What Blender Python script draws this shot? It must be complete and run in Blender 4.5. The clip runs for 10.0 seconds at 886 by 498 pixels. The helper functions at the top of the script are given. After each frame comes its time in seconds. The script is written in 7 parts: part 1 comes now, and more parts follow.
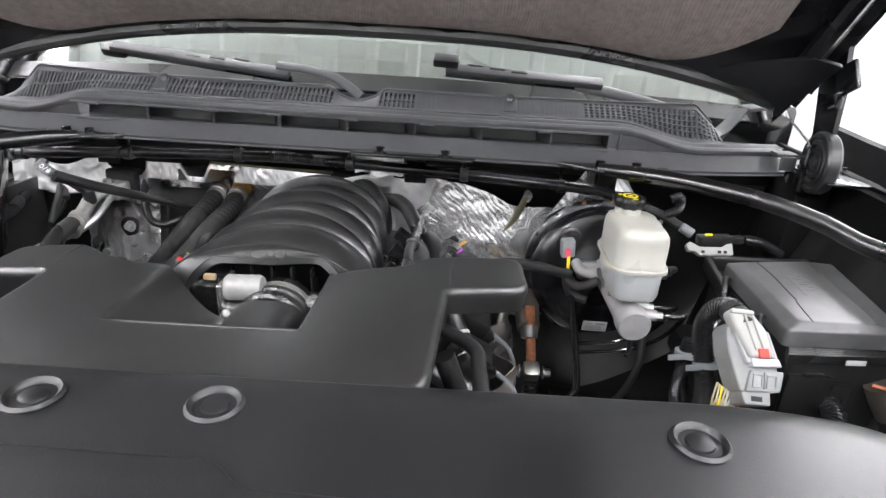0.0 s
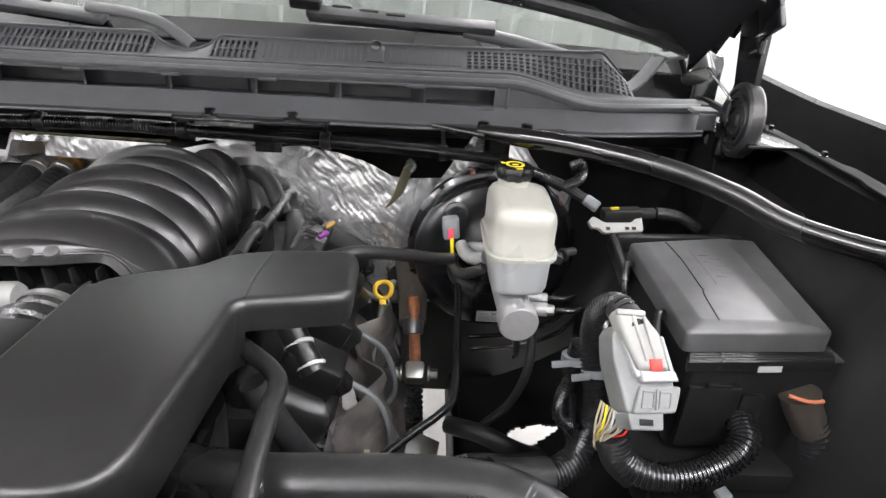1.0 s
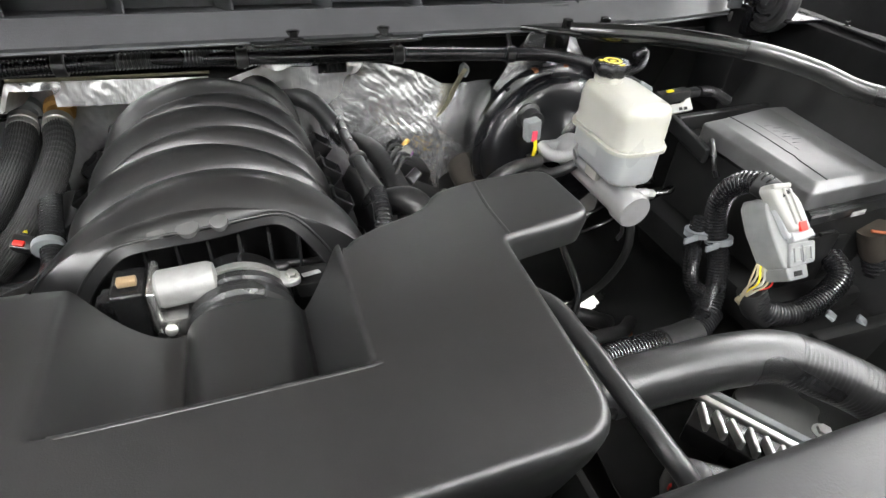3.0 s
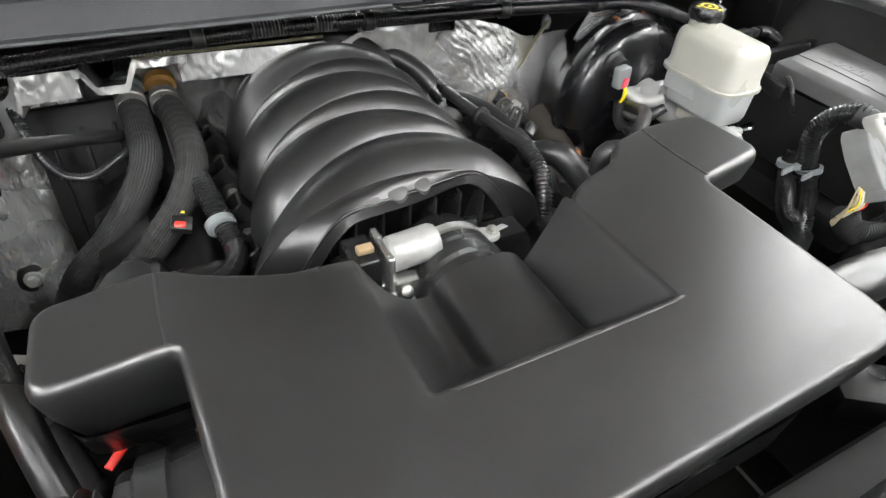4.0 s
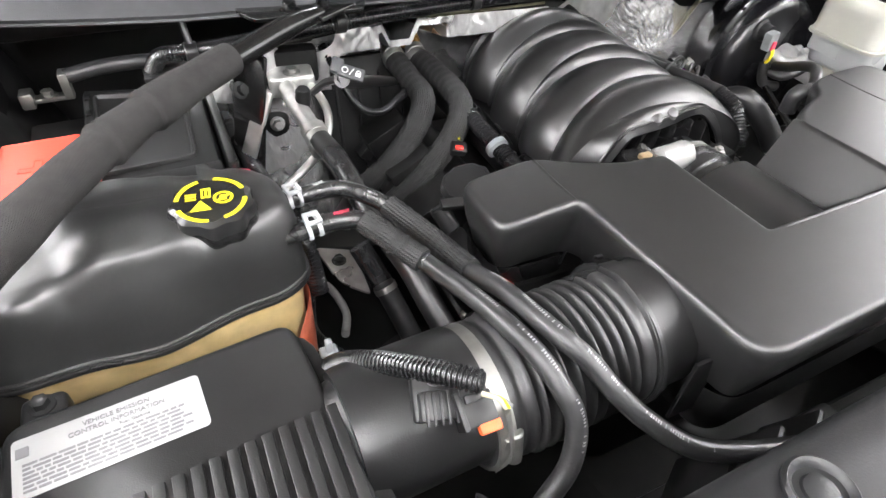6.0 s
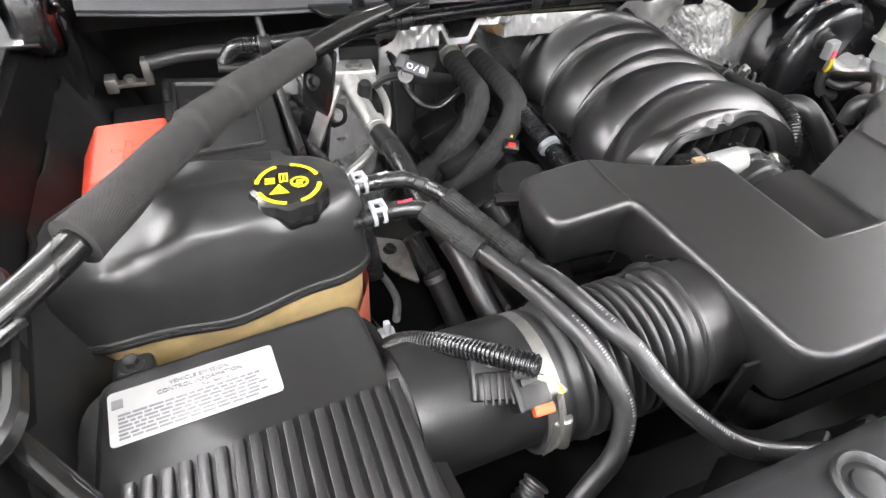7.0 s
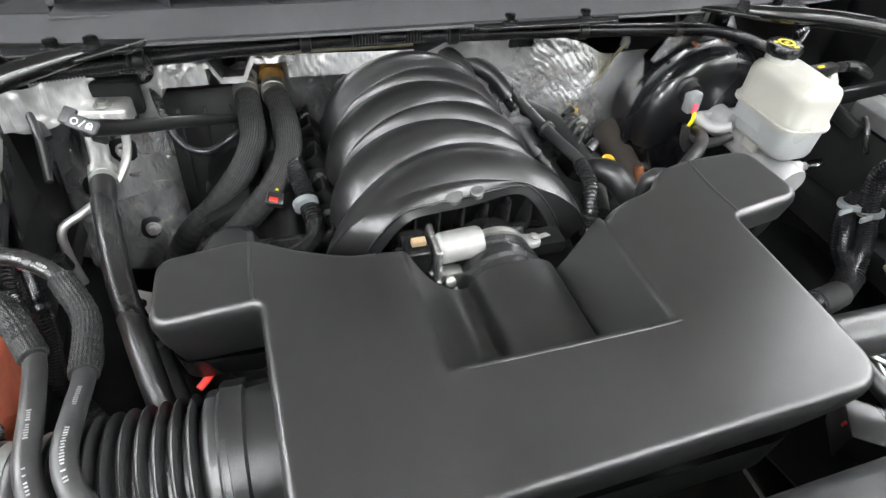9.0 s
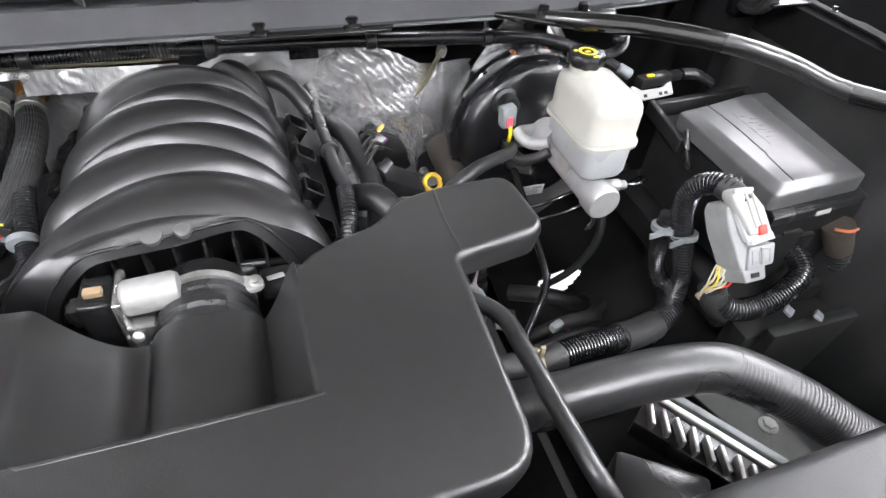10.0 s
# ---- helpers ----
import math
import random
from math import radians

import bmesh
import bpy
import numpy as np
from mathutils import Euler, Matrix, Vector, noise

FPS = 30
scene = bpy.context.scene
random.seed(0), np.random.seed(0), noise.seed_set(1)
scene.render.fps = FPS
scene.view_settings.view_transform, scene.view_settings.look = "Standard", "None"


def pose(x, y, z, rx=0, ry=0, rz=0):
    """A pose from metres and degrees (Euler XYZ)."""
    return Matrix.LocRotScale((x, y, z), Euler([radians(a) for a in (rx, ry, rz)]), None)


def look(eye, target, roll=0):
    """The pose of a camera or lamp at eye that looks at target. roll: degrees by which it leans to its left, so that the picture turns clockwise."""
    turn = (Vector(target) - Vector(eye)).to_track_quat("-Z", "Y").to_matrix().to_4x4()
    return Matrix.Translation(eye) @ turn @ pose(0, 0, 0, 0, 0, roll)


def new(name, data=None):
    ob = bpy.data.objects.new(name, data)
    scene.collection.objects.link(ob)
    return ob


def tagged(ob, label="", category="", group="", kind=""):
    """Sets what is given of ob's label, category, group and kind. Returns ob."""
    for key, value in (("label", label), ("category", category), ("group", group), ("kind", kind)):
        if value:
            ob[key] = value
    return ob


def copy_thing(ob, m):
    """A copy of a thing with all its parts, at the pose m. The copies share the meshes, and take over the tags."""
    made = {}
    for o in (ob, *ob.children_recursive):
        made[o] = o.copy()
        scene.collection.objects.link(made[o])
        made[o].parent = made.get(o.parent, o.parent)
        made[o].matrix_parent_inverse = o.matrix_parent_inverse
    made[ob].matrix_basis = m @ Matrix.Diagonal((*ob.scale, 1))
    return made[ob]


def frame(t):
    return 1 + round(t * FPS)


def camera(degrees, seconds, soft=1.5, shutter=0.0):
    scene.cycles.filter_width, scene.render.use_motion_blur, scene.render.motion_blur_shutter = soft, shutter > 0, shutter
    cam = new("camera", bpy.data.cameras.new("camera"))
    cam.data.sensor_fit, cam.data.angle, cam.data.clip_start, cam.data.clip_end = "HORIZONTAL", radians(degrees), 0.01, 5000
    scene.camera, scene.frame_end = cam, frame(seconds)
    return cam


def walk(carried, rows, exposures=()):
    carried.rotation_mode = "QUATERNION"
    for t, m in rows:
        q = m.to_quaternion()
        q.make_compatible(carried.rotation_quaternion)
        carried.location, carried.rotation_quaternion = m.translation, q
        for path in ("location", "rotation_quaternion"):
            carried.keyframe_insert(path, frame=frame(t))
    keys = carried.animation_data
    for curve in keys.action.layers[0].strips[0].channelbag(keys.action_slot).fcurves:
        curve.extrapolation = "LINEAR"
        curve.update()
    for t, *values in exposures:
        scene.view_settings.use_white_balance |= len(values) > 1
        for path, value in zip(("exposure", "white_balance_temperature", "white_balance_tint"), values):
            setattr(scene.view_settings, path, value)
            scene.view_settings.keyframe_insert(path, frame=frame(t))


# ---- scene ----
cam = camera(75.1, 10.0, soft=1.5)
PATH = [
    (0, (0.199, 0.05, 1.461), (0.144, 1.887, 0.671), 3.3),
    (0.3, (0.258, 0.114, 1.454), (0.204, 1.946, 0.654), 3.2),
    (0.5, (0.298, 0.16, 1.444), (0.262, 1.994, 0.649), 3.1),
    (1, (0.348, 0.222, 1.426), (0.421, 2.008, 0.528), 3.5),
    (1.5, (0.31, 0.258, 1.44), (0.475, 1.992, 0.457), 3.7),
    (2, (0.188, 0.272, 1.453), (0.474, 1.943, 0.391), 3.8),
    (2.2, (0.135, 0.263, 1.45), (0.478, 1.901, 0.355), 3.7),
    (3.3, (-0.073, 0.306, 1.44), (0.582, 1.737, 0.207), 4.2),
    (3.5, (-0.123, 0.322, 1.432), (0.575, 1.717, 0.18), 4.2),
    (4, (-0.265, 0.361, 1.45), (0.48, 1.671, 0.135), 4.5),
    (4.5, (-0.401, 0.379, 1.471), (0.345, 1.676, 0.145), 4.3),
    (5, (-0.536, 0.389, 1.473), (0.222, 1.683, 0.149), 4.2),
    (5.5, (-0.601, 0.351, 1.479), (0.136, 1.643, 0.142), 4.1),
    (6, (-0.63, 0.313, 1.478), (0.071, 1.614, 0.13), 4.3),
    (7.3, (-0.662, 0.302, 1.495), (-0.092, 1.65, 0.133), 4.0),
    (7.5, (-0.652, 0.302, 1.501), (-0.092, 1.656, 0.139), 3.9),
    (8, (-0.566, 0.301, 1.522), (-0.031, 1.661, 0.157), 4.3),
    (8.5, (-0.419, 0.294, 1.524), (0.065, 1.67, 0.155), 4.2),
    (9, (-0.257, 0.3, 1.521), (0.221, 1.673, 0.147), 4.6),
    (9.5, (-0.096, 0.307, 1.51), (0.401, 1.671, 0.134), 5.0),
    (10, (0.037, 0.304, 1.511), (0.568, 1.665, 0.146), 4.9),
]
walk(cam, [(t, look(eye, target, roll)) for t, eye, target, roll in PATH], exposures=[(0.0, -0.32, 6350, 10), (0.5, -0.18, 6450, 9), (1.0, -0.35, 6450, 10), (1.5, -0.4, 6450, 10), (2.2, -0.25, 6500, 10), (3.3, -0.1, 6500, 5), (5.0, -0.13, 6500, 6), (6.0, 0.12, 6500, 9), (7.5, 0.2, 6500, 9), (8.5, -0.05, 6450, 8), (9.0, 0.04, 6350, 5), (9.5, 0.13, 6320, 8), (10.0, 0.14, 6280, 10)])

from mathutils.geometry import tessellate_polygon

# ---- world and light ----
world = bpy.data.worlds.new("garage_air")
world.use_nodes = True
world.node_tree.nodes["Background"].inputs[0].default_value = (0.75, 0.8, 0.85, 1)
world.node_tree.nodes["Background"].inputs[1].default_value = 0.05
scene.world = world
STRIP_POWER = 18.0


def strip_light(x, y, length, power):
    """The light of one ceiling strip, just under its diffuser."""
    lamp = bpy.data.lights.new("strip_light", "AREA")
    lamp.shape, lamp.size, lamp.size_y = "RECTANGLE", 0.14, length
    lamp.energy, lamp.color = power, (0.985, 0.955, 1.0)
    ob = new("strip_light", lamp)
    ob.matrix_world = pose(x, y, 3.2, 0, 0, 0)


# Strips are out of view; the pair at y 0.85 is added to brighten the sides.
STRIPS = [(-3.1, -1.6), (-1.15, -1.6), (1.15, -1.6), (3.1, -1.6), (-3.1, 0.85), (3.1, 0.85), (-3.1, 3.2), (-1.15, 3.2), (1.15, 3.2), (3.1, 3.2)]
for sx, sy in STRIPS:
    strip_light(sx, sy, 2.4, STRIP_POWER)


# ---- materials ----
def material(name, color, rough=0.5, metal=0.0, var=0.15, scale=40.0, bump=0.0, bump_scale=400.0, coat=0.0, spec=0.5,
             rough_var=0.1, sss=0.0, trans=0.0, coarse=4.0, emit=0.0):
    """Principled paint, plastic or metal with colour and roughness that vary at two scales and a fine relief."""
    m = bpy.data.materials.new(name)
    m.use_nodes = True
    t = m.node_tree
    n, l = t.nodes, t.links
    b = n["Principled BSDF"]
    geo = n.new("ShaderNodeNewGeometry")
    fine, broad = n.new("ShaderNodeTexNoise"), n.new("ShaderNodeTexNoise")
    fine.inputs["Scale"].default_value, broad.inputs["Scale"].default_value = scale, coarse
    fine.inputs["Detail"].default_value, broad.inputs["Detail"].default_value = 5, 3
    for k in (fine, broad):
        l.new(geo.outputs["Position"], k.inputs["Vector"])
    mix = n.new("ShaderNodeMath")
    mix.operation = "MULTIPLY"
    l.new(fine.outputs["Fac"], mix.inputs[0]), l.new(broad.outputs["Fac"], mix.inputs[1])
    ramp = n.new("ShaderNodeMapRange")
    ramp.clamp = False
    ramp.inputs["From Min"].default_value, ramp.inputs["From Max"].default_value = 0.1, 0.42
    ramp.inputs["To Min"].default_value, ramp.inputs["To Max"].default_value = 1 - var, 1 + var
    l.new(mix.outputs[0], ramp.inputs["Value"])
    tint = n.new("ShaderNodeVectorMath")
    tint.operation = "SCALE"
    tint.inputs[0].default_value = color
    l.new(ramp.outputs["Result"], tint.inputs["Scale"])
    l.new(tint.outputs[0], b.inputs["Base Color"])
    rr = n.new("ShaderNodeMapRange")
    rr.interpolation_type = "SMOOTHSTEP"
    rr.inputs["From Min"].default_value, rr.inputs["From Max"].default_value = 0.3, 0.7
    rr.inputs["To Min"].default_value, rr.inputs["To Max"].default_value = max(0.02, rough - rough_var), min(1, rough + rough_var)
    l.new(broad.outputs["Fac"], rr.inputs["Value"])
    l.new(rr.outputs["Result"], b.inputs["Roughness"])
    b.inputs["Metallic"].default_value = metal
    b.inputs["Specular IOR Level"].default_value = spec
    b.inputs["Coat Weight"].default_value = coat
    b.inputs["Coat Roughness"].default_value = 0.06
    b.inputs["Transmission Weight"].default_value = trans
    if sss:
        b.inputs["Subsurface Weight"].default_value = sss
        b.inputs["Subsurface Radius"].default_value = (0.02, 0.02, 0.015)
        b.inputs["Subsurface Scale"].default_value = 0.5
    if bump:
        grain = n.new("ShaderNodeTexNoise")
        grain.inputs["Scale"].default_value, grain.inputs["Detail"].default_value = bump_scale, 3
        l.new(geo.outputs["Position"], grain.inputs["Vector"])
        bp = n.new("ShaderNodeBump")
        bp.inputs["Strength"].default_value, bp.inputs["Distance"].default_value = bump, 0.001
        l.new(grain.outputs["Fac"], bp.inputs["Height"])
        l.new(bp.outputs["Normal"], b.inputs["Normal"])
    if emit:
        b.inputs["Emission Color"].default_value = (*color, 1)
        b.inputs["Emission Strength"].default_value = emit
    return m


def foil_material(name, color, scale, depth, quilt, rough, long=0.35, metal=1.0):
    """Crumpled aluminium foil: long sharp creases from ridged noises over a fine quilted grid."""
    m = material(name, color, rough, metal, 0.15, 60, rough_var=0.06)
    n, l = m.node_tree.nodes, m.node_tree.links
    geo = n.new("ShaderNodeNewGeometry")
    total = None
    for turn, stretch, size, weight in (((0.3, 0.5, 0.6), (2.2, 1.0, long), 1.0, 1.0), ((0.2, -0.7, 1.9), (1.6, 1.0, 0.5), 2.3, 0.35)):
        mp = n.new("ShaderNodeMapping")
        mp.inputs["Rotation"].default_value, mp.inputs["Scale"].default_value = turn, stretch
        l.new(geo.outputs["Position"], mp.inputs["Vector"])
        noi = n.new("ShaderNodeTexNoise")
        noi.noise_type = "RIDGED_MULTIFRACTAL"
        noi.inputs["Scale"].default_value, noi.inputs["Detail"].default_value, noi.inputs["Distortion"].default_value = scale * size, 4, 0.5
        l.new(mp.outputs["Vector"], noi.inputs["Vector"])
        mul = n.new("ShaderNodeMath")
        mul.operation, mul.inputs[1].default_value = "MULTIPLY", weight
        l.new(noi.outputs["Fac"], mul.inputs[0])
        if total:
            add = n.new("ShaderNodeMath")
            l.new(total.outputs[0], add.inputs[0]), l.new(mul.outputs[0], add.inputs[1])
            total = add
        else:
            total = mul
    for direction in ("X", "Z"):
        wav = n.new("ShaderNodeTexWave")
        wav.bands_direction = direction
        wav.inputs["Scale"].default_value, wav.inputs["Distortion"].default_value = quilt, 0.4
        l.new(geo.outputs["Position"], wav.inputs["Vector"])
        mul = n.new("ShaderNodeMath")
        mul.operation, mul.inputs[1].default_value = "MULTIPLY_ADD", 0.014
        l.new(wav.outputs["Fac"], mul.inputs[0]), l.new(total.outputs[0], mul.inputs[2])
        total = mul
    bp = n.new("ShaderNodeBump")
    bp.inputs["Strength"].default_value, bp.inputs["Distance"].default_value = 0.8, depth
    l.new(total.outputs[0], bp.inputs["Height"])
    l.new(bp.outputs["Normal"], n["Principled BSDF"].inputs["Normal"])
    return m


def woven_material(name, color, scale, rough=0.8, depth=0.0012, axis="DIAGONAL"):
    """Fabric or braid: two crossing waves as relief and as a slight change of tone."""
    m = material(name, color, rough, 0.0, 0.25, 80, spec=0.3)
    n, l = m.node_tree.nodes, m.node_tree.links
    geo = n.new("ShaderNodeNewGeometry")
    waves = []
    for direction in ("X", "DIAGONAL"):
        w = n.new("ShaderNodeTexWave")
        w.bands_direction = direction
        w.inputs["Scale"].default_value, w.inputs["Distortion"].default_value, w.inputs["Detail"].default_value = scale, 1.0, 1
        l.new(geo.outputs["Position"], w.inputs["Vector"])
        waves.append(w)
    mul = n.new("ShaderNodeMath")
    mul.operation = "ADD"
    l.new(waves[0].outputs["Fac"], mul.inputs[0]), l.new(waves[1].outputs["Fac"], mul.inputs[1])
    bp = n.new("ShaderNodeBump")
    bp.inputs["Strength"].default_value, bp.inputs["Distance"].default_value = 0.8, depth
    l.new(mul.outputs[0], bp.inputs["Height"])
    l.new(bp.outputs["Normal"], n["Principled BSDF"].inputs["Normal"])
    return m


PLASTIC = material("black_moulded_plastic", (0.016, 0.016, 0.0163), 0.35, var=0.2, rough_var=0.06, bump=0.14, bump_scale=900, spec=0.85)
BATLID = material("dark_battery_cover", (0.013, 0.013, 0.0133), 0.38, var=0.2, bump=0.2, bump_scale=700)
COVER = material("blue_black_cover_plastic", (0.005, 0.0053, 0.0062), 0.4, var=0.25, bump=0.12, bump_scale=700, spec=0.65)
MANIFOLD = material("satin_manifold_plastic", (0.0095, 0.0095, 0.0098), 0.34, var=0.15, rough_var=0.02, bump=0.07, bump_scale=700, spec=0.8)
BARREL = material("brushed_motor_alloy", (0.36, 0.36, 0.35), 0.58, 0.3, 0.2, 90, bump=0.3, bump_scale=300)
CLAMP = material("dull_white_nylon", (0.4, 0.41, 0.42), 0.4, var=0.1, bump=0.1)
RESIN = material("milky_connector_plastic", (0.32, 0.32, 0.3), 0.42, var=0.08, bump=0.1)
SATIN = material("satin_black_plastic", (0.013, 0.013, 0.0133), 0.32, var=0.2, bump=0.12, bump_scale=700)
# Paler than the other black plastics, for the manifold's gate marks.
PALEPLASTIC = material("paler_black_plastic", (0.075, 0.075, 0.074), 0.5, var=0.2, bump=0.15, bump_scale=500)
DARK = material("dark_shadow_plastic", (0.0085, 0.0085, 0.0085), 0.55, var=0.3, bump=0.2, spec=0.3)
TANKTOP = material("glossy_moulded_plastic", (0.024, 0.024, 0.0242), 0.38, var=0.2, rough_var=0.05, bump=0.1, bump_scale=260, spec=0.95, coarse=14)
# Base colour raised well above the other plastics to paint in the lid's sheen.
LIDGLOSS = material("sheen_paled_lid_plastic", (0.065, 0.065, 0.066), 0.4, var=0.3, bump=0.05, bump_scale=500, spec=0.9)
COWL = material("grey_black_trim", (0.045, 0.046, 0.049), 0.48, var=0.15, bump=0.3, bump_scale=800)
PAINT = material("black_car_paint", (0.006, 0.006, 0.007), 0.25, var=0.3, coat=0.3, bump=0.03, bump_scale=60)
FLANGE = material("thin_black_body_paint", (0.008, 0.008, 0.0082), 0.5, var=0.3, bump=0.1, bump_scale=90, spec=0.05)
ENAMEL = material("black_enamelled_steel", (0.007, 0.007, 0.007), 0.22, var=0.4, coat=0.4, bump=0.05, bump_scale=120)
RUBBER = material("black_rubber", (0.022, 0.022, 0.0225), 0.31, var=0.35, bump=0.2, bump_scale=500, scale=90, spec=0.7)
LOOM = material("corrugated_loom_plastic", (0.014, 0.014, 0.015), 0.2, var=0.25, bump=0.05, spec=0.8)
TAPE = material("cloth_loom_tape", (0.015, 0.015, 0.015), 0.55, var=0.3, bump=0.5, bump_scale=250)
BRAID = woven_material("braided_hose_cover", (0.024, 0.024, 0.024), 230, 0.36, 0.0003)
FOAM = woven_material("woven_foam_sleeve", (0.04, 0.0385, 0.038), 420, 0.85, 0.0005)
DUSTY = material("dusty_rubber", (0.03, 0.024, 0.018), 0.75, var=0.35, bump=0.3)
LINER = woven_material("felted_hood_liner", (0.2, 0.175, 0.16), 120, 0.95)
FOIL = foil_material("crumpled_foil", (0.86, 0.86, 0.865), 70, 0.0009, 150, 0.27, 0.35, 0.86)
SHIELD = foil_material("embossed_heat_shield", (0.75, 0.75, 0.75), 50, 0.003, 150, 0.3, 1.2, 0.75)
STAINED = material("heat_stained_steel", (0.44, 0.41, 0.39), 0.36, 0.85, 0.4, 30, bump=0.4, bump_scale=60, coarse=10)
ALU = material("cast_aluminium", (0.62, 0.62, 0.6), 0.36, 0.9, 0.15, 90, bump=0.4, bump_scale=500)
SILVER = material("painted_cast_silver", (0.4, 0.4, 0.4), 0.4, 0.35, 0.1, 70, bump=0.2, bump_scale=400)
STEEL = material("zinc_plated_steel", (0.36, 0.36, 0.34), 0.45, 1.0, 0.2, 60, bump=0.1)
BRASS = material("gold_passivated_steel", (0.6, 0.38, 0.12), 0.3, 0.7, 0.15)
RUST = material("rusty_steel", (0.2, 0.075, 0.03), 0.85, 0.2, 0.5, 120, bump=0.6, bump_scale=300)
MILKYLOW = material("milky_polyethylene_low", (0.38, 0.395, 0.395), 0.36, sss=0.25, var=0.04, bump=0.08, bump_scale=60)
MILKY = material("milky_polyethylene", (0.4, 0.398, 0.355), 0.36, sss=0.25, var=0.04, bump=0.08, bump_scale=60)
AMBER = material("aged_translucent_tank", (0.6, 0.45, 0.22), 0.35, sss=0.3, var=0.25, coarse=12)
FLUID = material("orange_coolant_showing", (0.6, 0.17, 0.1), 0.35, sss=0.3, var=0.3, coarse=14)
RED = material("red_plastic_cover", (0.85, 0.075, 0.04), 0.42, var=0.08, bump=0.2, bump_scale=600)
REDCLIP = material("red_clip_plastic", (0.75, 0.03, 0.02), 0.4)
FADED = material("faded_orange_rubber", (0.42, 0.12, 0.05), 0.6, var=0.3)
ORANGE = material("orange_clip_plastic", (0.85, 0.13, 0.04), 0.4)
YELLOW = material("yellow_print", (0.85, 0.68, 0.02), 0.5)
DIPYEL = material("yellow_dipstick_plastic", (0.8, 0.5, 0.03), 0.4)
CONGREY = material("frosted_grey_connector", (0.19, 0.195, 0.195), 0.4, var=0.15, bump=0.15, sss=0.15)
GREYCON = material("grey_connector_plastic", (0.2, 0.213, 0.22), 0.42, var=0.1, bump=0.1)
WHITECON = material("white_connector_plastic", (0.55, 0.55, 0.54), 0.45, var=0.06)
PAPER = material("white_paper_label", (0.4, 0.4, 0.4), 0.5, var=0.06, scale=20)
INK = material("grey_print", (0.19, 0.19, 0.195), 0.6)
PALE = material("pale_print", (0.3, 0.3, 0.3), 0.6)
CLOTH = woven_material("tan_cloth_strap", (0.3, 0.28, 0.19), 260, 0.9)
BROWN = material("brown_connector_plastic", (0.3, 0.215, 0.125), 0.5)
OCHRE = material("ochre_fitting_plastic", (0.5, 0.27, 0.07), 0.45)
BLUE = material("blue_plastic", (0.03, 0.12, 0.3), 0.4)
PURPLE = material("purple_wire_plastic", (0.25, 0.04, 0.3), 0.4)
WIREY = material("tan_wire", (0.5, 0.44, 0.3), 0.5)
PINK = material("pink_wire", (0.75, 0.07, 0.12), 0.45)
CONCRETE = material("sealed_concrete_floor", (0.5, 0.49, 0.47), 0.45, var=0.12, scale=12, coarse=1.2, bump=0.1, bump_scale=80)
WALLPAINT = material("white_wall_paint", (0.86, 0.86, 0.85), 0.6, var=0.03, scale=8, coarse=0.8)
SHEETMETAL = material("white_ribbed_sheet", (0.8, 0.82, 0.8), 0.45, var=0.05, scale=6, coarse=0.7)
DIFFUSER = material("lamp_diffuser", (1.0, 0.975, 1.0), 0.5, var=0.0, emit=62.0)
GREENSIGN = material("green_banner_plastic", (0.08, 0.45, 0.1), 0.6)
DASH = material("dash_plastic", (0.03, 0.032, 0.033), 0.7, var=0.2)
CABIN = material("cabin_grey_cloth", (0.32, 0.34, 0.32), 0.9, var=0.2)
GLASS = bpy.data.materials.new("tinted_windscreen_glass")
GLASS.use_nodes = True
GLASS.node_tree.nodes["Principled BSDF"].inputs["Base Color"].default_value = (0.82, 0.92, 0.86, 1)
GLASS.node_tree.nodes["Principled BSDF"].inputs["Roughness"].default_value = 0.02
GLASS.node_tree.nodes["Principled BSDF"].inputs["Transmission Weight"].default_value = 1.0
GLASS.node_tree.nodes["Principled BSDF"].inputs["IOR"].default_value = 2.4


# ---- building helpers ----
WHERE = {}


def thing(name, at, label, category, group="", kind=""):
    """An Empty at the base of a thing, which parents its parts."""
    ob = new(name)
    ob.location = at
    ob.empty_display_size = 0.02
    WHERE[ob] = Vector(at)
    return tagged(ob, label, category, group, kind)


def mesh_of(bm, name, mat, sharp=35):
    me = bpy.data.meshes.new(name)
    bmesh.ops.recalc_face_normals(bm, faces=bm.faces)
    bm.to_mesh(me)
    bm.free()
    me.materials.append(mat)
    me.polygons.foreach_set("use_smooth", [True] * len(me.polygons))
    me.set_sharp_from_angle(angle=radians(sharp))
    return me


def part(name, bm, mat, parent=None, label="", sharp=35):
    """Links a bmesh given in world coordinates as one mesh object under its parent."""
    off = WHERE.get(parent, Vector((0, 0, 0)))
    bmesh.ops.translate(bm, verts=bm.verts, vec=-off)
    ob = new(name, mesh_of(bm, name, mat, sharp))
    WHERE[ob] = off.copy()
    if parent:
        ob.parent = parent
    return tagged(ob, label)


def single(name, bm, mat, label, category, group="", kind="", sharp=35):
    """A top-level thing of one mesh, with its origin at its base."""
    zs = min(v.co.z for v in bm.verts)
    c = sum((v.co for v in bm.verts), Vector()) / len(bm.verts)
    c.z = zs
    bmesh.ops.translate(bm, verts=bm.verts, vec=-c)
    ob = new(name, mesh_of(bm, name, mat, sharp))
    ob.location = c
    WHERE[ob] = c
    return tagged(ob, label, category, group, kind)


def piece(name, mesh, parent, m):
    """One of many alike pieces that share a mesh; m is its world pose."""
    ob = new(name, mesh)
    ob.parent = parent
    ob.matrix_basis = Matrix.Translation(-WHERE[parent]) @ m
    return ob


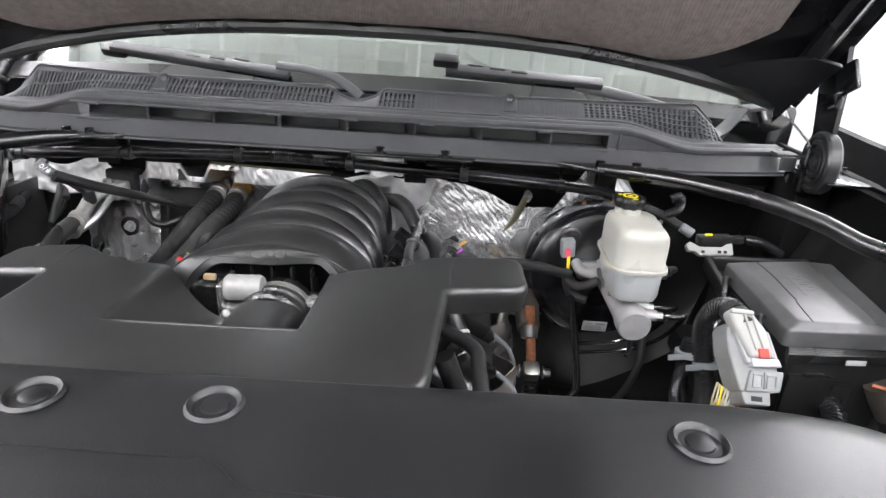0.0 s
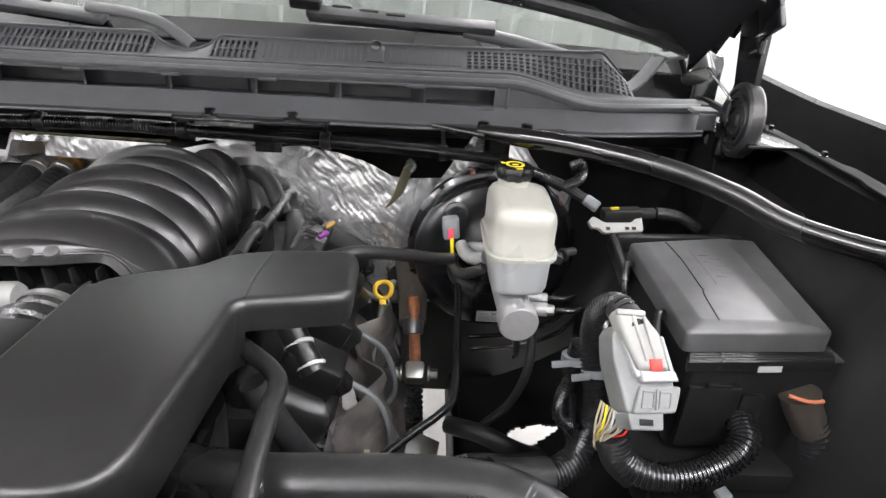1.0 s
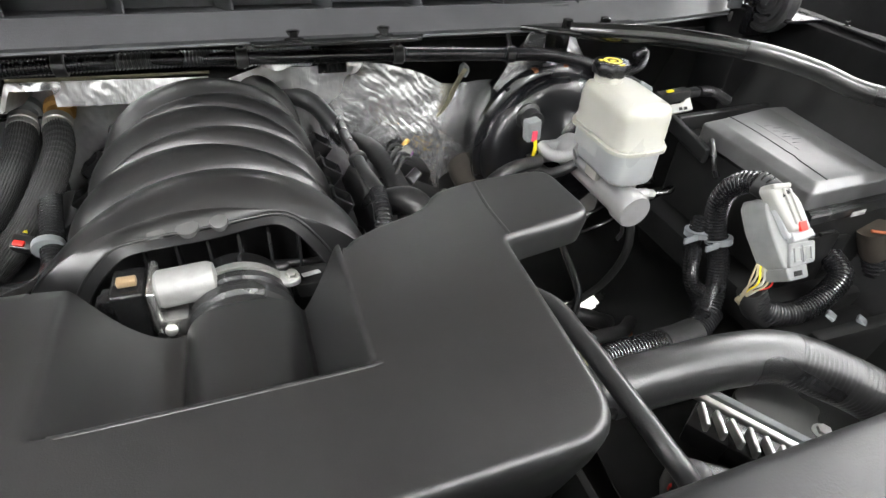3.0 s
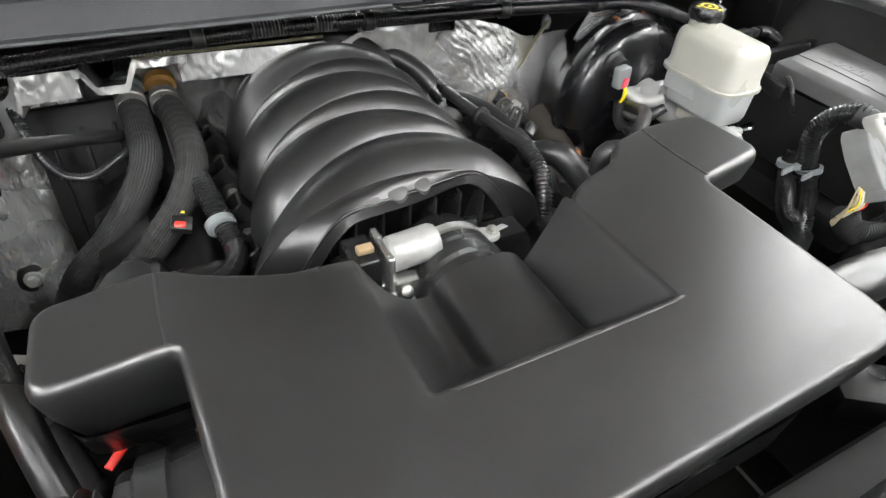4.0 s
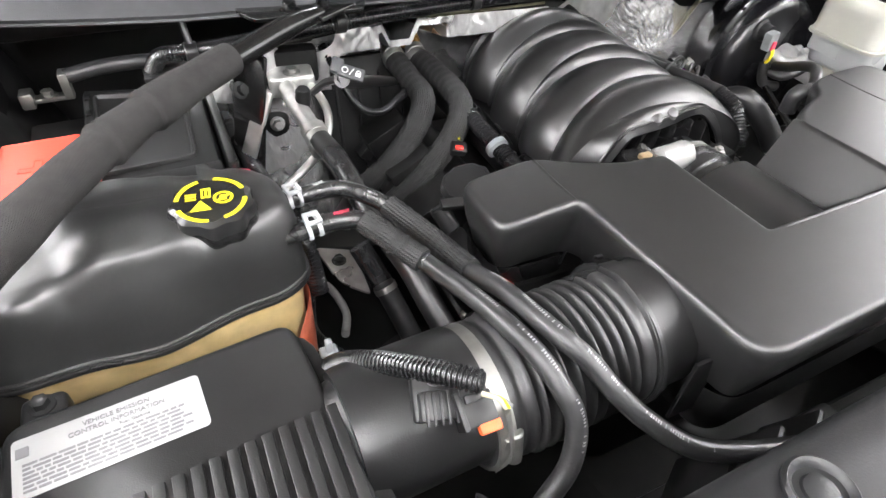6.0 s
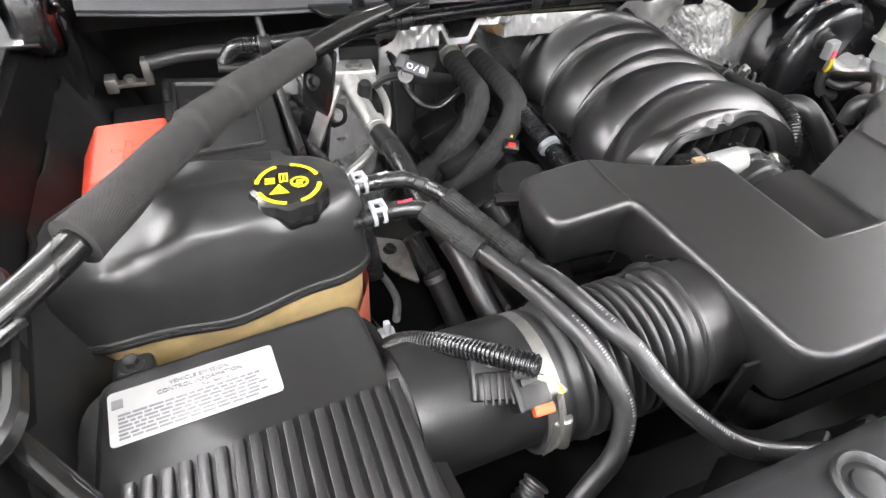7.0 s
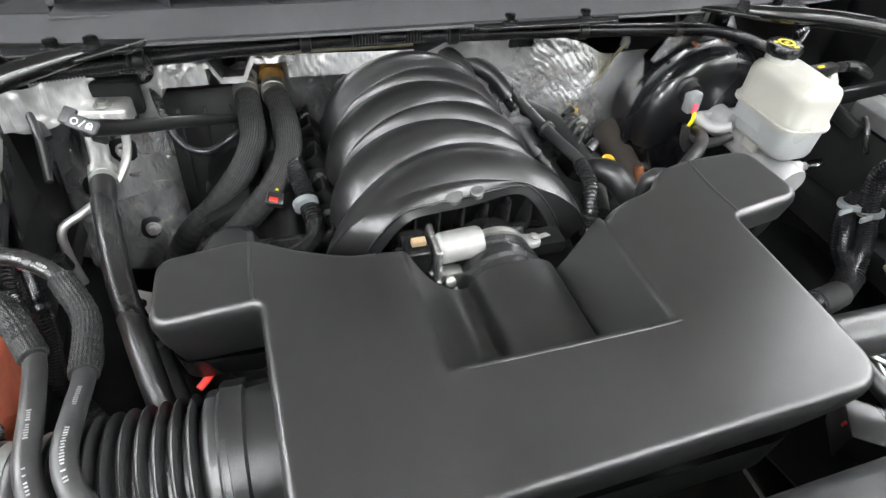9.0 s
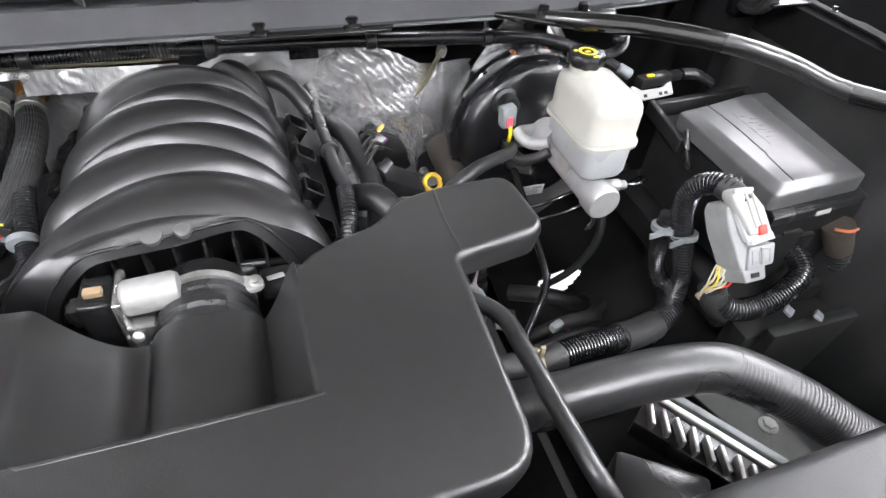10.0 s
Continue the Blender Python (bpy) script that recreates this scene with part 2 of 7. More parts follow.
def raw(verts, faces):
    bm = bmesh.new()
    vs = [bm.verts.new(v) for v in verts]
    for f in faces:
        try:
            bm.faces.new([vs[i] for i in f])
        except ValueError:
            pass
    return bm


def join(*bms):
    out = bms[0]
    for b in bms[1:]:
        me = bpy.data.meshes.new("join")
        b.to_mesh(me)
        b.free()
        out.from_mesh(me)
        bpy.data.meshes.remove(me)
    return out


def turned(bm, m):
    bmesh.ops.transform(bm, matrix=m, verts=bm.verts)
    return bm


def box(x0, x1, y0, y1, z0, z1, bevel=0.003, seg=2, taper=0.0):
    """A box with rounded edges; taper draws its top in."""
    bm = bmesh.new()
    bmesh.ops.create_cube(bm, size=1)
    for v in bm.verts:
        k = 1 - taper if v.co.z > 0 else 1
        v.co = Vector(((x0 + x1) / 2 + v.co.x * (x1 - x0) * k, (y0 + y1) / 2 + v.co.y * (y1 - y0) * k, (z0 + z1) / 2 + v.co.z * (z1 - z0)))
    if bevel:
        bmesh.ops.bevel(bm, geom=bm.edges, offset=bevel, segments=seg, profile=0.5, affect="EDGES")
    return bm


def obox(m, sx, sy, sz, bevel=0.002, seg=2, taper=0.0):
    """A rounded box of that size, posed by m."""
    return turned(box(-sx / 2, sx / 2, -sy / 2, sy / 2, -sz / 2, sz / 2, bevel, seg, taper), m)


def rounded(poly, radii, seg=6):
    """A closed outline with its corners rounded."""
    out, n = [], len(poly)
    for i in range(n):
        r = radii[i] if isinstance(radii, (list, tuple)) else radii
        p, a, b = Vector(poly[i]), Vector(poly[i - 1]), Vector(poly[(i + 1) % n])
        da, db = (a - p), (b - p)
        if r <= 0:
            out.append(p)
            continue
        k = min(r, da.length * 0.45, db.length * 0.45)
        p0, p1 = p + da.normalized() * k, p + db.normalized() * k
        for j in range(seg + 1):
            u = j / seg
            out.append(p0 * (1 - u) ** 2 + p * 2 * u * (1 - u) + p1 * u ** 2)
    return out


def inset(poly, d):
    """An outline drawn in by d (counter-clockwise outlines shrink)."""
    out, n = [], len(poly)
    for i in range(n):
        a, p, b = poly[i - 1], poly[i], poly[(i + 1) % n]
        e0, e1 = (p - a), (b - p)
        if e0.length < 1e-7 or e1.length < 1e-7:
            out.append(p.copy())
            continue
        n0, n1 = Vector((-e0.y, e0.x)).normalized(), Vector((-e1.y, e1.x)).normalized()
        m = n0 + n1
        m = m / max(0.35, m.length_squared / 2) if m.length > 1e-6 else n0
        out.append(p + m * d)
    return out


def ccw(poly):
    area = sum(poly[i - 1][0] * poly[i][1] - poly[i][0] * poly[i - 1][1] for i in range(len(poly)))
    return [Vector(p) for p in (poly if area > 0 else poly[::-1])]


def shell(outline, levels, lid=True, base=False):
    """Walls through several levels (inset, z) of one outline, with a lid."""
    outline = ccw(outline)
    bm, rings = bmesh.new(), []
    for d, z in levels:
        rings.append([bm.verts.new((p.x, p.y, z)) for p in inset(outline, d)])
    n = len(outline)
    for a, b in zip(rings, rings[1:]):
        for i in range(n):
            bm.faces.new((a[i - 1], a[i], b[i], b[i - 1]))
    caps = ([rings[-1]] if lid else []) + ([rings[0][::-1]] if base else [])
    for c in caps:
        for tri in tessellate_polygon([[v.co for v in c]]):
            try:
                bm.faces.new([c[i] for i in tri])
            except ValueError:
                pass
    return bm


def slab(outline, z0, z1, edge=0.004, steps=4):
    """A block of that outline with a rounded upper edge."""
    lv = [(0, z0)] + [(edge * (1 - math.cos(a)), z1 - edge * (1 - math.sin(a))) for a in [i / steps * math.pi / 2 for i in range(steps + 1)]]
    return shell(outline, lv, True, True)


def smooth_path(pts, step=0.008):
    """Points at even steps along a smooth curve through pts."""
    P = [Vector(p) for p in pts]
    if len(P) == 2:
        P = [P[0], (P[0] + P[1]) / 2, P[1]]
    Q = [2 * P[0] - P[1]] + P + [2 * P[-1] - P[-2]]
    dense = []
    for i in range(1, len(Q) - 2):
        a, b, c, d = Q[i - 1:i + 3]
        for j in range(16):
            u = j / 16
            dense.append(0.5 * (2 * b + (c - a) * u + (2 * a - 5 * b + 4 * c - d) * u ** 2 + (3 * b - a - 3 * c + d) * u ** 3))
    dense.append(P[-1])
    out, left = [dense[0]], step
    for a, b in zip(dense, dense[1:]):
        seg = (b - a).length
        while seg >= left and seg > 0:
            a = a + (b - a) * (left / seg)
            out.append(a)
            seg = (b - a).length
            left = step
        left -= seg
    if (out[-1] - P[-1]).length > step * 0.3:
        out.append(P[-1])
    return out


def tube(pts, r, sides=14, step=0.008, pitch=0.0, depth=0.0, flat=1.0, cap=True, taper=None):
    """A round tube along a smooth path; pitch and depth give it the rings of a corrugated hose."""
    path = smooth_path(pts, pitch / 4 if pitch else step)
    verts, faces = [], []
    t0 = (path[1] - path[0]).normalized()
    u = t0.orthogonal().normalized()
    n = len(path)
    for i, p in enumerate(path):
        t = (path[min(i + 1, n - 1)] - path[max(i - 1, 0)]).normalized()
        u = (u - t * u.dot(t)).normalized()
        w = t.cross(u)
        rr = r if not pitch else r - (0, 0, depth, depth)[i % 4]
        if taper:
            rr *= taper(i / (n - 1))
        for k in range(sides):
            a = 2 * math.pi * k / sides
            verts.append(p + (u * math.cos(a) + w * math.sin(a) * flat) * rr)
    for i in range(n - 1):
        for k in range(sides):
            k2 = (k + 1) % sides
            faces.append((i * sides + k, i * sides + k2, (i + 1) * sides + k2, (i + 1) * sides + k))
    if cap:
        faces.append(tuple(range(sides))[::-1])
        faces.append(tuple((n - 1) * sides + k for k in range(sides)))
    return raw(verts, faces)


def braided(pts, r, strands, pitch, depth):
    """A hose in a woven cover: crossing strands as relief round and along it."""
    path = smooth_path(pts, pitch / 5)
    sides, n = strands * 5, len(path)
    verts, faces = [], []
    u = (path[1] - path[0]).orthogonal().normalized()
    for i, p in enumerate(path):
        t = (path[min(i + 1, n - 1)] - path[max(i - 1, 0)]).normalized()
        u = (u - t * u.dot(t)).normalized()
        w = t.cross(u)
        for k in range(sides):
            a, s = 2 * math.pi * k / sides, math.pi * i / 5
            rr = r + depth * math.sin(strands * a * 0.5 + s * 0.5) * math.sin(strands * a * 0.5 - s * 0.5)
            verts.append(p + (u * math.cos(a) + w * math.sin(a)) * rr)
    for i in range(n - 1):
        for k in range(sides):
            k2 = (k + 1) % sides
            faces.append((i * sides + k, i * sides + k2, (i + 1) * sides + k2, (i + 1) * sides + k))
    faces += [tuple(range(sides))[::-1], tuple((n - 1) * sides + k for k in range(sides))]
    return raw(verts, faces)


def lathe(profile, at, axis=(0, 0, 1), sides=36, lobes=0, lobe_depth=0.0):
    """A turned shape: (radius, height) pairs along an axis; lobes scallop the rim."""
    m = Matrix.Translation(at) @ Vector(axis).to_track_quat("Z", "Y").to_matrix().to_4x4()
    verts, faces = [], []
    for r, h in profile:
        for k in range(sides):
            a = 2 * math.pi * k / sides
            s = 1 - lobe_depth * (0.5 + 0.5 * math.cos(a * lobes)) if lobes else 1
            verts.append(m @ Vector((r * s * math.cos(a), r * s * math.sin(a), h)))
    for i in range(len(profile) - 1):
        for k in range(sides):
            k2 = (k + 1) % sides
            faces.append((i * sides + k, i * sides + k2, (i + 1) * sides + k2, (i + 1) * sides + k))
    faces.append(tuple(range(sides))[::-1])
    faces.append(tuple((len(profile) - 1) * sides + k for k in range(sides)))
    return raw(verts, faces)


def rod(a, b, r, sides=14):
    a, b = Vector(a), Vector(b)
    h = (b - a).length
    e = min(r * 0.25, h * 0.2)
    return lathe([(r - e, 0), (r, e), (r, h - e), (r - e, h)], a, b - a, sides)


def bolt(at, axis=(0, 0, 1), r=0.007, h=0.006):
    """A flanged hexagon bolt head."""
    a = Vector(axis).normalized()
    return join(lathe([(r * 1.5, 0), (r * 1.5, h * 0.2), (r * 1.2, h * 0.35)], at, a, 18), lathe([(r, 0), (r, h * 0.9), (r * 0.8, h)], Vector(at) + a * h * 0.3, a, 6))


def sheet(fx, nu, nv, thick=0.0):
    """A surface fx(u, v) over the unit square."""
    verts = [fx(i / nu, j / nv) for i in range(nu + 1) for j in range(nv + 1)]
    faces = [(i * (nv + 1) + j, (i + 1) * (nv + 1) + j, (i + 1) * (nv + 1) + j + 1, i * (nv + 1) + j + 1) for i in range(nu) for j in range(nv)]
    bm = raw(verts, faces)
    if thick:
        bmesh.ops.recalc_face_normals(bm, faces=bm.faces)
        bmesh.ops.solidify(bm, geom=bm.faces[:] + bm.edges[:] + bm.verts[:], thickness=thick)
    return bm


def lettering(text, size, m, depth=0.0003, spread=1.0):
    """Raised or printed words in the built-in font, as a bmesh posed by m."""
    cu = bpy.data.curves.new("lettering", "FONT")
    cu.body, cu.size, cu.extrude, cu.align_x, cu.resolution_u = text, size, depth, "CENTER", 3
    cu.space_character = spread
    ob = new("lettering", cu)
    me = bpy.data.meshes.new_from_object(ob)
    bm = bmesh.new()
    bm.from_mesh(me)
    bpy.data.objects.remove(ob), bpy.data.curves.remove(cu), bpy.data.meshes.remove(me)
    return turned(bm, m)


def frame_at(origin, x_axis, normal):
    """A pose at origin with its x along x_axis and its z along normal."""
    z = Vector(normal).normalized()
    x = Vector(x_axis)
    x = (x - z * x.dot(z)).normalized()
    y = z.cross(x)
    m = Matrix((x, y, z)).transposed().to_4x4()
    m.translation = origin
    return m


# ---- garage ----
floor = single("floor", box(-4.2, 4.2, -6, 8, -0.1, 0, 0), CONCRETE, "pale sealed concrete garage floor", "floor", kind="structure")


def ribbed(length, width, pitch, rise):
    """A ribbed metal sheet: flats along y with raised ribs every pitch."""
    n = int(width / pitch)
    prof = []
    for i in range(n):
        x = -width / 2 + i * pitch
        prof += [(x, 0), (x + pitch * 0.62, 0), (x + pitch * 0.7, -rise), (x + pitch * 0.92, -rise)]
    prof.append((width / 2, 0))
    verts = [(x, y, z) for y in (-length / 2, length / 2) for x, z in prof]
    k = len(prof)
    return raw(verts, [(i, i + 1, k + i + 1, k + i) for i in range(k - 1)])


ceiling = single("ceiling", turned(ribbed(14, 8.4, 0.3, 0.03), pose(0, 1, 3.42)), SHEETMETAL, "white ribbed sheet-metal garage ceiling", "ceiling", kind="structure")
for wname, args in (("wall_east", (4.2, 4.35, -6, 8, 0, 3.5, 0)), ("wall_west", (-4.35, -4.2, -6, 8, 0, 3.5, 0)),
                    ("wall_south", (-4.35, 4.35, -6.15, -6, 0, 3.5, 0)), ("wall_north", (-4.35, 4.35, 8, 8.15, 0, 3.5, 0))):
    single(wname, box(*args), WALLPAINT, "smooth white painted garage wall", "wall", kind="structure")
for oy, oz, sz in ((5.2, 1.75, 0.07), (5.45, 1.85, 0.1)):
    outlet = thing("wall_outlet", (4.2, oy, oz), "small grey outlet box on the white garage wall", "outlet", "wall outlets")
    part("cover_plate", box(4.18, 4.2, oy - sz / 2, oy + sz / 2, oz, oz + sz * 1.5, 0.004), WHITECON, outlet)
    part("socket", box(4.172, 4.182, oy - sz / 4, oy + sz / 4, oz + sz * 0.4, oz + sz * 1.1, 0.002), INK, outlet)
fixture = None
for sx, sy in STRIPS:
    if fixture is None:
        fixture = thing("ceiling_light", (sx, sy, 3.42), "long white strip light out of view on the garage ceiling", "light", "ceiling strip lights")
        part("housing", box(sx - 0.1, sx + 0.1, sy - 1.25, sy + 1.25, 3.3, 3.42, 0.01), WHITECON, fixture)
        part("diffuser", box(sx - 0.075, sx + 0.075, sy - 1.22, sy + 1.22, 3.21, 3.31, 0.012), DIFFUSER, fixture, "glowing white diffuser")
    else:
        copy_thing(fixture, pose(sx, sy, 3.42))
banner = single("hanging_banner", box(0.5, 0.62, 4.6, 6.0, 3.3, 3.42, 0.01), GREENSIGN, "bright green banner under the ceiling", "banner")

# ---- body round the engine bay ----
def fender(sign, name):
    """A front fender: outer skin, rolled top edge, inner rail with its bolted flange, and the wheelhouse wall."""
    prof = [(1.02, 0.55), (1.03, 0.9), (1.015, 1.15), (0.985, 1.235), (0.955, 1.262), (0.945, 1.258), (0.938, 1.235), (0.925, 1.2),
            (0.9, 1.192), (0.872, 1.218), (0.856, 1.221), (0.846, 1.212), (0.838, 1.17), (0.835, 1.1)]
    ys = [1.3 - i * 0.05 for i in range(24)]
    verts, faces = [], []
    for y in ys:
        fwd = max(0, 0.75 - y)
        for x, z in prof:
            dip = 0.05 * max(0, y - 1.12) if x > 0.9 else 0
            verts.append((sign * (x - 0.05 * fwd), y, z - 0.09 * fwd + dip))
    k = len(prof)
    for i in range(len(ys) - 1):
        for j in range(k - 1):
            faces.append((i * k + j, i * k + j + 1, (i + 1) * k + j + 1, (i + 1) * k + j))
    f = thing(name, (sign * 0.93, 0.75, 0.55), "glossy black front fender of the truck beside the engine bay", "fender", "front fenders")
    for pname, lo, hi, mt in (("skin", 0, 5, PAINT), ("inner_rail", 5, k - 1, FLANGE)):
        bm = raw(verts, [q for i, q in enumerate(faces) if lo <= i % (k - 1) < hi])
        bmesh.ops.delete(bm, geom=[v for v in bm.verts if not v.link_faces], context="VERTS")
        bmesh.ops.recalc_face_normals(bm, faces=bm.faces)
        bmesh.ops.solidify(bm, geom=bm.faces[:] + bm.edges[:] + bm.verts[:], thickness=0.003)
        part(pname, bm, mt, f, sharp=30)
    # wheelhouse wall with shallow ribs
    def well(u, v):
        y = 1.22 - u * 1.0
        z = 1.16 - v * 0.62
        x = 0.835 - 0.12 * math.sin(min(1, v * 1.3) * math.pi / 2) - 0.006 * (math.sin(u * 40) > 0.3)
        return Vector((sign * x, y, z - 0.09 * max(0, 0.75 - y)))
    part("wheelhouse_liner", sheet(well, 60, 18, 0.003), DARK, f, "dull black inner liner")
    # stepped flange with notches and fasteners
    out = [(0.835, 1.12), (0.868, 1.12), (0.868, 0.98), (0.86, 0.965), (0.86, 0.9), (0.872, 0.885), (0.872, 0.66), (0.862, 0.64), (0.855, 0.44), (0.82, 0.44), (0.825, 0.62), (0.818, 0.66), (0.818, 0.82), (0.83, 0.84)]
    fl = slab(rounded([(sign * (0.868 + (x - 0.868) * 0.55), y) for x, y in out], 0.004, 3), 1.2225, 1.2265, 0.0015)
    for v in fl.verts:
        v.co.z -= 0.09 * max(0, 0.75 - v.co.y)
    part("flange", fl, FLANGE, f)
    for y in (1.06, 0.93, 0.78, 0.6, 0.5):
        part("bolt", bolt((sign * 0.858, y, 1.2265 - 0.09 * max(0, 0.75 - y)), r=0.004, h=0.005), ENAMEL, f)
    return f


fender(1, "front_fender")
fender(-1, "front_fender")

firewall = thing("firewall", (0, 1.27, 0.55), "black painted steel firewall behind the engine", "firewall", kind="structure")
part("bulkhead", box(-0.86, 0.86, 1.25, 1.29, 0.55, 1.22, 0.004), DARK, firewall)
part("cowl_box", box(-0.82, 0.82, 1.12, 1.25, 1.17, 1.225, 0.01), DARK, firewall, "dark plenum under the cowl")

# foil-faced insulation on the firewall: a crumpled sheet with a scalloped upper edge
def foil_top(x):
    base = 1.145 + 0.012 * math.sin(x * 9)
    if x < -0.495:
        return 1.15 + 0.008 * math.sin(x * 60)
    if x < -0.405:
        return 1.15 - 0.036 * (1 - ((x + 0.45) / 0.045) ** 2) ** 0.5
    if x < -0.339:
        return 1.152
    if x < -0.282:
        return 1.155 - 0.027 * min(1, (x + 0.339) / 0.013, (-0.282 - x) / 0.013)
    if x < -0.05:
        return 1.156 - 0.03 * (x + 0.282)
    if x > 0.06:
        return 1.136 - 0.036 * min(1, max(0, (x - 0.2) / 0.09)) - 0.006 * min(1, max(0, (x - 0.29) / 0.08)) + 0.003 * math.sin(x * 55)
    return base


def crumple(x, z, turn, pitch, seed):
    """Height of sharp creases running along one direction, bent and broken up by noise."""
    s = ((x - 0.2) * math.cos(turn) + (z - 1.05) * math.sin(turn)) / pitch + 1.3 * noise.noise(Vector((x * 11, z * 11, seed))) + 0.9 * noise.noise(Vector((x * 34, z * 34, seed)))
    amp = 0.35 + 0.65 * abs(noise.noise(Vector((x * 17, z * 17, seed + 7)))) * 2
    return amp * abs(2 * (s - math.floor(s)) - 1)


def foil_sheet(u, v):
    x = -0.62 + u * 1.22
    zt, zb = foil_top(x), 0.86
    z = zb + (zt - zb) * v
    n1 = noise.fractal(Vector((x * 16, z * 16, 3)), 0.8, 2.0, 4)
    low = min(1, max(0, (1.15 - z) / 0.13))
    bulge = 0.05 + 0.03 * math.exp(-((x - 0.26) / 0.14) ** 2) * low + 0.015 * math.exp(-((x + 0.45) / 0.15) ** 2) * low
    k = min(1, max(0, (0.06 - x) / 0.1))
    edge = 1.092 + 0.6 * min(0.06, max(0, -0.4 - x)) - 0.6 * max(0, -0.46 - x)
    d = zt - z
    strip = 0.055 if x < -0.42 else 0.008 if -0.345 < x < -0.235 else 0.03
    lean = min(1.2, edge - 0.15 * min(d, strip) + 4.0 * max(0, d - strip))
    fan = crumple(x, z, 0.85 - 1.2 * (x - 0.2), 0.0085, 2) * (1 - 0.75 * min(1, max(0, (x - 0.27) / 0.05)))
    right = 0.0009 * fan + 0.0014 * crumple(x, z, 0.35, 0.031, 5)
    left = 0.0015 * crumple(x, z, 0.5, 0.012, 9) + 0.0012 * crumple(x, z, -0.8, 0.016, 12)
    return Vector((x, (1.2 - bulge) * (1 - k) + lean * k + 0.002 * n1 - right * (1 - k) - left * k, z))


insul = thing("firewall_insulation", (0, 1.2, 0.86), "crumpled silver foil heat insulation on the firewall", "insulation")
part("foil_blanket", sheet(foil_sheet, 520, 110, 0.002), FOIL, insul, sharp=24)


def foil_flap(x0, x1, z0, z1, y, lean, shear=0.0):
    def f(u, v):
        z = z0 + (z1 - z0) * v
        x = x0 + (x1 - x0) * u + shear * v * (0.5 - u)
        return Vector((x, y - lean * v - 0.0016 * crumple(x, z, 0.7, 0.014, 3) + 0.004 * noise.noise(Vector((x * 30, z * 30, 9))), z + 0.008 * noise.noise(Vector((u * 3, v * 3, x0)))))
    return sheet(f, 60, 40, 0.003)


part("foil_tab", foil_flap(-0.005, 0.085, 1.155, 1.215, 1.095, -0.01), FOIL, insul, sharp=24)
part("foil_tab", foil_flap(0.365, 0.555, 1.1, 1.195, 1.095, -0.012, 0.13), FOIL, insul, sharp=24)
part("tab_hole", lathe([(0.001, 0), (0.009, 0.0), (0.011, 0.0015), (0.012, 0)], (0.467, 1.103, 1.172), (0, -1, 0.1), 20), DARK, insul, "punched fixing hole")
part("fibre_edge", tube([(-0.282, 1.094, 1.157), (-0.2, 1.096, 1.1545), (-0.12, 1.1, 1.152), (-0.05, 1.105, 1.15)], 0.0022), CLOTH, insul, "tan fibre edge of the blanket")
for x, z in ((0.045, 1.165), (0.44, 1.17)):
    part("stud", lathe([(0.012, 0), (0.012, 0.004), (0.006, 0.006), (0.005, 0.014)], (x, 1.125, z), (0, -1, 0), 18), ENAMEL, insul)

# ---- cowl panel ----
def cy(x):
    """How far back the cowl's face stands at x."""
    return 0.07 * abs(x / 0.78) ** 3


def cz(x):
    """How far the cowl's ridge drops towards its ends."""
    a = (abs(x) - 0.455) / 0.15
    a = min(1, max(0, a))
    return -0.03 * a * a * (3 - 2 * a)


cowl = thing("cowl", (0, 1.08, 1.22), "grey-black plastic cowl panel with vent grilles below the windscreen", "cowl panel")
XS = [-0.8 + i * 0.02 for i in range(79)]


def ribbon(prof, xs, y_of=cy, z_of=lambda x: 0.0):
    """A strip of that (y, z) profile swept along x."""
    k = len(prof)
    verts = [(x, y + y_of(x), z + z_of(x)) for x in xs for y, z in prof]
    faces = [(i * k + j, i * k + j + 1, (i + 1) * k + j + 1, (i + 1) * k + j) for i in range(len(xs) - 1) for j in range(k - 1)]
    faces += [tuple(range(k)), tuple((len(xs) - 1) * k + j for j in range(k))[::-1]]
    return raw(verts, faces)


def closed(prof):
    return prof + [prof[0]]


def lip_z(x):
    """The lip bows up a little towards the middle."""
    return 0.008 * max(0.0, 1 - (x / 0.6) ** 2)


part("lower_lip", ribbon(closed([(1.0, 1.212), (1.004, 1.21), (1.034, 1.235), (1.034, 1.239), (1.028, 1.239), (0.998, 1.217)]), XS, cy, lip_z), COWL, cowl)
part("lip_hem", ribbon(closed([(0.9975, 1.2105), (1.0, 1.2085), (1.003, 1.21), (1.001, 1.214)]), XS, cy, lip_z), COWL, cowl)
part("ridge", ribbon(closed([(1.028, 1.268), (1.024, 1.272), (1.024, 1.277), (1.029, 1.281), (1.034, 1.2805), (1.037, 1.277), (1.041, 1.277), (1.046, 1.283), (1.052, 1.284), (1.056, 1.28), (1.056, 1.268)]), XS, cy, cz), COWL, cowl, sharp=50)
OPEN_L, OPEN_R = -0.487, 0.441
for a, b in ((-0.79, OPEN_L), (OPEN_R, 0.765)):
    xs = [a + (b - a) * i / 20 for i in range(21)]
    verts = []
    for x in xs:
        verts += [(x, 1.032 + cy(x), 1.237 + lip_z(x)), (x, 1.027 + cy(x), 1.272 + cz(x))]
    part("end_panel", raw(verts, [(2 * i, 2 * i + 1, 2 * i + 3, 2 * i + 2) for i in range(20)]), COWL, cowl)
part("opening_back", turned(box(OPEN_L, OPEN_R, -0.003, 0.003, -0.03, 0.03, 0.001), pose(0, 1.082, 1.262, -15, 0, 0)), COWL, cowl, "recessed back of the air opening")
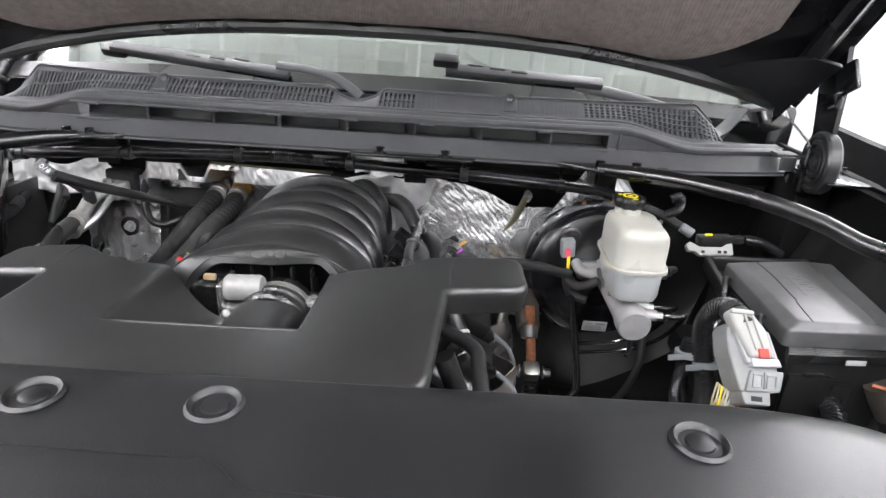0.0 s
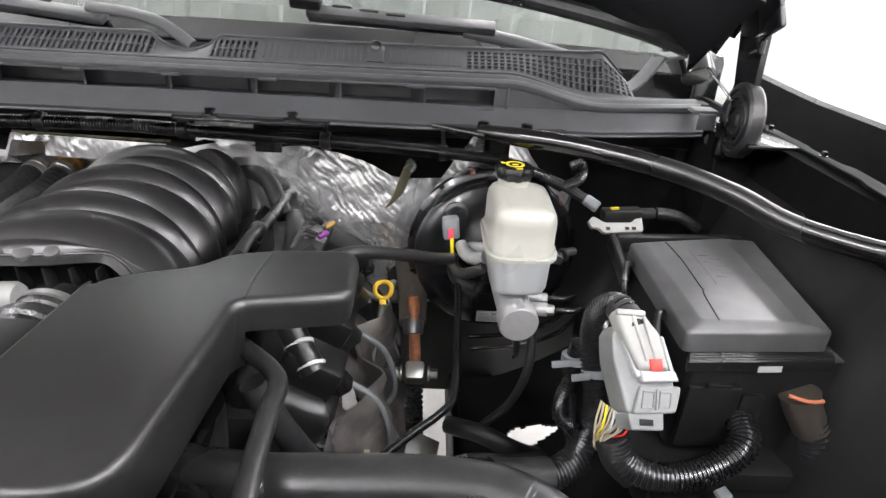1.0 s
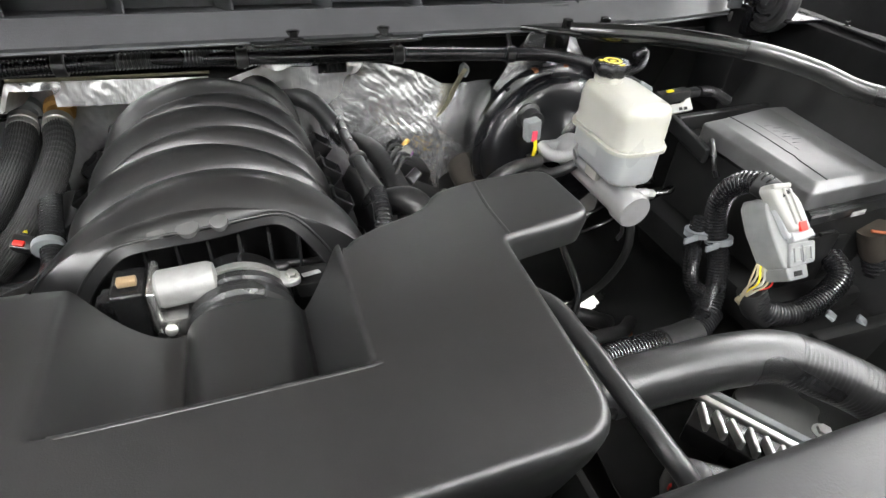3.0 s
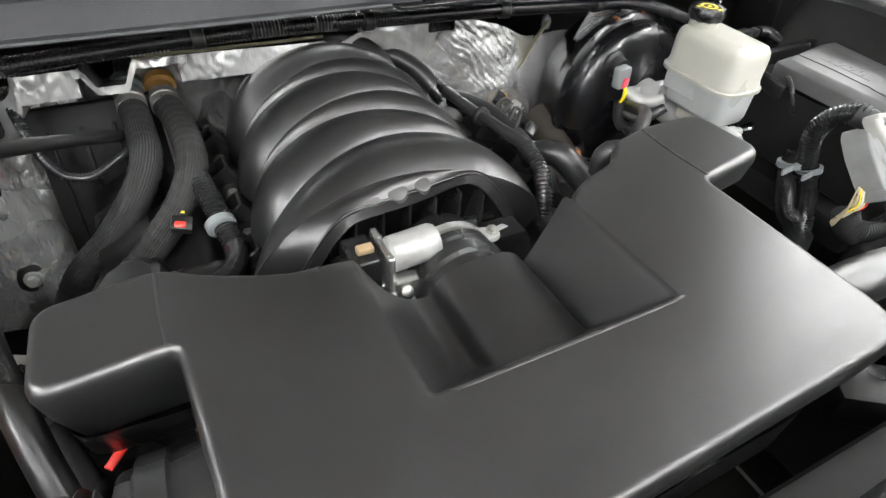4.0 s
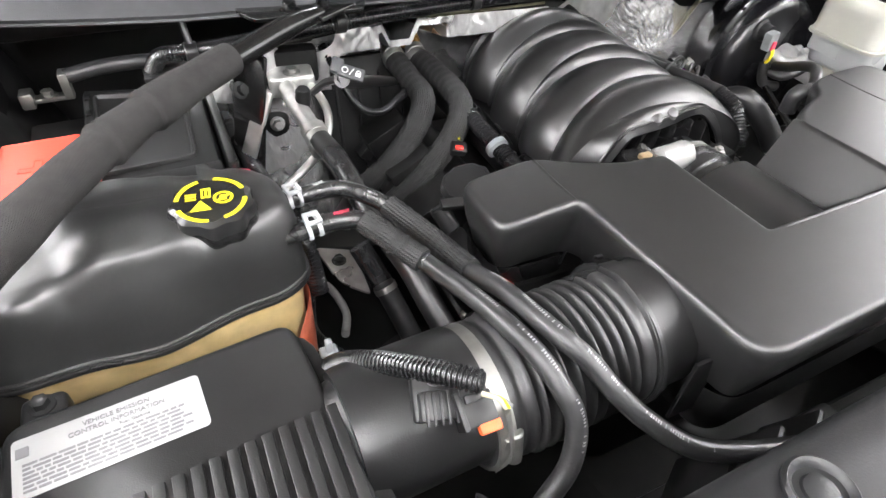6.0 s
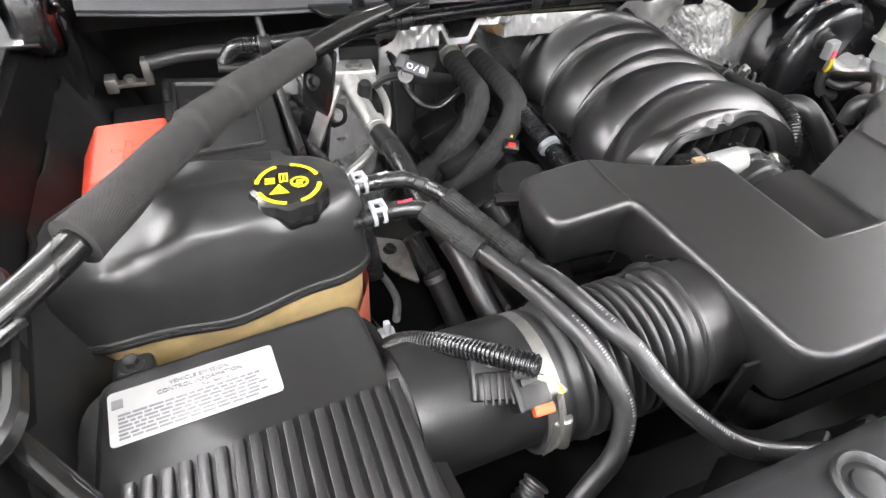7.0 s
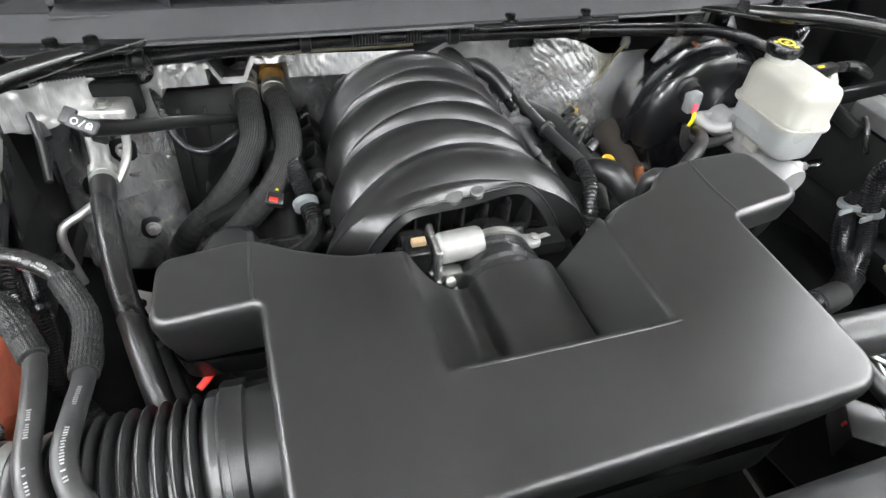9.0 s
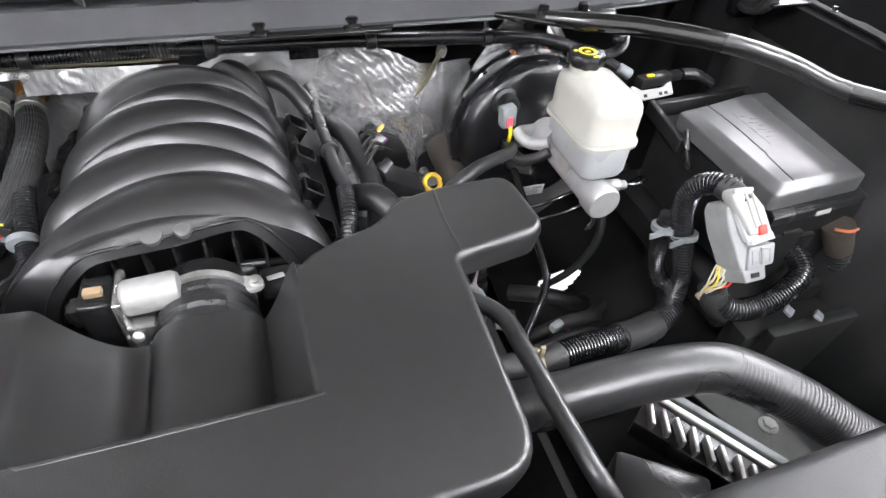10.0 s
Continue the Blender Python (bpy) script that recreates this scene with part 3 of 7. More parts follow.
part("opening_shelf", box(OPEN_L, OPEN_R, 1.034, 1.09, 1.2385, 1.242, 0.001), COWL, cowl)
part("opening_edge", join(box(OPEN_L, OPEN_R, 1.026, 1.032, 1.268, 1.2715, 0.001), *[box(x - 0.012, x + 0.012, 1.0235, 1.03, 1.266, 1.2705, 0.001) for x in (-0.45, -0.24, -0.13, 0.0, 0.13, 0.33)]), COWL, cowl)
for i in range(8):
    x = -0.37 + i * 0.117
    part("divider", obox(pose(x, 1.06, 1.255, 0, 0, 30), 0.003, 0.045, 0.032, 0.001), COWL, cowl)
part("end_lug", join(box(0.737, 0.772, 1.056, 1.085, 1.243, 1.25, 0.002), box(0.742, 0.768, 1.05, 1.056, 1.222, 1.246, 0.002)), COWL, cowl)
part("corner_cap", sheet(lambda u, v: Vector((0.664 + 0.055 * u, 1.15 + 0.05 * v + 0.02 * u, 1.254 + 0.05 * (1 - math.cos(u * math.pi / 2)) + 0.004 * math.sin(v * math.pi))), 14, 8, 0.003), COWL, cowl, "scooped grey corner cap")
part("corner_lug", obox(pose(0.735, 1.19, 1.306, 0, -6, 12), 0.036, 0.04, 0.007, 0.002), COWL, cowl)


def g_bottom(x):
    return Vector((x, 1.058 + cy(x), 1.284 + cz(x) * 1.1))


def g_top(x):
    ax = abs(x)
    rise = -0.052 * min(1, max(0, ax - 0.612) / 0.06)
    notch = 0.0
    for c in (0.0, -0.72):
        if abs(x - c) < 0.045:
            notch = -0.021 * (1 - (abs(x - c) / 0.045) ** 2) ** 0.7
    return Vector((x, 1.094 + cy(x) * 1.4, 1.311 + rise + notch))


def on_grille(x, v, lift=0.0):
    return g_bottom(x).lerp(g_top(x), v) + Vector((0, -0.6, 0.8)) * lift


GX = [-0.75 + i * 0.005 for i in range(283)]
VENTS = [(-0.73, -0.365), (-0.335, -0.04), (0.04, 0.105), (0.4, 0.66)]


def in_vent(x):
    return any(a <= x <= b for a, b in VENTS)


verts, faces = [], []
rows = (0.0, 0.14, 0.86, 1.0)
for x in GX:
    for v in rows:
        verts.append(on_grille(x, v))
for i in range(len(GX) - 1):
    for j in range(3):
        if j == 1 and in_vent((GX[i] + GX[i + 1]) / 2):
            continue
        faces.append((i * 4 + j, i * 4 + j + 1, (i + 1) * 4 + j + 1, (i + 1) * 4 + j))
gb = raw(verts, faces)
bmesh.ops.recalc_face_normals(gb, faces=gb.faces)
bmesh.ops.solidify(gb, geom=gb.faces[:] + gb.edges[:] + gb.verts[:], thickness=0.003)
part("grille_panel", gb, COWL, cowl)
# A near-black sheet close behind the slats stands in for the shade there.
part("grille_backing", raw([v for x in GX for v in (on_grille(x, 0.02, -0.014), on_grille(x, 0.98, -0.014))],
                           [(2 * i, 2 * i + 1, 2 * i + 3, 2 * i + 2) for i in range(len(GX) - 1)]), DARK, cowl, "black sheet put in for the shade behind the slats")
part("rim", tube([on_grille(x, 1.0, 0.001) for x in GX[::4]], 0.0022, 8), COWL, cowl)
part("foot_rim", tube([on_grille(x, 0.02, 0.0005) for x in GX[::4]], 0.0016, 8), COWL, cowl)
slat_mesh = mesh_of(box(-0.0017, 0.0017, -0.0015, 0.0015, -0.5, 0.5, 0.0), "slat", COWL)


def cross_bar(a, b, v, half):
    """A bar across a vent that follows the panel's curve."""
    n = max(2, int((b - a) / 0.012))
    verts = []
    for i in range(n + 1):
        x = a + (b - a) * i / n
        h = half / max(0.004, (g_top(x) - g_bottom(x)).length)
        for dv, lift in ((-h, 0.0006), (h, 0.0006), (h, -0.003), (-h, -0.003)):
            verts.append(on_grille(x, v + dv, lift))
    part("cross_bar", raw(verts, [(4 * i + j, 4 * i + (j + 1) % 4, 4 * i + 4 + (j + 1) % 4, 4 * i + 4 + j) for i in range(n) for j in range(4)]), COWL, cowl)


for a, b in VENTS:
    for v in (0.29, 0.43, 0.57, 0.71) if a > 0.3 else (0.5,):
        cross_bar(a, b, v, 0.0009 if a > 0.3 else 0.0014)


def grille_slats():
    for a, b in VENTS:
        n = int((b - a) / (0.0094 if a > 0.3 else 0.0079))
        for i in range(n + 1):
            x = a + (b - a) * i / n
            p, q = on_grille(x, 0.13, -0.0012), on_grille(x, 0.87, -0.0012)
            piece("slat", slat_mesh, cowl, frame_at((p + q) / 2, (1, 0, 0), q - p) @ Matrix.Diagonal((1, 1, (q - p).length, 1)))
    for i in range(34):
        x = 0.115 + 0.276 * i / 33
        p, q = on_grille(x, 0.22, 0.0), on_grille(x, 0.82, 0.0)
        piece("flute", slat_mesh, cowl, frame_at((p + q) / 2, (1, 0, 0), q - p) @ Matrix.Diagonal((0.7, 0.7, (q - p).length, 1)))


for x in (-0.35, 0.27):
    p = on_grille(x, 0.84, 0.003)
    part("push_pin", lathe([(0.008, 0), (0.008, 0.003), (0.005, 0.005)], p, (0, -0.8, 0.6), 18), SATIN, cowl)
    part("pin_boss", obox(frame_at(on_grille(x, 0.55, 0.0012), (1, 0, 0), (0, -0.6, 0.8)), 0.024, 0.03, 0.003, 0.001), COWL, cowl)

# steel brackets under the cowl
for x0, x1 in ((-0.53, -0.4), (0.01, 0.21), (0.38, 0.53)):
    br = thing("cowl_bracket", ((x0 + x1) / 2, 1.0, 1.2), "black enamelled steel bracket under the cowl", "bracket", "cowl brackets")
    part("plate", slab(rounded([(x0, 0.985), (x1, 0.985), (x1 + 0.015, 1.02), (x1 - 0.01, 1.08), (x0 + 0.01, 1.08), (x0 - 0.015, 1.02)], 0.008, 3), 1.2165, 1.2205, 0.001), ENAMEL, br)
    part("upright", box((x0 + x1) / 2 - 0.02, (x0 + x1) / 2 + 0.02, 1.07, 1.076, 1.15, 1.22, 0.002), ENAMEL, br)
    for bx in (x0 + 0.045, x1 - 0.045):
        part("bolt", bolt((bx, 1.003, 1.2205), r=0.008, h=0.008), ENAMEL, br)

# ---- windscreen, wipers and cab ----
def screen(u, v):
    x = -0.82 + 1.64 * u
    y = 1.2 + 0.1 * (x / 0.8) ** 2 + 0.62 * v
    return Vector((x * (1 - 0.12 * v), y, 1.29 + 0.55 * v - 0.03 * (x / 0.8) ** 2))


ws = thing("windscreen", (0, 1.2, 1.28), "raked tinted windscreen reflecting the ribbed ceiling", "windscreen")
glass_ob = part("pane", sheet(screen, 32, 20, 0.005), GLASS, ws)
glass_ob.visible_shadow = False
part("frit_band", sheet(lambda u, v: screen(u, 0.001 + 0.05 * v) + Vector((0, -0.0018, 0.0022)), 32, 2, 0.001), SATIN, ws, "black ceramic edge band")
dashboard = single("dashboard", join(box(-0.75, 0.75, 1.36, 1.85, 1.2, 1.34, 0.03), turned(lathe([(0.17, 0), (0.2, 0.03), (0.19, 0.06), (0.12, 0.09)], (0.36, 1.5, 1.32), (0, -0.3, 1), 32), Matrix.Identity(4))), DASH, "dark grey dashboard behind the windscreen", "dashboard")
cab = thing("cab", (0, 2.2, 0.5), "black truck cab behind the windscreen", "cab")
part("roof", sheet(lambda u, v: Vector(((-0.72 + 1.44 * u), 1.8 + 1.1 * v, 1.84 + 0.04 * math.sin(u * math.pi) + 0.02 * math.sin(v * math.pi))), 12, 8, 0.02), PAINT, cab)
part("back_panel", box(-0.82, 0.82, 2.88, 2.92, 0.5, 1.85, 0.01), CABIN, cab)
for sgn in (-1, 1):
    part("door_panel", box(min(sgn * 0.84, sgn * 0.9), max(sgn * 0.84, sgn * 0.9), 1.32, 2.9, 0.5, 1.3, 0.02), PAINT, cab)
    part("pillar", tube([(sgn * 0.84, 1.3, 1.26), (sgn * 0.8, 1.55, 1.52), (sgn * 0.73, 1.86, 1.85)], 0.03, 12), PAINT, cab)
# Black arms and blades get the grey trim: ceiling reflection as colour.
for side in (0, 1):
    wiper = thing("windscreen_wiper", (-0.03 if side == 0 else 0.45, 1.12, 1.3), "matt black windscreen wiper at the base of the glass, greyed for the ceiling's reflection", "wiper", "windscreen wipers")
    if side == 0:
        part("pivot_arm", tube([(0.006, 1.098, 1.296), (-0.016, 1.105, 1.31), (-0.05, 1.118, 1.325), (-0.1, 1.135, 1.332), (-0.16, 1.15, 1.335)], 0.009, 12, flat=0.6), COWL, wiper)
        a, b = Vector((-0.14, 1.145, 1.335)), Vector((-0.5, 1.21, 1.332))
    else:
        part("pivot_arm", tube([(0.62, 1.17, 1.285), (0.5, 1.2, 1.31), (0.4, 1.2, 1.325)], 0.0125, 12, flat=0.6), COWL, wiper)
        a, b = Vector((0.45, 1.2, 1.323)), Vector((0.15, 1.205, 1.35))
    part("blade", obox(frame_at((a + b) / 2, b - a, (0, -0.5, 0.85)), (b - a).length, 0.024, 0.013, 0.004), COWL, wiper)
    part("blade_rubber", obox(frame_at((a + b) / 2 + Vector((0, 0.012, -0.01)), b - a, (0, -0.5, 0.85)), (b - a).length, 0.006, 0.014, 0.001), RUBBER, wiper)
    part("blade_end", obox(frame_at(b + Vector((0, 0, 0.006)), b - a, (0, -0.5, 0.85)), 0.05, 0.026, 0.018, 0.005), SATIN, wiper)
    for i in range(5):
        p = a.lerp(b, 0.25 + i * 0.14)
        part("blade_slot", obox(frame_at(p + Vector((0, -0.003, 0.006)), b - a, (0, -0.5, 0.85)), 0.03, 0.005, 0.002, 0.0005), DARK, wiper)

def raw_plate(pts, t):
    """A folded plate with that outline and thickness."""
    bm = raw(pts, [tuple(range(len(pts)))])
    bmesh.ops.recalc_face_normals(bm, faces=bm.faces)
    bmesh.ops.solidify(bm, geom=bm.faces[:] + bm.edges[:] + bm.verts[:], thickness=t)
    return bm


# ---- hood ----
def hood_edge(x):
    return 1.412 - 0.085 * (abs(x - 0.03) / 0.72) ** 2.6


def hood_pt(x, s, drop=0.0):
    """A point of the hood's underside, s metres forward of its rear edge."""
    a = radians(47)
    curve = 0.05 * (abs(x) / 0.72) ** 2
    return Vector((x, 1.13 - s * math.cos(a) - curve * 0.3, hood_edge(x) + s * math.sin(a) + drop))


hood = thing("hood", (0, 1.13, 1.34), "raised black hood with a grey felt liner underneath", "hood")
part("outer_skin", sheet(lambda u, v: hood_pt(-0.8 + 1.6 * u, 1.2 * v - 0.02, 0.05), 40, 24, 0.004), PAINT, hood)
part("inner_frame", sheet(lambda u, v: hood_pt(-0.77 + 1.54 * u, 0.01 + 1.15 * v, 0.006 * math.sin(u * 60)), 40, 24, 0.006), PAINT, hood)


def liner_pt(u, v):
    x = -0.66 + 1.32 * u
    start = 0.035 + 0.12 * max(0, (abs(x) - 0.5) / 0.16) ** 2
    return hood_pt(x, start + v * 0.95, -0.012 - 0.012 * math.sin(min(1, v * 12) * math.pi / 2) * math.sin(u * math.pi) ** 0.3)


part("felt_liner", sheet(liner_pt, 60, 40, 0.008), LINER, hood, "grey-brown felt liner")
part("rear_seal", tube([hood_pt(-0.75 + 1.5 * i / 24, 0.0, -0.004) for i in range(25)], 0.014, 10), RUBBER, hood, "black rubber edge seal")
for sgn in (-1, 1):
    part("side_rail", tube([hood_pt(sgn * 0.735, 0.03 + 0.1 * i, -0.006) for i in range(12)], 0.03, 10, flat=0.6), PAINT, hood)
HINGE_X = {1: 0.0, -1: -0.045}
for sgn in (-1, 1):
    hg = thing("hinge", (sgn * 0.79, 1.03, 1.22), "black stamped steel hood hinge with a round rubber stop", "hinge", "hood hinges")
    part("arm", raw_plate([(sgn * 0.79, 1.0, 1.225), (sgn * 0.79, 1.06, 1.225), (sgn * 0.79, 1.055, 1.29), (sgn * 0.788, 1.07, 1.35), (sgn * 0.785, 1.085, 1.42), (sgn * 0.785, 1.02, 1.43), (sgn * 0.788, 1.005, 1.36), (sgn * 0.79, 1.002, 1.3)], 0.008), PAINT, hg)
    part("arm_slot", obox(frame_at((sgn * 0.7845, 1.032, 1.345), (0, 0.2, 1), (sgn, 0, 0)), 0.022, 0.008, 0.001, 0.0004), WHITECON, hg)
    part("upper_arm", obox(frame_at((sgn * 0.772, 0.99, 1.385), (0, 1, -0.5), (sgn, 0, 0.1)), 0.05, 0.045, 0.008, 0.003), PAINT, hg)
    part("hood_plate", raw_plate([(sgn * 0.6, 1.05, 1.385), (sgn * 0.72, 1.0, 1.41), (sgn * 0.765, 1.0, 1.4), (sgn * 0.738, 1.05, 1.34), (sgn * 0.722, 1.06, 1.312), (sgn * 0.712, 1.06, 1.3), (sgn * 0.71, 1.06, 1.325), (sgn * 0.675, 1.05, 1.35)], 0.008), PAINT, hg)
    part("spring_clip", join(rod((sgn * 0.775, 0.998, 1.338), (sgn * 0.775, 0.998, 1.356), 0.005, 10), tube([(sgn * 0.778, 0.99, 1.365), (sgn * 0.765, 0.995, 1.36), (sgn * 0.772, 1.0, 1.345), (sgn * 0.762, 1.0, 1.338)], 0.0025, 8, 0.004)), ENAMEL, hg)
    part("spacer_bolt", bolt((sgn * 0.782, 1.07, 1.205), (-sgn, -0.5, 0), 0.009, 0.01), STEEL, hg)
    part("post", box(min(sgn * 0.77, sgn * 0.83), max(sgn * 0.77, sgn * 0.83), 1.03, 1.12, 1.05, 1.222, 0.006), FLANGE, hg)
    part("base_plate", box(min(sgn * 0.775, sgn * 0.845), max(sgn * 0.775, sgn * 0.845), 0.96, 1.12, 1.222, 1.228, 0.002), PAINT, hg)
    stop = part("rubber_stop", lathe([(0.048, 0), (0.051, 0.004), (0.051, 0.018), (0.048, 0.022), (0.043, 0.022), (0.042, 0.018), (0.037, 0.018), (0.036, 0.022), (0.031, 0.022), (0.03, 0.018), (0.025, 0.018), (0.024, 0.022), (0.019, 0.022), (0.018, 0.018), (0.012, 0.018), (0.011, 0.023), (0.004, 0.024)],
                               (sgn * 0.795, 1.012, 1.248), (-sgn * 1.0, 0.1, 0), 40), RUBBER, hg, "ringed rubber stop")
    part("stop_bracket", obox(frame_at((sgn * 0.79, 1.03, 1.23), (1, 0, 0), (0, -1, 0)), 0.05, 0.09, 0.006, 0.01), PAINT, hg)
    for p in ((sgn * 0.765, 1.03, 1.232), (sgn * 0.81, 1.07, 1.2285)):
        part("bolt", bolt(p, r=0.006, h=0.007), ENAMEL, hg)
    part("prop_link", rod((sgn * 0.765, 1.02, 1.275), (sgn * 0.74, 1.06, 1.31), 0.002, 8), ENAMEL, hg)
    hg.location.x += HINGE_X[sgn]

# ---- radiator cover at the front ----
rc_out = rounded([(-0.72, 0.368), (-0.3, 0.372), (0.41, 0.392), (0.5, 0.378), (0.56, 0.3), (0.58, -0.12), (-0.74, -0.12)], [0.06, 0.0, 0.06, 0.06, 0.05, 0.02, 0.02], 6)
rc = thing("radiator_cover", (0, 0.13, 1.1), "matt black plastic radiator cover across the front", "radiator cover")
rcb = shell(rc_out, [(0.012, 1.1), (0.0, 1.19), (0.001, 1.206), (0.004, 1.212), (0.01, 1.2155), (0.03, 1.217)])
part("panel", rcb, COVER, rc)
part("step", slab(rounded([(-0.7, 0.292), (0.074, 0.292), (0.09, 0.275), (0.52, 0.262), (0.53, -0.1), (-0.7, -0.1)], 0.02, 4), 1.21, 1.222, 0.004), COVER, rc)
for x, y in ((-0.064, 0.336), (0.051, 0.34), (0.357, 0.34), (-0.4, 0.342)):
    part("push_pin", lathe([(0.0185, -0.002), (0.0185, 0.001), (0.0165, 0.003), (0.014, 0.0012), (0.0128, -0.0015), (0.0095, -0.0015), (0.0085, 0.0008), (0.0055, 0.0016)], (x, y, 1.2175), (0, 0, 1), 28), COVER, rc, "round push-pin fastener")

support = single("radiator_support", join(box(-0.75, 0.72, 0.28, 0.33, 0.55, 1.1, 0.006), box(-0.78, 0.76, 0.28, 0.36, 1.04, 1.1, 0.008)), DARK, "black radiator and its upper support beam", "radiator")


def frame_rail(sgn):
    return single("frame_rail", box(min(sgn * 0.42, sgn * 0.52), max(sgn * 0.42, sgn * 0.52), -0.1, 1.4, 0.45, 0.6, 0.01), DARK, "dark steel frame rail low in the bay", "frame rail", "frame rails")


frame_rail(-1)
frame_rail(1)
# ---- engine ----
engine = thing("engine", (-0.05, 0.92, 0.5), "dark engine block with black valve covers under the manifold", "engine")
part("block", box(-0.3, 0.2, 0.72, 1.16, 0.5, 0.95, 0.03), DARK, engine)
part("valley_cover", box(-0.2, 0.09, 0.76, 1.15, 0.94, 1.03, 0.02), SATIN, engine)
part("front_cover", box(-0.2, 0.1, 0.6, 0.74, 0.55, 0.95, 0.04), DARK, engine)


def valve_cover(sgn, cx):
    """A tilted black valve cover with a rolled rim and coil packs along it."""
    m = pose(cx, 0.94, 0.93, 0, sgn * 28, 0)
    vc = part("valve_cover", join(obox(m, 0.13, 0.4, 0.07, 0.022, 4), obox(m @ pose(0, 0, -0.034), 0.15, 0.42, 0.012, 0.004)), SATIN, engine, "black valve cover")
    for i in range(4):
        part("coil_pack", obox(m @ pose(sgn * 0.01, -0.15 + i * 0.1, 0.055), 0.075, 0.055, 0.045, 0.008), DARK, vc)
        part("coil_plug", obox(m @ pose(sgn * 0.05, -0.15 + i * 0.1, 0.05, 0, sgn * 25, 0), 0.03, 0.026, 0.022, 0.004), SATIN, vc)
    for i in range(5):
        part("bolt", bolt(m @ Vector((sgn * 0.066, -0.18 + i * 0.09, -0.026)), m.to_3x3() @ Vector((0, 0, 1)), 0.005, 0.006), STEEL, vc)


valve_cover(1, 0.185)
valve_cover(-1, -0.3)
part("oil_filler_tube", lathe([(0.03, 0), (0.03, 0.05), (0.034, 0.055), (0.034, 0.075), (0.028, 0.08)], (-0.31, 0.82, 0.99), (-0.35, -0.1, 1), 24, 10, 0.06), SATIN, engine)
part("coolant_bottle_neck", box(-0.34, -0.23, 0.74, 0.86, 0.98, 1.04, 0.025, 4), SATIN, engine)


def shield_sheet(u, v):
    y, z = 0.74 + 0.36 * u, 0.92 - 0.32 * v
    return Vector((0.275 + 0.05 * v + 0.014 * noise.noise(Vector((y * 30, z * 24, 5))) + 0.006 * abs(noise.noise(Vector((y * 70, z * 50, 8)))) - 0.024 * math.cos(u * 12), y, z))


exh = thing("exhaust_heat_shield", (0.29, 0.92, 0.6), "stained crumpled metal heat shield over the exhaust manifold", "heat shield")
part("shield", sheet(shield_sheet, 90, 50, 0.002), STAINED, exh)
for i in range(3):
    part("pipe", tube([(0.22, 0.8 + i * 0.11, 0.9), (0.265, 0.81 + i * 0.11, 0.84), (0.28, 0.83 + i * 0.11, 0.7)], 0.016, 14), STAINED, exh)
    part("spark_plug_lead", tube([(0.25, 0.8 + i * 0.11, 0.95), (0.3, 0.81 + i * 0.11, 0.9), (0.315, 0.82 + i * 0.11, 0.82), (0.29, 0.83 + i * 0.11, 0.76)], 0.0042, 10), GREYCON, exh, "grey heat-sleeved lead")

# ---- intake manifold ----
MX, MW, MY0, MY1 = -0.066, 0.147, 0.795, 1.135
PITCH, FIRST = 0.0925, 0.893


def manifold_pt(u, v):
    """u from the left foot over the crest to the right foot; v from front to rear. Runners of the two banks alternate:
    each is wide at its own foot and narrows over the crest."""
    a = math.pi * u
    ru, su = math.cos(a), math.sin(a)
    side = abs(ru)
    y = MY0 + (MY1 - MY0) * v
    share = 0.6 + 0.32 * ru
    k = ((y - FIRST) / PITCH + share / 2) % 1.0
    if k < share:
        t, amp = k / share, share
    else:
        t, amp = (k - share) / (1 - share), 1 - share
    first = FIRST - share * PITCH / 2
    if y < first:
        t, amp = max(0, 1 - (first - y) / 0.1), 0.8
    hump = math.sin(math.pi * t) ** 0.8 * (0.006 + 0.015 * amp ** 0.8)
    w = MW - 0.014 - 0.022 * v + 0.018 * max(0, 1 - v / 0.35) ** 2 * side
    rise = 0.084 + 0.018 * v
    x = MX - ru * (w + hump) + 0.012 * v * su
    z = 1.035 + su ** 0.85 * (rise + hump) + 0.006 * su ** 2 * math.sin(math.pi * min(1, v * 1.15)) + 0.006 * su * math.exp(-((v - 0.14) / 0.1) ** 2) - 0.008 * su * max(0, 1 - v / 0.14) ** 2
    return Vector((x, y - 0.024 * side ** 2 * (1 - 0.5 * v), z))


man = thing("intake_manifold", (MX, 0.95, 1.0), "satin black plastic intake manifold with curved crossing runners", "intake manifold")
part("runner_shell", sheet(manifold_pt, 110, 330, 0.003), MANIFOLD, man, sharp=80)
LIP = smooth_path([(-0.2, 0.765, 1.02), (-0.19, 0.762, 1.06), (-0.173, 0.763, 1.09), (-0.15, 0.768, 1.112), (-0.128, 0.774, 1.1165), (-0.06, 0.782, 1.117), (-0.005, 0.79, 1.117), (0.016, 0.788, 1.112), (0.036, 0.781, 1.092), (0.055, 0.775, 1.06), (0.066, 0.773, 1.02)], 0.002)


def lip_pt(u, inward=0.0, fwd=0.0):
    """A point of the front rim; inward moves it towards the opening, fwd towards the front."""
    p = LIP[min(len(LIP) - 1, int(u * (len(LIP) - 1) + 0.5))]
    c = Vector((MX, p.y, 1.03))
    return p + (c - p).normalized() * inward + Vector((0, -fwd, 0))


EDGE = smooth_path([manifold_pt(0.04 + 0.92 * i / 40, 0.004) for i in range(41)], 0.002)


def front_brow(u, v):
    p, q = EDGE[min(len(EDGE) - 1, int(u * (len(EDGE) - 1) + 0.5))], lip_pt(u)
    r = p.lerp(q, v)
    r.z += 0.003 * math.sin(math.pi * v) * math.sin(math.pi * u)
    return r


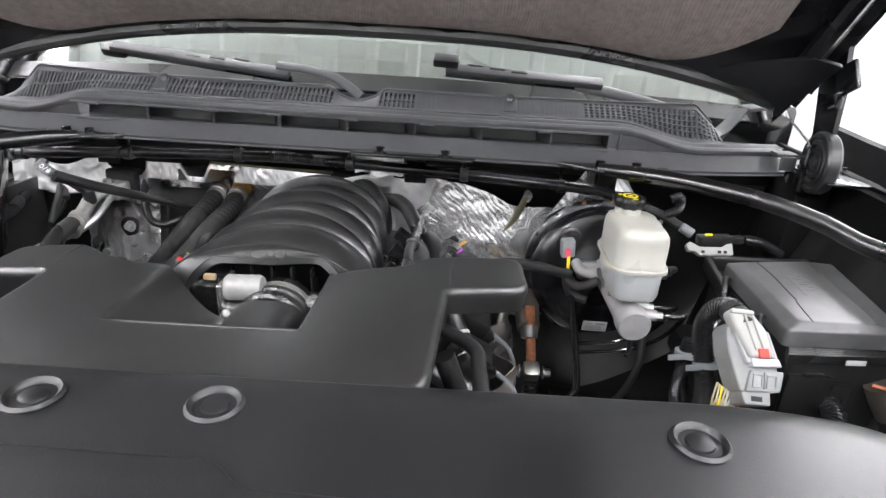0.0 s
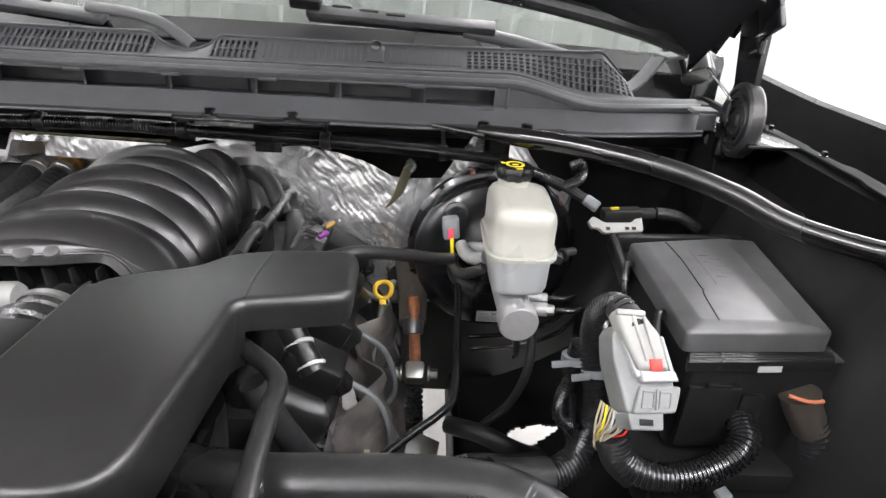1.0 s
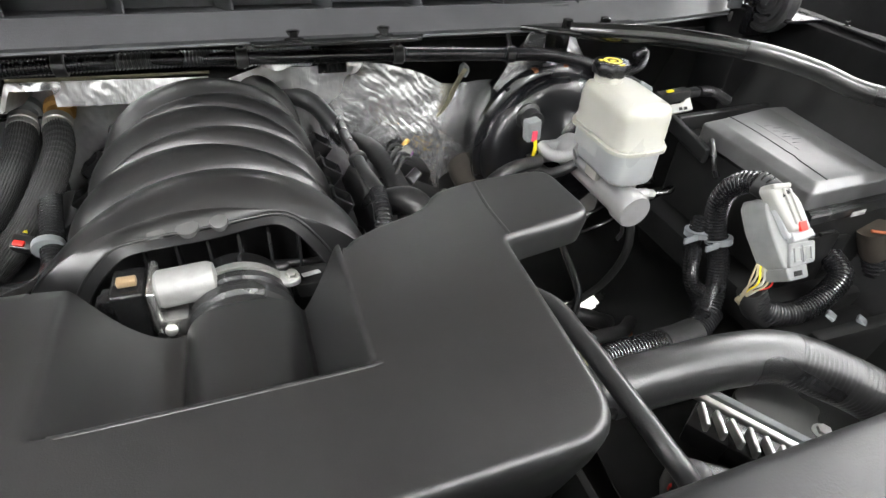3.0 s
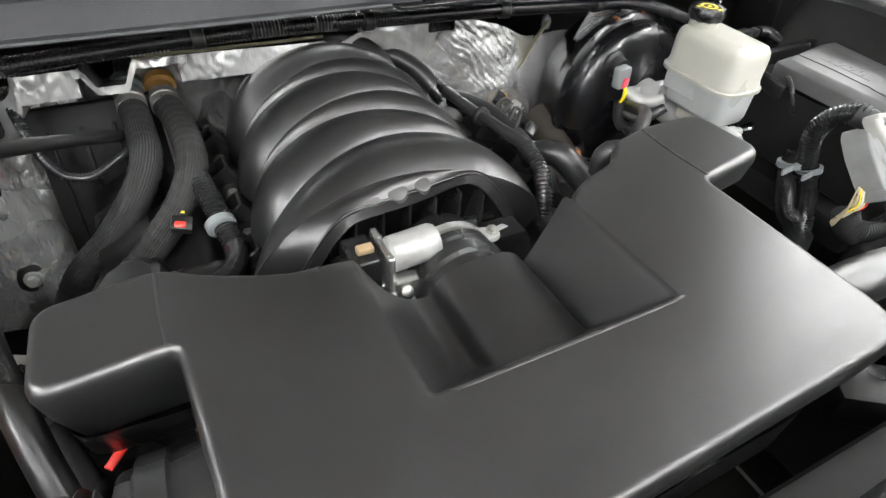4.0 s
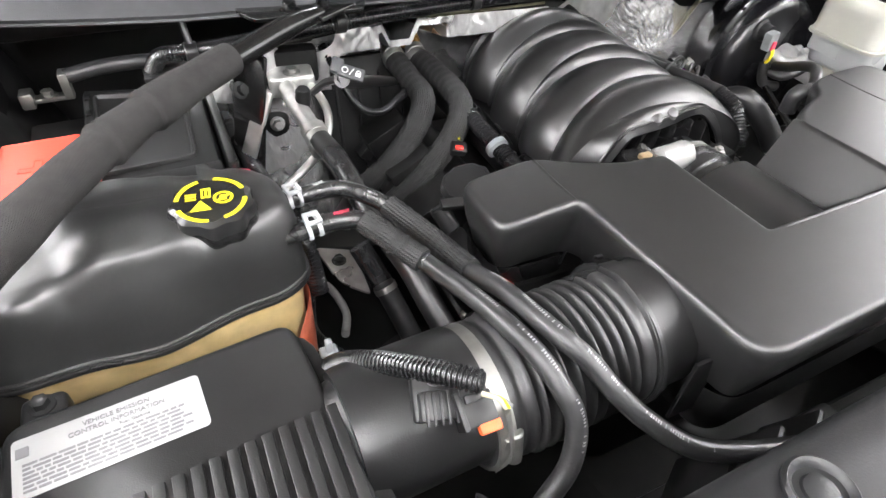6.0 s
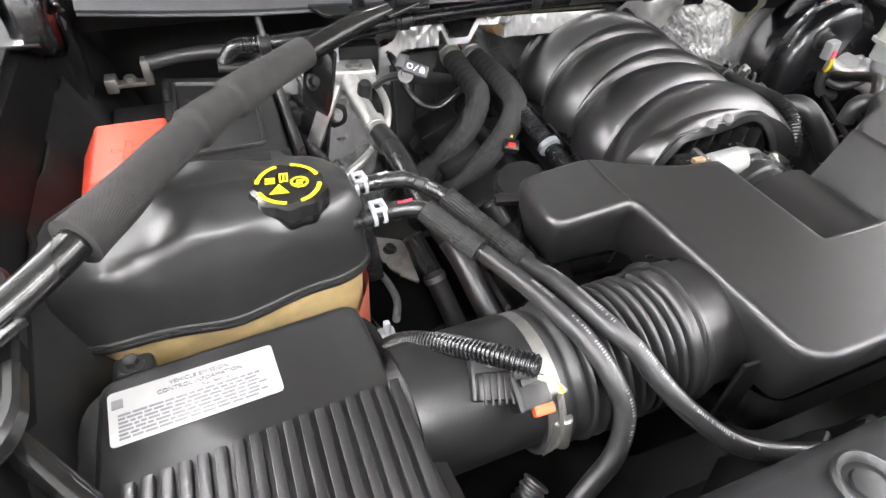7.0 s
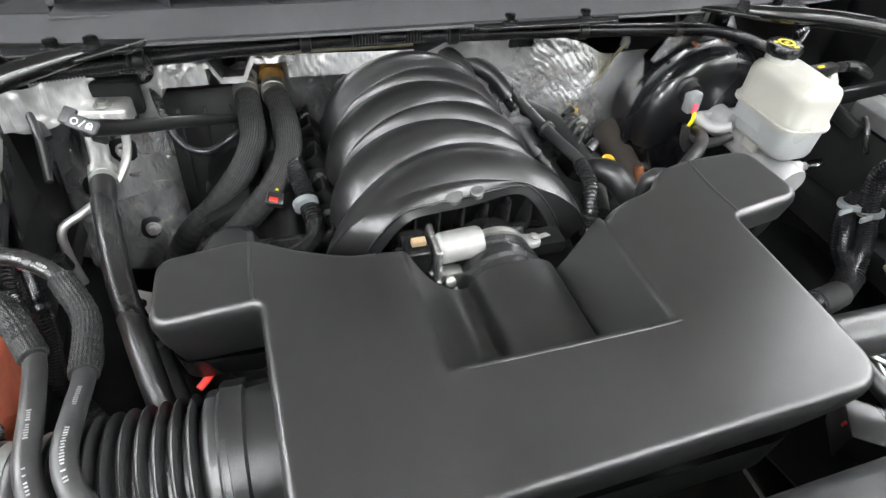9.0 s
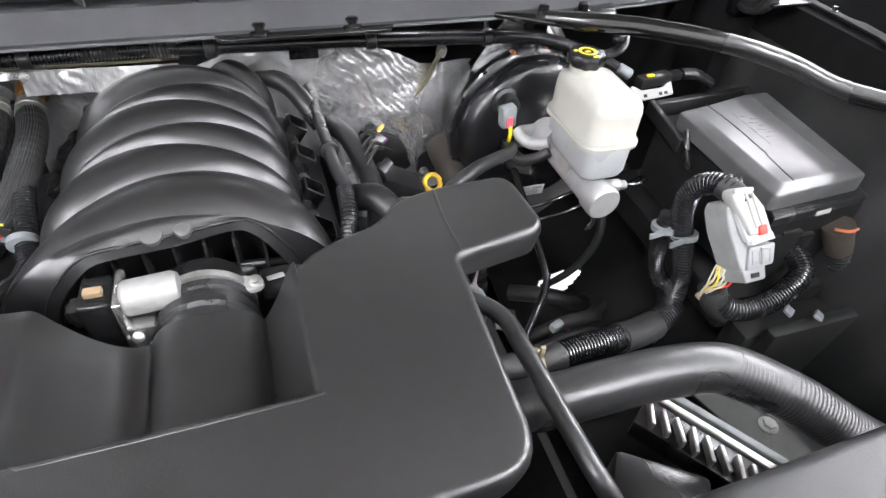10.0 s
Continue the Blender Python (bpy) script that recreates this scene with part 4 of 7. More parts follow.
part("front_brow", sheet(front_brow, 80, 10, 0.002), MANIFOLD, man, sharp=60)
part("front_band", sheet(lambda u, v: lip_pt(u, 0.0015 + 0.009 * v, 0.001 + 0.003 * v), 80, 3, 0.002), MANIFOLD, man)
part("front_lip", tube([lip_pt(i / 60) for i in range(61)], 0.0016, 8), MANIFOLD, man)
part("inner_lip", tube([lip_pt(i / 60, 0.0105, 0.004) for i in range(61)], 0.0016, 8), MANIFOLD, man)


def front_face(u, v):
    p = lip_pt(0.02 + 0.96 * u, 0.008)
    return Vector((p.x, p.y + 0.012 + 0.03 * math.sin(v * math.pi / 2), p.z * (1 - v) + 0.985 * v))


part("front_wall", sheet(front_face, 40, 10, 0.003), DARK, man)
for i in range(7):
    x = MX - 0.088 + i * 0.029
    part("front_rib", box(x - 0.0015, x + 0.0015, 0.782, 0.83, 0.99, 1.1 - 0.35 * max(0, abs(x - MX) - 0.06), 0.0007), SATIN, man)
part("front_shelf", tube([(MX - 0.115, 0.8, 1.035), (MX - 0.06, 0.785, 1.055), (MX + 0.02, 0.782, 1.063), (MX + 0.11, 0.795, 1.045)], 0.004, 10), SATIN, man)
part("front_shelf", tube([(MX - 0.115, 0.8, 1.012), (MX - 0.06, 0.78, 1.03), (MX + 0.02, 0.778, 1.038), (MX + 0.11, 0.79, 1.024)], 0.003, 10), SATIN, man)
for x, w in ((-0.11, 0.0125), (-0.082, 0.0125), (-0.053, 0.009)):
    part("gate_mark", turned(lathe([(0.001, 0.0016), (w * 0.6, 0.0014), (w * 0.88, 0.0004), (w, -0.0025), (w * 1.02, -0.006)], (0, 0, 0), (0, 0, 1), 24), frame_at((x, 0.784, 1.121), (1, 0.1, 0), (0, -0.45, 0.9))), PALEPLASTIC, man, "paler half-moon moulding mark")
part("foot_rail", box(MX - 0.165, MX - 0.135, 0.81, 1.14, 0.99, 1.02, 0.006), SATIN, man)
part("foot_rail", box(MX + 0.13, MX + 0.155, 0.81, 1.14, 0.99, 1.02, 0.006), SATIN, man)
for i in range(4):
    for sgn in (-1, 1):
        y = 0.855 + i * 0.083
        x = MX + sgn * 0.152
        part("port_sleeve", turned(shell(rounded([(-0.016, -0.016), (0.016, -0.016), (0.016, 0.016), (-0.016, 0.016)], 0.006, 3), [(0, -0.03), (0, 0.012), (0.003, 0.013), (0.003, -0.01)]), pose(x, y, 1.025, 0, sgn * 35, 0)), SATIN, man)
        part("bolt", bolt((x - sgn * 0.004, y + 0.04, 1.02), r=0.006), STEEL, man)

# ---- throttle body ----
tb = thing("throttle_body", (-0.05, 0.735, 1.0), "bare aluminium throttle body with a silver motor barrel", "throttle body")
part("bore", lathe([(0.04, 0), (0.044, 0.006), (0.044, 0.05)], (-0.045, 0.775, 1.047), (0, -1, 0), 36), SATIN, tb)
part("bore_ring", lathe([(0.045, 0), (0.0485, 0.001), (0.0485, 0.009), (0.045, 0.01)], (-0.044, 0.748, 1.048), (0, -1, 0), 40), ALU, tb, "bare aluminium bore ring")
part("flange", obox(pose(-0.05, 0.77, 1.025), 0.115, 0.012, 0.09, 0.006, 3), SATIN, tb)
part("motor", lathe([(0.01, -0.001), (0.015, 0), (0.0175, 0.003), (0.0175, 0.045), (0.015, 0.05), (0.005, 0.052)], (-0.112, 0.733, 1.089), (1, 0.02, 0.05), 32), BARREL, tb, "silver motor barrel")
part("motor_housing", join(box(-0.119, -0.111, 0.714, 0.765, 1.03, 1.1, 0.003, 3), box(-0.125, -0.085, 0.722, 0.765, 1.035, 1.062, 0.006, 3), box(-0.118, -0.1, 0.71, 0.73, 1.04, 1.058, 0.004)), ALU, tb)
part("label_plate", obox(pose(-0.098, 0.728, 1.1005, 25, 0, 0), 0.018, 0.013, 0.0006, 0.0002), SILVER, tb)
part("gear_cover", box(-0.15, -0.121, 0.722, 0.765, 1.02, 1.096, 0.004, 3), SATIN, tb)
part("connector", join(box(-0.158, -0.142, 0.724, 0.744, 1.07, 1.092, 0.003), box(-0.162, -0.157, 0.727, 0.741, 1.074, 1.088, 0.002)), SATIN, tb)
part("end_casting", join(box(-0.113, -0.088, 0.708, 0.724, 1.03, 1.072, 0.003), box(-0.108, -0.1, 0.704, 0.71, 1.03, 1.066, 0.002)), ALU, tb)
for p in ((-0.104, 0.705, 1.064), (-0.094, 0.707, 1.045)):
    part("screw", lathe([(0.0055, 0), (0.0055, 0.003), (0.003, 0.004)], p, (0, -0.8, 0.6), 16), STEEL, tb)
part("plug", box(-0.142, -0.126, 0.73, 0.739, 1.099, 1.106, 0.0015), BROWN, tb, "brown connector lock")
part("lever_plate", slab(rounded([(-0.065, 0.734), (-0.03, 0.742), (0.002, 0.728), (0.014, 0.732), (0.014, 0.744), (0.0, 0.75), (-0.028, 0.756), (-0.065, 0.748)], 0.006, 4), 1.07, 1.076, 0.002), SILVER, tb)
for p in ((0.006, 0.739, 1.077), (-0.109, 0.716, 1.058)):
    part("bolt", bolt(p, (0, -0.3, 0.95), 0.0045, 0.004), STEEL, tb)
part("map_sensor", box(0.01, 0.055, 0.742, 0.775, 1.04, 1.06, 0.005), DARK, tb)
part("sensor_label", obox(pose(0.026, 0.755, 1.062, -20, 0, 10), 0.018, 0.01, 0.001, 0.0), PAPER, tb, "small white label")
part("coupler", lathe([(0.045, 0), (0.049, 0.004), (0.049, 0.012), (0.046, 0.014), (0.046, 0.02), (0.051, 0.023), (0.051, 0.034), (0.047, 0.037), (0.047, 0.05)], (-0.044, 0.738, 1.048), (0, -1, 0), 40), RUBBER, tb, "ribbed black rubber coupler")

# ---- resonator over the front of the engine ----
def res_tilt(bm):
    for v in bm.verts:
        v.co.z += 0.022 * (v.co.x + 0.05) - 0.03 * (v.co.y - 0.5)
        if v.co.x > 0.188 and v.co.z < 1.1:
            v.co.z += 0.068
        if v.co.x < -0.3 and v.co.z > 1.09:
            v.co.z -= 0.12 * min(0.09, -0.3 - v.co.x) * 0.6
    return bm


RES = [(-0.289, 0.43), (0.18, 0.443), (0.19, 0.652), (0.288, 0.668), (0.284, 0.764), (0.2, 0.762), (0.152, 0.75), (0.128, 0.72), (0.085, 0.708), (0.046, 0.686),
       (0.046, 0.542), (-0.185, 0.54), (-0.185, 0.687), (-0.226, 0.7), (-0.262, 0.716), (-0.3, 0.742), (-0.389, 0.738), (-0.391, 0.65), (-0.298, 0.651)]
RAD = [0.035, 0.04, 0.008, 0.022, 0.025, 0.02, 0.02, 0.02, 0.02, 0.02, 0.006, 0.004, 0.004, 0.02, 0.02, 0.02, 0.02, 0.022, 0.008]
res = thing("air_resonator", (-0.05, 0.58, 1.0), "large matt black plastic air resonator with a recessed middle", "resonator")
cover = shell(rounded(RES, RAD, 6), [(0.016, 1.07), (0.004, 1.115), (0.0, 1.138), (0.0005, 1.1425), (0.002, 1.1465), (0.0045, 1.149), (0.007, 1.1497), (0.0085, 1.1498), (0.011, 1.1498)])
for v in cover.verts:
    if -0.198 < v.co.x < 0.057 and 0.53 < v.co.y < (0.71 if v.co.x < -0.17 else 0.68) and v.co.z > 1.13:
        v.co.z = 1.1498
bmesh.ops.bisect_plane(cover, geom=cover.verts[:] + cover.edges[:] + cover.faces[:], plane_co=(-0.3, 0, 0), plane_no=(1, 0, 0))
part("top_cover", res_tilt(cover), PLASTIC, res)
LOW = [(-0.27, 0.45), (0.16, 0.46), (0.175, 0.65), (0.1, 0.655), (-0.28, 0.66)]
part("lower_box", shell(rounded(LOW, 0.03, 5), [(0.02, 0.99), (0.0, 1.0), (-0.002, 1.055)], False, True), SATIN, res)
part("left_chamber", shell(rounded([(-0.38, 0.66), (-0.29, 0.655), (-0.29, 0.735), (-0.38, 0.73)], 0.02, 5), [(0.008, 1.03), (0.0, 1.04), (-0.004, 1.07)], False, True), SATIN, res)


def recess_pt(u, v):
    x, y = -0.185 + 0.231 * u, 0.54 + 0.147 * v

    def bowl(t, power):
        return 1 - (1 - min(1, t)) ** power if t > 0 else power * t

    def soft_min(q, k):
        return -math.log(math.exp(-k * (q - 1.1)) + math.exp(-k * (top - 1.1))) / k + 1.1

    top = 1.1498 - 0.22 * max(0, y - 0.677) * min(1, max(0, (x + 0.185) / 0.02))
    left = soft_min(1.1498 - 0.075 * bowl((x + 0.161) / 0.068, 2), 300)
    right = soft_min(1.1498 - 0.079 * bowl((0.0435 - x) / 0.04, 1.3), 900)
    front = soft_min(1.1498 - 0.08 * bowl((y - 0.543) / 0.062, 1.5), 1100)
    d = abs(x + 0.04) / 0.051
    hub = 1.068 + 0.036 * math.sqrt(1 - d ** 3) if d < 1 else 0
    z = math.log(sum(math.exp(420 * (q - 1.1)) for q in (left, right, front, hub, 1.073))) / 420 + 1.1
    return Vector((x, y, min(top, z)))


def recess_mesh():
    bm = sheet(recess_pt, 100, 66)
    bmesh.ops.recalc_face_normals(bm, faces=bm.faces)
    bmesh.ops.solidify(bm, geom=bm.faces[:] + bm.edges[:] + bm.verts[:], thickness=0.002)
    return bm


part("recess", res_tilt(recess_mesh()), PLASTIC, res, "sloping recess over the throttle snorkel", sharp=60)
part("recess_lip", res_tilt(tube([(-0.15, 0.5425, 1.1466), (-0.14, 0.541, 1.1476), (-0.05, 0.5405, 1.1478), (0.04, 0.5412, 1.1477), (0.0465, 0.544, 1.147)], 0.0028, 10)), PLASTIC, res)
for pts in ([(-0.302, 0.656, 1.1476), (-0.302, 0.733, 1.1476)], [(0.193, 0.658, 1.1476), (0.196, 0.755, 1.1476)]):
    part("crease", res_tilt(tube([pts[0], (pts[0][0] - 0.001, (pts[0][1] + pts[1][1]) / 2, 1.1476), pts[1]], 0.003, 10)), PLASTIC, res)
part("inlet_collar", lathe([(0.06, 0), (0.066, 0.004), (0.066, 0.02), (0.062, 0.022), (0.062, 0.05)], (-0.335, 0.543, 1.076), (1, 0, 0), 40), SATIN, res)
for y in (0.47, 0.61):
    part("web", box(-0.3, -0.27, y, y + 0.004, 1.02, 1.1, 0.001), SATIN, res)

# ---- intake duct ----
duct = thing("intake_duct", (-0.42, 0.54, 1.02), "black corrugated rubber intake duct with a metal band clamp", "intake duct")
prof = [(0.054, 0.0), (0.057, 0.002), (0.057, 0.014), (0.0595, 0.016), (0.0595, 0.024), (0.057, 0.026), (0.057, 0.03), (0.06, 0.032), (0.06, 0.038)]
h = 0.04
for i in range(9):
    prof += [(0.051, h), (0.059, h + 0.0015), (0.0628, h + 0.0035), (0.063, h + 0.0048), (0.059, h + 0.0068), (0.051, h + 0.0085)]
    h += 0.0112
prof += [(0.058, h + 0.001), (0.062, h + 0.003), (0.063, h + 0.006), (0.063, h + 0.012), (0.067, h + 0.014), (0.067, h + 0.018), (0.062, h + 0.019)]
part("bellows", lathe(prof, (-0.485, 0.535, 1.073), (1, 0.04, 0.01), 48), RUBBER, duct, sharp=60)
part("band_clamp", lathe([(0.0585, 0), (0.0602, 0.0005), (0.0602, 0.0145), (0.0585, 0.015)], (-0.483, 0.535, 1.073), (1, 0.04, 0.01), 48), STEEL, duct, "dull steel band clamp")
part("clamp_screw", join(rod((-0.468, 0.482, 1.098), (-0.468, 0.476, 1.066), 0.007, 12), obox(pose(-0.47, 0.482, 1.082, 0, 0, 0), 0.016, 0.012, 0.028, 0.002)), STEEL, duct)
part("clamp_tail", tube([(-0.474, 0.488, 1.12), (-0.473, 0.478, 1.1), (-0.472, 0.474, 1.08), (-0.476, 0.482, 1.05)], 0.006, 8, flat=0.25), STEEL, duct)

# ---- air cleaner box ----
ab = thing("air_cleaner_box", (-0.69, 0.5, 0.85), "black plastic air cleaner box with ribbed lid and white label", "air box")
LID = [(-0.792, 0.612), (-0.592, 0.632), (-0.572, 0.4), (-0.575, 0.3), (-0.79, 0.3)]
part("base", shell(rounded([(-0.8, 0.615), (-0.59, 0.632), (-0.568, 0.4), (-0.568, 0.29), (-0.8, 0.29)], 0.025, 5), [(0.03, 0.85), (0.0, 0.9), (-0.004, 1.08), (-0.01, 1.082), (-0.01, 1.092), (0.0, 1.094)]), SATIN, ab)
part("lid", shell(rounded(LID, 0.018, 5), [(0.0, 1.09), (0.001, 1.112), (0.003, 1.1165), (0.007, 1.119)]), PLASTIC, ab)
for i in range(17):
    x = -0.768 + i * 0.0113
    y1 = 0.521 + 0.0195 * (i / 16)
    part("lid_rib", box(x - 0.0038, x + 0.0038, 0.31, y1, 1.117, 1.1235, 0.0009), PLASTIC, ab)
part("latch_ear", join(box(-0.785, -0.755, 0.615, 0.64, 1.085, 1.108, 0.006, 3), bolt((-0.77, 0.628, 1.108), r=0.006)), SATIN, ab)
part("latch_ear", box(-0.8, -0.785, 0.46, 0.5, 1.085, 1.112, 0.005, 3), SATIN, ab)
lm = frame_at((-0.7235, 0.5775, 1.1195), (1, 0.075, 0), (0, 0, 1))
label = part("emission_label", turned(slab(rounded([(-0.058, -0.0225), (0.058, -0.0225), (0.058, 0.0225), (-0.058, 0.0225)], 0.004, 4), 0, 0.0004, 0.0001), lm), PAPER, ab, "white printed paper label")
part("heading", lettering("VEHICLE EMISSION", 0.005, lm @ pose(0.004, 0.0145, 0.0009)), INK, label)
part("heading", lettering("CONTROL INFORMATION", 0.005, lm @ pose(0.004, 0.0088, 0.0009)), INK, label)
part("heading", lettering("Fuel: Gasoline", 0.0034, lm @ pose(0.014, 0.0045, 0.0009)), INK, label)
rng = random.Random(5)
bars = []
for i in range(7):
    x, y = -0.052, 0.0005 - i * 0.0032
    while x < 0.03 + 0.02 * rng.random():
        w = 0.003 + 0.007 * rng.random()
        bars.append(turned(box(x, x + w, y, y + 0.0015, 0.0002, 0.001, 0), lm))
        x += w + 0.0012
part("print_line", join(*bars), INK, label)
part("mark", join(turned(box(-0.0555, -0.048, 0.0075, 0.015, 0.0002, 0.001, 0), lm)), INK, label)

maf = thing("air_flow_sensor", (-0.53, 0.535, 1.03), "smooth black air tube with a plugged flow sensor", "sensor")
part("tube", lathe([(0.054, 0), (0.056, 0.004), (0.056, 0.085), (0.053, 0.1)], (-0.48, 0.537, 1.08), (-1, -0.03, -0.01), 44), SATIN, maf)
part("outlet", tube([(-0.555, 0.535, 1.078), (-0.568, 0.534, 1.072), (-0.584, 0.532, 1.062)], 0.053, 32, 0.008), SATIN, maf)
sm = frame_at((-0.513, 0.509, 1.132), (0.95, -0.25, 0.0), (-0.05, -0.5, 0.86))
part("sensor_base", obox(sm, 0.05, 0.032, 0.012, 0.003), SATIN, maf)
part("sensor_body", join(obox(sm @ pose(-0.008, -0.006, 0.009), 0.028, 0.02, 0.012, 0.002)), SATIN, maf)
for i in range(5):
    part("sensor_rib", obox(sm @ pose(-0.018 + 0.005 * i, -0.008, 0.0155), 0.0018, 0.022, 0.003, 0.0004), SATIN, maf)
part("screw_ear", join(lathe([(0.008, 0), (0.008, 0.004), (0.005, 0.0045)], sm @ Vector((-0.008, 0.015, 0.004)), sm.to_3x3() @ Vector((0, 0, 1)), 20), lathe([(0.007, 0), (0.007, 0.004), (0.004, 0.0045)], sm @ Vector((0.011, 0.014, 0.004)), sm.to_3x3() @ Vector((0, 0, 1)), 20)), SATIN, maf)
for dx in (-0.008,):
    part("screw", lathe([(0.005, 0), (0.005, 0.002), (0.003, 0.003)], sm @ Vector((dx, 0.015, 0.0085)), sm.to_3x3() @ Vector((0, 0, 1)), 16), STEEL, maf)
part("plug", join(obox(sm @ pose(0.016, -0.012, 0.01, 0, 0, 12), 0.026, 0.022, 0.016, 0.002), obox(sm @ pose(0.014, -0.004, 0.019, 0, 0, 12), 0.014, 0.006, 0.004, 0.001), obox(sm @ pose(0.004, -0.013, 0.012, 0, 0, 12), 0.004, 0.026, 0.02, 0.001)), SATIN, maf)
part("lock_clip", obox(sm @ pose(0.024, -0.024, 0.014, 0, 0, 12), 0.016, 0.008, 0.008, 0.0015), ORANGE, maf, "orange lock clip")
part("nozzle", tube([(-0.53, 0.45, 1.03), (-0.52, 0.445, 1.05), (-0.5, 0.455, 1.065)], 0.011, 12, pitch=0.006, depth=0.0015), RUBBER, maf)
ml = thing("sensor_harness", (-0.56, 0.53, 1.12), "ribbed black conduit to the flow sensor", "wiring loom")
part("conduit", tube([(-0.6, 0.615, 1.03), (-0.582, 0.605, 1.068), (-0.567, 0.588, 1.1), (-0.548, 0.555, 1.132), (-0.518, 0.517, 1.153), (-0.496, 0.493, 1.16)], 0.0088, 14, pitch=0.0036, depth=0.0016), LOOM, ml)
for k, mt in enumerate((WIREY, YELLOW, GREYCON)):
    part("wire", tube([(-0.502, 0.484, 1.163), (-0.494 + 0.002 * k, 0.478, 1.162 - 0.002 * k), (-0.488 + 0.002 * k, 0.474, 1.152)], 0.0017, 8, 0.004), mt, ml)

# ---- coolant tank ----
tank = thing("coolant_tank", (-0.7, 0.72, 0.9), "coolant tank with a black top over an amber lower half", "coolant tank")
TANK = [(-0.885, 0.7), (-0.8, 0.672), (-0.7, 0.668), (-0.588, 0.69), (-0.558, 0.71), (-0.56, 0.776), (-0.6, 0.8), (-0.8, 0.8), (-0.885, 0.78)]
t_out = rounded(TANK, 0.03, 5)


def tank_shape(bm):
    for v in bm.verts:
        k = min(1.05, max(0, (v.co.z - 1.09) / 0.08))
        left = max(0, -0.77 - v.co.x) / 0.11
        v.co.z -= 0.045 * min(1, left) * k
        v.co.y -= 0.0016 * math.sin((v.co.x + 0.6) * 55) * (1 if v.co.y < 0.74 else 0)
        v.co.z += 0.0012 * math.sin(v.co.x * 48) * (1 - min(1, k))
        near = min(1, k) * math.exp(-((v.co.x + 0.626) / 0.055) ** 2)
        v.co.z += 0.012 * near * math.exp(-((v.co.y - 0.69) / 0.035) ** 2)
        v.co.y -= 0.018 * near * min(1, max(0, (0.73 - v.co.y) / 0.03))
        if k > 0.2:
            v.co += Vector((0.3, -0.5, 1.0)) * min(1, k) * (0.016 * noise.noise(v.co * 13) + 0.0045 * noise.noise(v.co * 33))
    return bm


def tank_top():
    """The upper half: walls with a rolled shoulder, closed by rings that shrink to a spine along its crest."""
    levels = [(0.0, 1.083), (-0.002, 1.088), (0.0, 1.094), (0.0, 1.11), (0.0005, 1.125)] + [(0.001 + 0.02 * (1 - math.cos(a)), 1.137 + 0.038 * math.sin(a)) for a in [i * math.pi / 24 for i in range(11)]]
    base = smooth_path([(p.x, p.y, 0) for p in ccw(t_out)] + [(ccw(t_out)[0].x, ccw(t_out)[0].y, 0)], 0.006)[:-1]
    flat = [Vector((p.x, p.y)) for p in base]
    rings = [[(p.x, p.y, z) for p in inset(flat, d)] for d, z in levels]
    last = inset(flat, levels[-1][0])
    for i in range(1, 9):
        f = i / 8
        rings.append([(*p.lerp(Vector((min(-0.63, max(-0.81, p.x)), 0.745)), f * 0.97), levels[-1][1] + 0.004 * math.sin(f * math.pi / 2)) for p in last])
    n = len(flat)
    return raw([v for r in rings for v in r], [(k * n + i - 1 if i else k * n + n - 1, k * n + i, k * n + n + i, k * n + n + i - 1 if i else k * n + 2 * n - 1) for k in range(len(rings) - 1) for i in range(n)] + [tuple((len(rings) - 1) * n + i for i in range(n))])


part("upper_shell", tank_shape(tank_top()), TANKTOP, tank, sharp=70)
part("lower_body", tank_shape(shell(t_out, [(0.02, 0.9), (0.006, 0.92), (0.006, 1.06), (0.002, 1.078), (0.002, 1.086)], True, True)), AMBER, tank, "amber translucent lower half", sharp=60)
SEAM = [Vector((p.x, p.y, 1.083)) for p in [Vector((*q, 0)) for q in inset(ccw(t_out), -0.001)][::2]]
part("seam", tank_shape(tube(SEAM + SEAM[:1], 0.003, 8, cap=False)), SATIN, tank)
part("upper_flange", tank_shape(tube([p + Vector((0, 0, 0.0065)) for p in SEAM + SEAM[:1]], 0.0024, 8, cap=False)), TANKTOP, tank)


def coolant_panel():
    """The wetted corner of the tank, where coolant shows through."""
    ring = [p for p in inset(ccw(t_out), -0.0005) if p.x > -0.612 and p.y < 0.8]
    ring.sort(key=lambda p: math.atan2(p.y - 0.74, p.x + 0.65))
    verts = []
    for p in ring:
        k = min(1, max(0, (p.x + 0.612) / 0.05))
        verts += [(p.x, p.y, 0.925), (p.x, p.y, 0.95 + 0.1 * k)]
    return raw(verts, [(2 * i, 2 * i + 1, 2 * i + 3, 2 * i + 2) for i in range(len(ring) - 1)])


part("coolant_window", coolant_panel(), FLUID, tank, "orange-red coolant showing through")
cap = part("cap", lathe([(0.028, 0.002), (0.031, 0.003), (0.0325, 0.005), (0.0335, 0.01), (0.0335, 0.021), (0.032, 0.0255), (0.0275, 0.028), (0.026, 0.0275), (0.002, 0.0275)], (-0.626, 0.706, 1.167), (0, -0.03, 1), 64, 9, 0.09), SATIN, tank, "black scalloped cap with yellow symbols", sharp=40)
part("neck", lathe([(0.0275, 0), (0.0275, 0.012), (0.026, 0.02)], (-0.626, 0.706, 1.151), (0, 0, 1), 36), SATIN, tank)
cmx = frame_at((-0.626, 0.7052, 1.1948), (1, -0.12, 0), (0, -0.03, 1))


